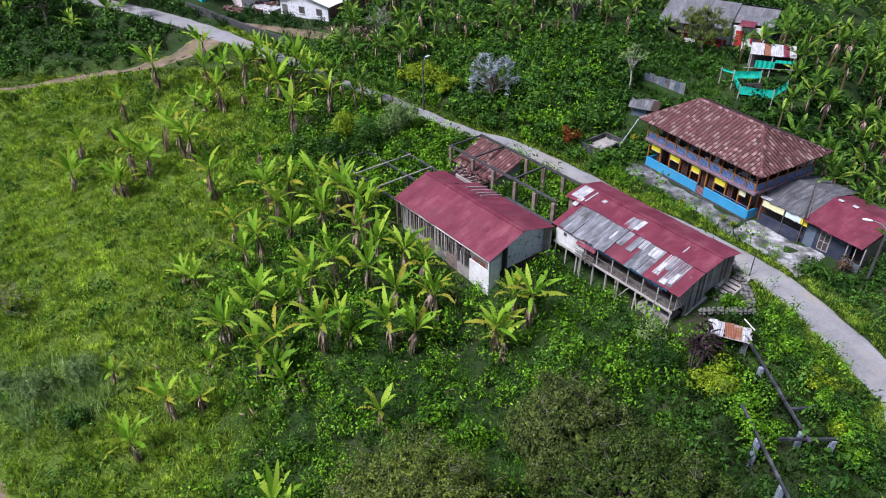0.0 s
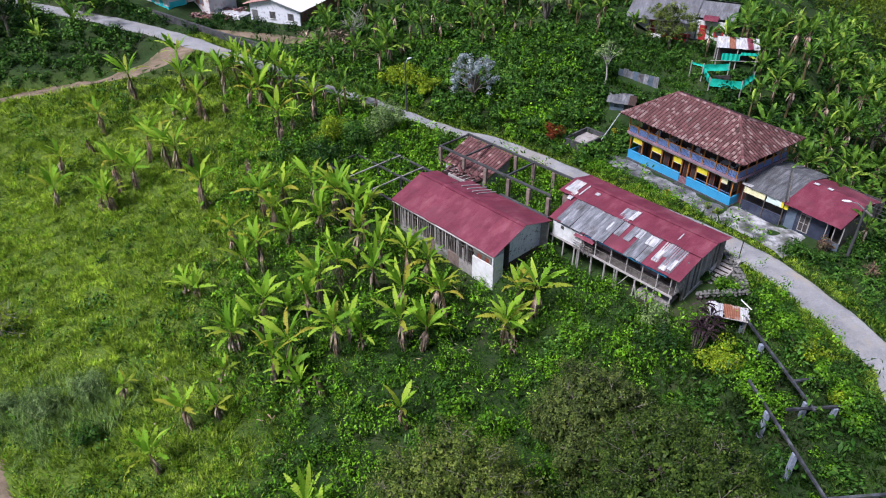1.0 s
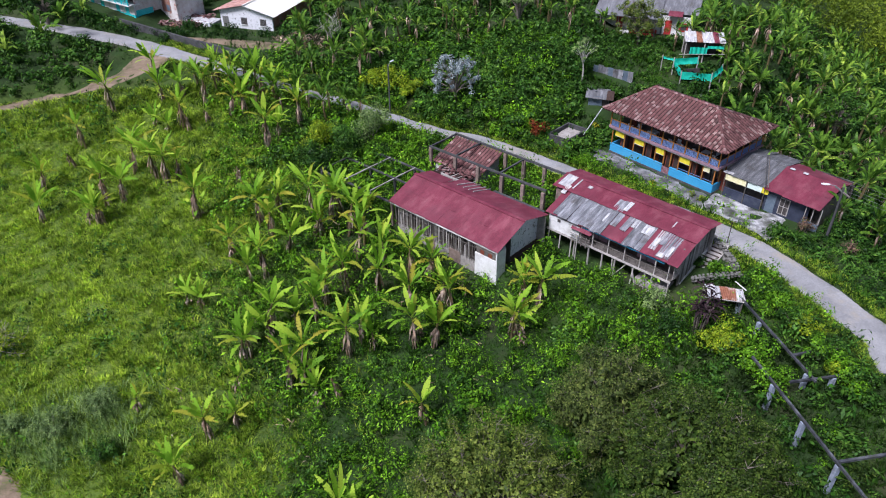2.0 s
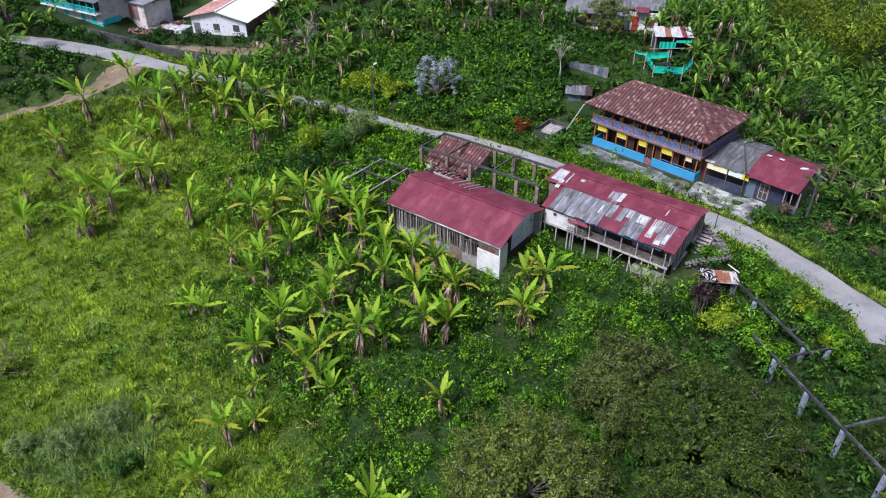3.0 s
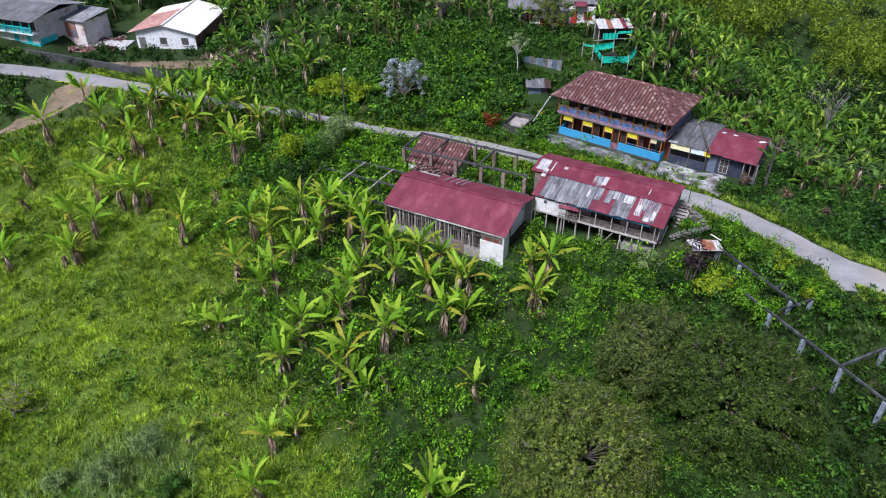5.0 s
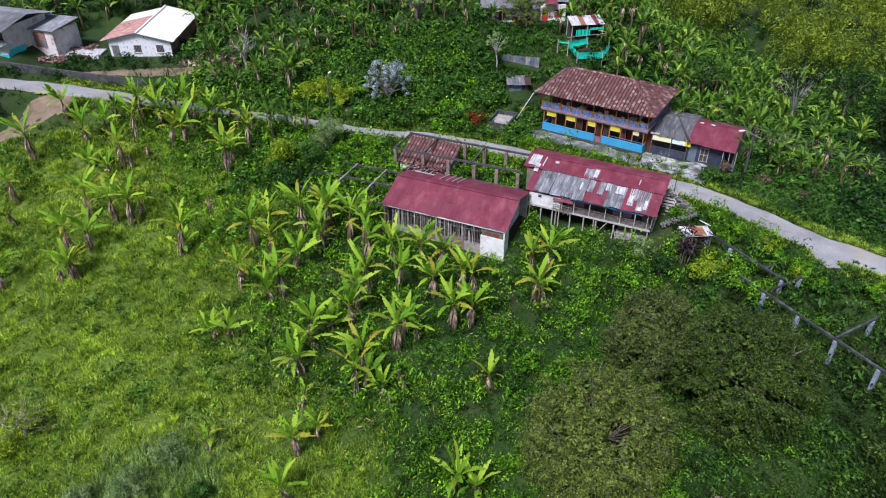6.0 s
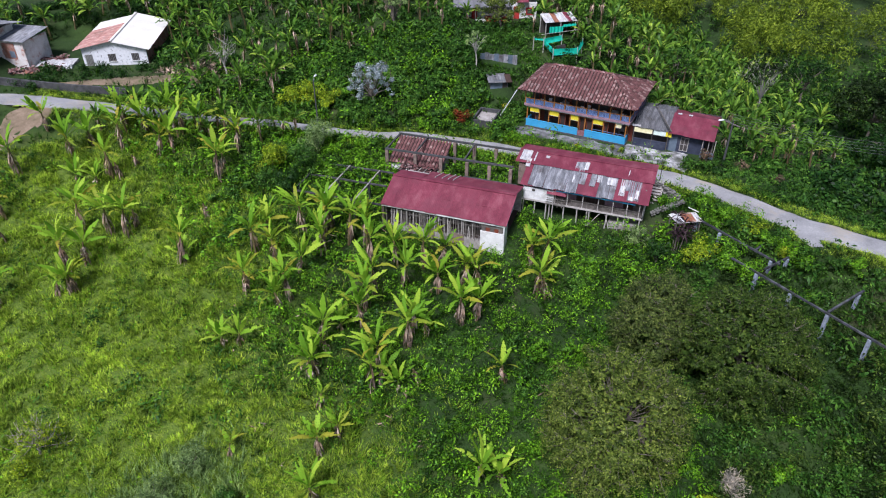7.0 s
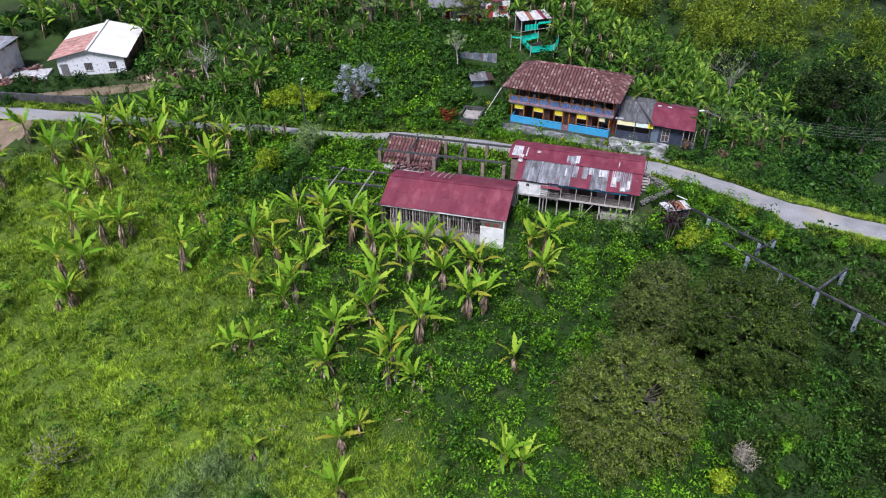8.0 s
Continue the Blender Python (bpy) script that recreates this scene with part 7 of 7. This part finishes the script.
thicket("bank_shrubs", 170, (-8, 66, 6, 80), lambda x, y: (above_road(x, y) < -2.0) * 0.8, WEED, "light green leafy shrubs on the near bank of the road", 59, (0.6, 1.4), 130, 0.24, 0.14)
# scrub whose dark colour paints in the shade of the hollow
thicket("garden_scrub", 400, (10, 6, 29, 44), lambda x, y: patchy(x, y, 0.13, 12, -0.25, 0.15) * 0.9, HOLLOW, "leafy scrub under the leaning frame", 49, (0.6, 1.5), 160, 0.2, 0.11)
thicket("slope_scrub", 620, (-16, 10, 24, 50), lambda x, y: patchy(x, y, 0.2, 14, -0.2, 0.15), BUSH, "low bushes on the slope below the sheds", 50, (0.7, 1.7), 170, 0.2, 0.12)
thicket("slope_scrub_light", 420, (-20, 10, 24, 60), lambda x, y: (1 - west(x, y)) * patchy(x, y, 0.3, 19, -0.1, 0.2), WEED, "leafy light green bushes on the slope below the sheds", 56, (0.5, 1.25), 130, 0.22, 0.14)
thicket("cottage_scrub", 520, (-44, 103, -8, 136), lambda x, y: 0.8 + 0 * x, BUSH_DARK, "bushes behind the upper houses", 51, (0.8, 1.7))
thicket("house_bushes", 480, (16, 70, 46, 95), lambda x, y: 0.75 + 0 * x, BUSH, "bushes on the rise behind the farmhouse", 53, (0.6, 1.5), 95, 0.28, 0.17)
thicket("meadow_bushes", 420, (-66, 56, -20, 92), lambda x, y: patchy(x, y, 0.12, 16, 0.0, 0.3) * 0.25 + 0.7 * smooth((-44 - x + 0.5 * (y - 76)) / 6) * patchy(x, y, 0.2, 17, -0.15, 0.2), BUSH, "small bushes in the upper meadow", 52, (0.5, 1.1), 120, 0.24, 0.14)

thicket("far_valley_thicket", 760, (84, 56, 200, 160), lambda x, y: (x + y < 250) * 0.95, BUSH, "far bushes below the bamboo", 58, (2.0, 4.2), 70, 0.2, 0.12)
# dark leaves put between the bananas to paint the shade there
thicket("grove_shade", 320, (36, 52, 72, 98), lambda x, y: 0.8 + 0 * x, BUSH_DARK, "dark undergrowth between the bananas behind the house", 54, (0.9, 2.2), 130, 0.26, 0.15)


# ---------------------------------------------------------------- single shrubs and trees
def shrub(x, y, size, mat, label, seed, leaves=700, length=0.2, width=0.12, flat=1.0, name="shrub", cat="shrub", up=0.75, flowers=0):
    rng = np.random.default_rng(seed)
    h = thing(name, pose(x, y, gz(x, y)), label, cat)
    lumps = 14
    a, r = rng.uniform(0, math.tau, lumps), rng.uniform(0, 0.7, lumps) * size
    c = np.stack([np.cos(a) * r, np.sin(a) * r, rng.uniform(0.35, 1.25, lumps) * size * flat, rng.uniform(0.6, 1.2, lumps)], 1)
    V, F = kites(rng, leaves, c, np.array([0.42, 0.42, 0.34]) * size, length, width, 0.75, up)
    link_mesh("foliage", array_mesh("foliage", V, F), mat, h)
    bm = bmesh.new()
    for k in range(6):
        tube(bm, [(0, 0, -0.2), tuple(c[k, :3] * 0.5 + np.array([0, 0, 0.1])), tuple(c[k, :3])], [0.05, 0.035, 0.015], 5)
    part("woody_base", bm, BARK, h)
    if flowers:
        V, F = kites(rng, flowers, c, np.array([0.46, 0.46, 0.38]) * size, 0.16, 0.14, 0.9, 1.0)
        link_mesh("blossom", array_mesh("blossom", V, F), FLOWER, h)
    return h


def tree(x, y, high, radius, mat, label, seed, leaves=9000, length=0.2, width=0.11, lumps=70, crown=0.55, name="tree", bare=0.0, trunk_r=0.22, bark=None, squash=0.75, lump=0.14):
    """A trunk with forking limbs, and leaves in many clumps at the limb ends."""
    rng = np.random.default_rng(seed)
    g0 = gz(x, y)
    h = thing(name, pose(x, y, g0), label, "tree")
    bm = bmesh.new()
    fork = high * (1 - crown) * 0.8
    tube(bm, [(0, 0, -0.4), (0.1, -0.05, fork * 0.5), (0, 0.1, fork)], [trunk_r * 1.35, trunk_r, trunk_r * 0.85], 8)
    cz, ch = high - radius * squash, radius * squash
    cs = []
    for k in range(lumps):
        d = rng.normal(0, 1, 3)
        d /= np.linalg.norm(d)
        d[2] = abs(d[2]) * 1.45 - 0.5
        rr = rng.uniform(0.62, 1.0) if k % 4 else rng.uniform(0.2, 0.7)
        cs.append((d[0] * radius * rr, d[1] * radius * rr, cz + d[2] * ch * rr, rng.uniform(0.55, 1.25)))
    c = np.array(cs)
    for k in range(min(lumps, 26)):
        e = c[k, :3]
        mid = np.array([e[0] * 0.35, e[1] * 0.35, fork + (e[2] - fork) * 0.55])
        tube(bm, [(0, 0.1, fork * 0.9), tuple(mid), tuple(e)], [trunk_r * 0.5, trunk_r * 0.28, 0.025], 5)
        if bare:
            for q in range(4):
                s = e + rng.normal(0, 0.5, 3)
                tube(bm, [tuple(e * 0.9 + np.array([0, 0, fork * 0.1])), tuple((e + s) / 2), tuple(s + np.array([0, 0, 0.4]))], [0.03, 0.022, 0.01], 4)
    part("trunk", bm, bark or BARK, h)
    if leaves:
        V, F = kites(rng, leaves, c, np.array([lump, lump, lump * 0.72]) * radius, length, width, 0.8, 0.9)
        link_mesh("crown", array_mesh("crown", V, F), mat, h)
    return h


def spreading_tree(x, y, high, radius, mat, label, seed, leaves, twig, length=0.18, width=0.1, low=0.25, trunk_r=0.22, ends=150):
    """A broad tree: limbs fork twice out to a domed, uneven crown, with small sprays of leaves along the outer twigs."""
    rng = np.random.default_rng(seed)
    h = thing("tree", pose(x, y, gz(x, y)), label, "tree")
    bm = bmesh.new()
    fork = high * 0.26
    tube(bm, [(0, 0, -0.5), (0.12, -0.08, fork * 0.5), (0, 0.1, fork)], [trunk_r * 1.4, trunk_r, trunk_r * 0.9], 8)
    mid, tall = high * (0.22 + 0.3 * low), high * (0.78 - 0.3 * low)
    limbs = []
    for k in range(11):
        a = k * 2.39996 + rng.uniform(-0.3, 0.3)
        e = rng.uniform(0.25, 1.25)
        p = np.array([math.cos(a) * math.cos(e) * radius * 0.4, math.sin(a) * math.cos(e) * radius * 0.4, fork + (mid - fork) * 0.5 + math.sin(e) * tall * 0.35])
        limbs.append(p)
        tube(bm, [(0, 0.1, fork * 0.92), tuple(p * np.array([0.45, 0.45, 0]) + np.array([0, 0, fork + (p[2] - fork) * 0.6])), tuple(p)], [trunk_r * 0.55, trunk_r * 0.35, trunk_r * 0.2], 6)
    limbs = np.array(limbs)
    sprays = []
    for k in range(ends):
        a, e = rng.uniform(0, math.tau), math.asin(rng.uniform(-0.3, 1.0))
        d = np.array([math.cos(a) * math.cos(e), math.sin(a) * math.cos(e), math.sin(e)])
        rr = (0.95 + 0.16 * noise.noise((d[0] * 1.7, d[1] * 1.7, d[2] * 1.7 + seed))) * (rng.uniform(0.85, 1.02) if k % 4 else rng.uniform(0.6, 0.85))
        bulge = 1.0 + 0.16 * math.sin(2 * max(e, 0.0))
        p = np.array([d[0] * radius * rr * bulge, d[1] * radius * rr * bulge, max(0.5, mid + d[2] * (tall if d[2] > 0 else mid * 2.6) * rr)])
        root = limbs[np.argmin(np.linalg.norm(limbs - p, axis=1))]
        bend = (root + p) / 2 + rng.normal(0, 0.25, 3)
        tube(bm, [tuple(root), tuple(bend), tuple(p)], [0.035, 0.022, 0.01], 4)
        for q in range(twig):
            f = rng.uniform(0.75, 1.0)
            s0 = bend + (p - bend) * f
            s1 = s0 + rng.normal(0, 0.42, 3) * np.array([1, 1, 0.6]) + d * 0.3
            tube(bm, [tuple(s0), tuple(s1)], [0.02, 0.006], 3)
            sprays.append((*s1, rng.uniform(0.5, 1.25)))
    part("trunk", bm, BARK, h)
    sprays = np.array(sprays)
    core = np.array([0, 0, mid * 0.6])
    inner = sprays[::2].copy()
    inner[:, :3] = core + (inner[:, :3] - core) * 0.82
    V, F = merge([kites(rng, leaves, sprays, np.array([0.52, 0.52, 0.4]), length, width, 0.6, 0.3, core), kites(rng, leaves // 5, inner, np.array([0.6, 0.6, 0.5]), length * 2.3, width * 2.6, 0.4, 0.2, core)])
    link_mesh("crown", array_mesh("crown", V, F), mat, h)
    return h


spreading_tree(11.9, 25.2, 9.4, 5.5, TREE_OLIVE, "broad dark olive-green tree with a dense rounded crown", 61, 58000, 4, low=0.05, ends=270)
spreading_tree(-1.7, 26.5, 11.0, 5.7, TREE_OPEN, "olive-green tree with an open twiggy crown", 62, 42000, 4, low=0.2, ends=250)
spreading_tree(8.2, 32.0, 9.2, 3.7, TREE_MID, "smaller olive-green tree between the two broad ones", 63, 25000, 4, low=0.3, trunk_r=0.17, ends=130)
tree(6.0, 81.8, 6.6, 3.2, TREE_SILVER, "pale silver-leaved tree above the road", 64, 3400, 0.3, 0.1, 60, 0.8, squash=1.0, lump=0.12, bare=1)
tree(33.6, 90.8, 6.6, 4.2, TREE_OPEN, "sparse olive tree with bare limbs in front of the house", 65, 9000, 0.2, 0.12, 90, 0.6, bare=1, lump=0.13)
tree(58.0, 58.6, 14.0, 4.2, HOLLOW, "tall grey tree with a thin crown on the valley side", 66, 5200, 0.22, 0.12, 60, 0.45, bare=1, bark=PALE_WOOD, trunk_r=0.13, squash=1.0)
tree(84.0, 54.0, 13.0, 7.5, HOLLOW, "large dark tree in the valley", 67, 15000, 0.42, 0.25, 110, squash=0.8, lump=0.15)
tree(70.0, 42.0, 10.0, 6.5, BUSH_DARK, "large dark spreading tree in the valley", 68, 5500, 0.4, 0.24, 80)
tree(52.0, 70.0, 7.5, 3.4, BUSH, "rounded grey-green tree behind the bananas", 69, 3500, 0.28, 0.16, 50)
tree(96.0, 74.0, 11.0, 6.0, BUSH_DARK, "dark tree at the bamboo's edge", 70, 4000, 0.4, 0.24, 70)
tree(22.4, 81.2, 6.0, 2.0, SAGE, "slender pale-stemmed tree beside the zinc fence", 71, 900, 0.22, 0.12, 18, 0.4, trunk_r=0.09, bark=PALE_WOOD)
tree(18.0, 97.0, 6.5, 2.6, SAGE, "grey-green bushy tree among the bananas", 72, 3000, 0.22, 0.12, 40, 0.7)
tree(-9.0, 96.6, 5.2, 1.8, SAGE, "half-bare pale tree near the path", 73, 250, 0.2, 0.12, 16, 0.6, bare=1, trunk_r=0.12, bark=PALE_WOOD)
tree(-58, 104, 7, 4.0, BUSH_DARK, "dark round tree beyond the earth track", 74, 5000, 0.3, 0.17, 60)
tree(-50, 112, 6, 3.6, BUSH_DARK, "dark round tree beyond the earth track", 75, 4200, 0.3, 0.17, 60)
shrub(-1.6, 84.9, 2.4, BUSH_LIME, "bright lime-yellow shrub beside the lamp", 81, 3600, 0.24, 0.16)
shrub(-4.2, 86.2, 2.1, BUSH_LIME, "bright lime-yellow shrub beside the lamp", 82, 2800, 0.24, 0.16)
shrub(0.6, 83.9, 1.9, BUSH_LIME, "bright lime-yellow shrub beside the lamp", 180, 2600, 0.24, 0.16)
shrub(14.4, 72.6, 1.5, CROTON, "rust-red leafy shrub beside the road", 83, 1500, 0.2, 0.1)
shrub(21.6, 72.6, 0.8, BUSH, "small shrub with yellow blossom", 84, 350, 0.2, 0.12, flowers=260)
for i, (x, y, s) in enumerate(((19.0, 68.2, 0.4), (23.6, 60.2, 0.4), (26.6, 57.0, 0.55), (27.2, 56.2, 0.5))):
    shrub(x, y, s, BUSH_LIME if i > 1 else BUSH, "potted yellow-green plant on the forecourt", 90 + i, 160, 0.16, 0.1, flowers=90 if i < 2 else 0)
shrub(34.4, 48.9, 1.0, PINKISH, "pinkish-brown leafy shrub by the pole", 95, 700, 0.2, 0.1)
shrub(36.6, 45.2, 1.0, PINKISH, "pinkish-brown leafy shrub by the pole", 96, 600, 0.2, 0.1)
shrub(38.6, 41.4, 0.9, PINKISH, "pinkish-brown leafy shrub in the verge", 97, 500, 0.2, 0.1)
shrub(19.6, 36.6, 2.0, BUSH_LIME, "large yellow-green shrub below the frame", 98, 2200, 0.22, 0.14)
shrub(21.4, 34.4, 2.1, WEED, "climbing green shrub over the beams", 99, 1500, 0.22, 0.14)
shrub(21.0, 32.2, 1.9, WEED, "climbing green shrub over the beams", 100, 1200, 0.22, 0.14)
shrub(16.6, 39.6, 1.6, BUSH_DARK, "dark shrub beside the stairs", 101, 1300, 0.26, 0.1, 1.2)
shrub(16.6, 42.6, 1.6, SAGE, "grey-green shrub beside the canopy", 102, 1100, 0.22, 0.12, 1.2)
shrub(3.5, 18.4, 1.5, GREY_TWIG, "dry grey leafless bush", 103, 1500, 0.42, 0.035, 1.2, up=0.2)
tree(-42.0, 52.6, 3.6, 2.6, BUSH_LIME, "half-bare twiggy tree with yellowing leaves in the meadow", 104, 1100, 0.2, 0.12, 34, 0.7, trunk_r=0.1, bark=GREY_TWIG, bare=1)
shrub(-43.4, 51.0, 1.5, BUSH_LIME, "yellow-green bush in the meadow", 105, 700, 0.2, 0.12)
shrub(0.4, 18.0, 1.7, BUSH_LIME, "bright green shrub at the slope's foot", 106, 2400, 0.24, 0.13)
shrub(7.2, 16.6, 1.1, WEED, "rounded green shrub in the hollow", 116, 1300, 0.2, 0.12)
shrub(4.6, 15.4, 0.8, WEED, "small green shrub in the hollow", 117, 800, 0.2, 0.12)
shrub(-30.5, 40.0, 1.4, BUSH, "dense dark green bush at the field's foot", 107, 1500, 0.2, 0.12)
shrub(-35.0, 43.0, 2.1, SAGE, "silvery feathery bush in the meadow", 108, 2200, 0.34, 0.06)
shrub(-31.5, 44.8, 1.9, SAGE, "silvery feathery bush in the meadow", 109, 1900, 0.34, 0.06)
shrub(-38.5, 44.0, 1.4, SAGE, "silvery feathery bush in the meadow", 110, 1500, 0.34, 0.06)
shrub(-8.4, 72.6, 2.9, BUSH, "big rounded shrub near the ruined frame", 111, 4200, 0.24, 0.14)
shrub(-11.4, 74.6, 2.6, BUSH_LIME, "yellow-green shrub near the ruined frame", 112, 2600, 0.22, 0.13)
shrub(-5.2, 75.4, 2.7, SAGE, "grey-green rounded shrub near the ruined frame", 113, 3800, 0.2, 0.12)
shrub(-10.9, 69.6, 2.2, BUSH_DARK, "dark rounded shrub at the frame's corner", 114, 2600, 0.24, 0.14)
shrub(-13.0, 72.0, 1.9, BUSH, "leafy shrub near the ruined frame", 115, 1900, 0.24, 0.14)
for i in range(19):
    f = i / 18
    x, y = 25.7 + 1.0 * f + 0.35 * math.sin(i * 2.1), 43.0 - 14.5 * f
    shrub(x, y, 1.3 + 0.35 * math.sin(i * 1.7), BUSH_LIME if i in (9, 14) else (WEED if i % 2 else BUSH), "leafy hedge shrub between garden and road", 120 + i, 1400, 0.2, 0.12, name="hedge_shrub")
for i in range(9):
    shrub(28.2 + 1.3 * i * 0.9, 27.6 - 1.5 * i, 1.1 + 0.3 * math.sin(i * 2.3), WEED if i % 2 else BUSH, "leafy hedge shrub along the lower road", 150 + i, 1000, 0.2, 0.12, name="hedge_shrub")


shrub(23.4, 45.6, 0.9, WEED, "leafy green bush between the stairs and the stone wall", 190, 900, 0.2, 0.12)
shrub(22.4, 46.8, 0.8, BUSH, "leafy green bush between the stairs and the stone wall", 191, 800, 0.2, 0.12)
weeds("dry_litter", 420, (-17, 94, -2, 103), lambda x, y: smooth(1.6 - np.abs(y - 99.6 + (x + 11) * 0.45) / 1.1), LEAF_DEAD, "heap of dry dead banana leaves beside the path", 16, 0.35, 0.5, 0.16, 195)
weeds("field_litter", 260, (-26, 26, 8, 62), lambda x, y: 0.3 + 0 * x, LEAF_DEAD, "fallen dead banana leaves among the weeds", 5, 0.5, 0.6, 0.14, 196, (0.5, 1.1))


def dark_palm(x, y):
    """A clump of near-black strap leaves."""
    rng = random.Random(17)
    h = thing("dark_strap_plant", pose(x, y, gz(x, y)), "clump of drooping blackish-purple strap leaves", "shrub")
    PURPLE = foliage("blackish_strap_leaf", [(0.02, 0.012, 0.015), (0.035, 0.02, 0.024), (0.07, 0.045, 0.05)], "object", 0.5, 0.5, 0.1, 0.3)
    for s in range(7):
        sx, sy, top = rng.uniform(-0.8, 0.8), rng.uniform(-0.8, 0.8), rng.uniform(2.0, 4.4)
        part("stem", tube(bmesh.new(), [(sx * 0.5, sy * 0.5, -0.3), (sx, sy, top)], [0.07, 0.05], 5), BARK, h)
        for k in range(14):
            bm = leaf_blade(rng, rng.uniform(0.9, 1.4), 0.16, radians(rng.uniform(10, 75)), radians(rng.uniform(60, 130)), 0.05, 5)
            bmesh.ops.transform(bm, matrix=pose(sx, sy, top, 0, 0, rng.uniform(0, 360)), verts=bm.verts)
            part("strap_leaf", bm, PURPLE, h)


dark_palm(18.9, 39.3)


def bamboo():
    """Feathery clumps far down the valley."""
    rng = np.random.default_rng(91)
    sets, forms = [], []
    for k in range(4):
        c = []
        for q in range(11):
            a, r = rng.uniform(0, math.tau), rng.uniform(0, 1) ** 0.6
            c.append((math.cos(a) * r * 3.4, math.sin(a) * r * 3.4, (9.2 - 4.2 * r * r) * rng.uniform(0.75, 1.05), rng.uniform(0.75, 1.3)))
        V, F = kites(rng, 680, np.array(c), np.array([1.55, 1.55, 2.0]), 0.85, 0.42, 1.6, 0.3)
        forms.append((V, F[:, [0, 1, 2]]))
    n = 640
    a, r = np.radians(rng.uniform(20, 82, n)), 130 + 190 * rng.uniform(0, 1, n) ** 1.7
    x, y = -39 + r * np.sin(a), 3 + r * np.cos(a)
    keep = x + y > 207
    x, y = x[keep], y[keep]
    z = ground(x, y) - 0.3
    for k in range(4):
        m = slice(k, None, 4)
        V, F = forms[k]
        sets.append(scatter(V, F, x[m], y[m], z[m], rng.uniform(0.9, 1.5, len(x[m])), rng, 0.08))
    stuff("bamboo_wood", *merge(sets), BAMBOO, "far yellow-green bamboo wood in the valley", "bamboo")


bamboo()
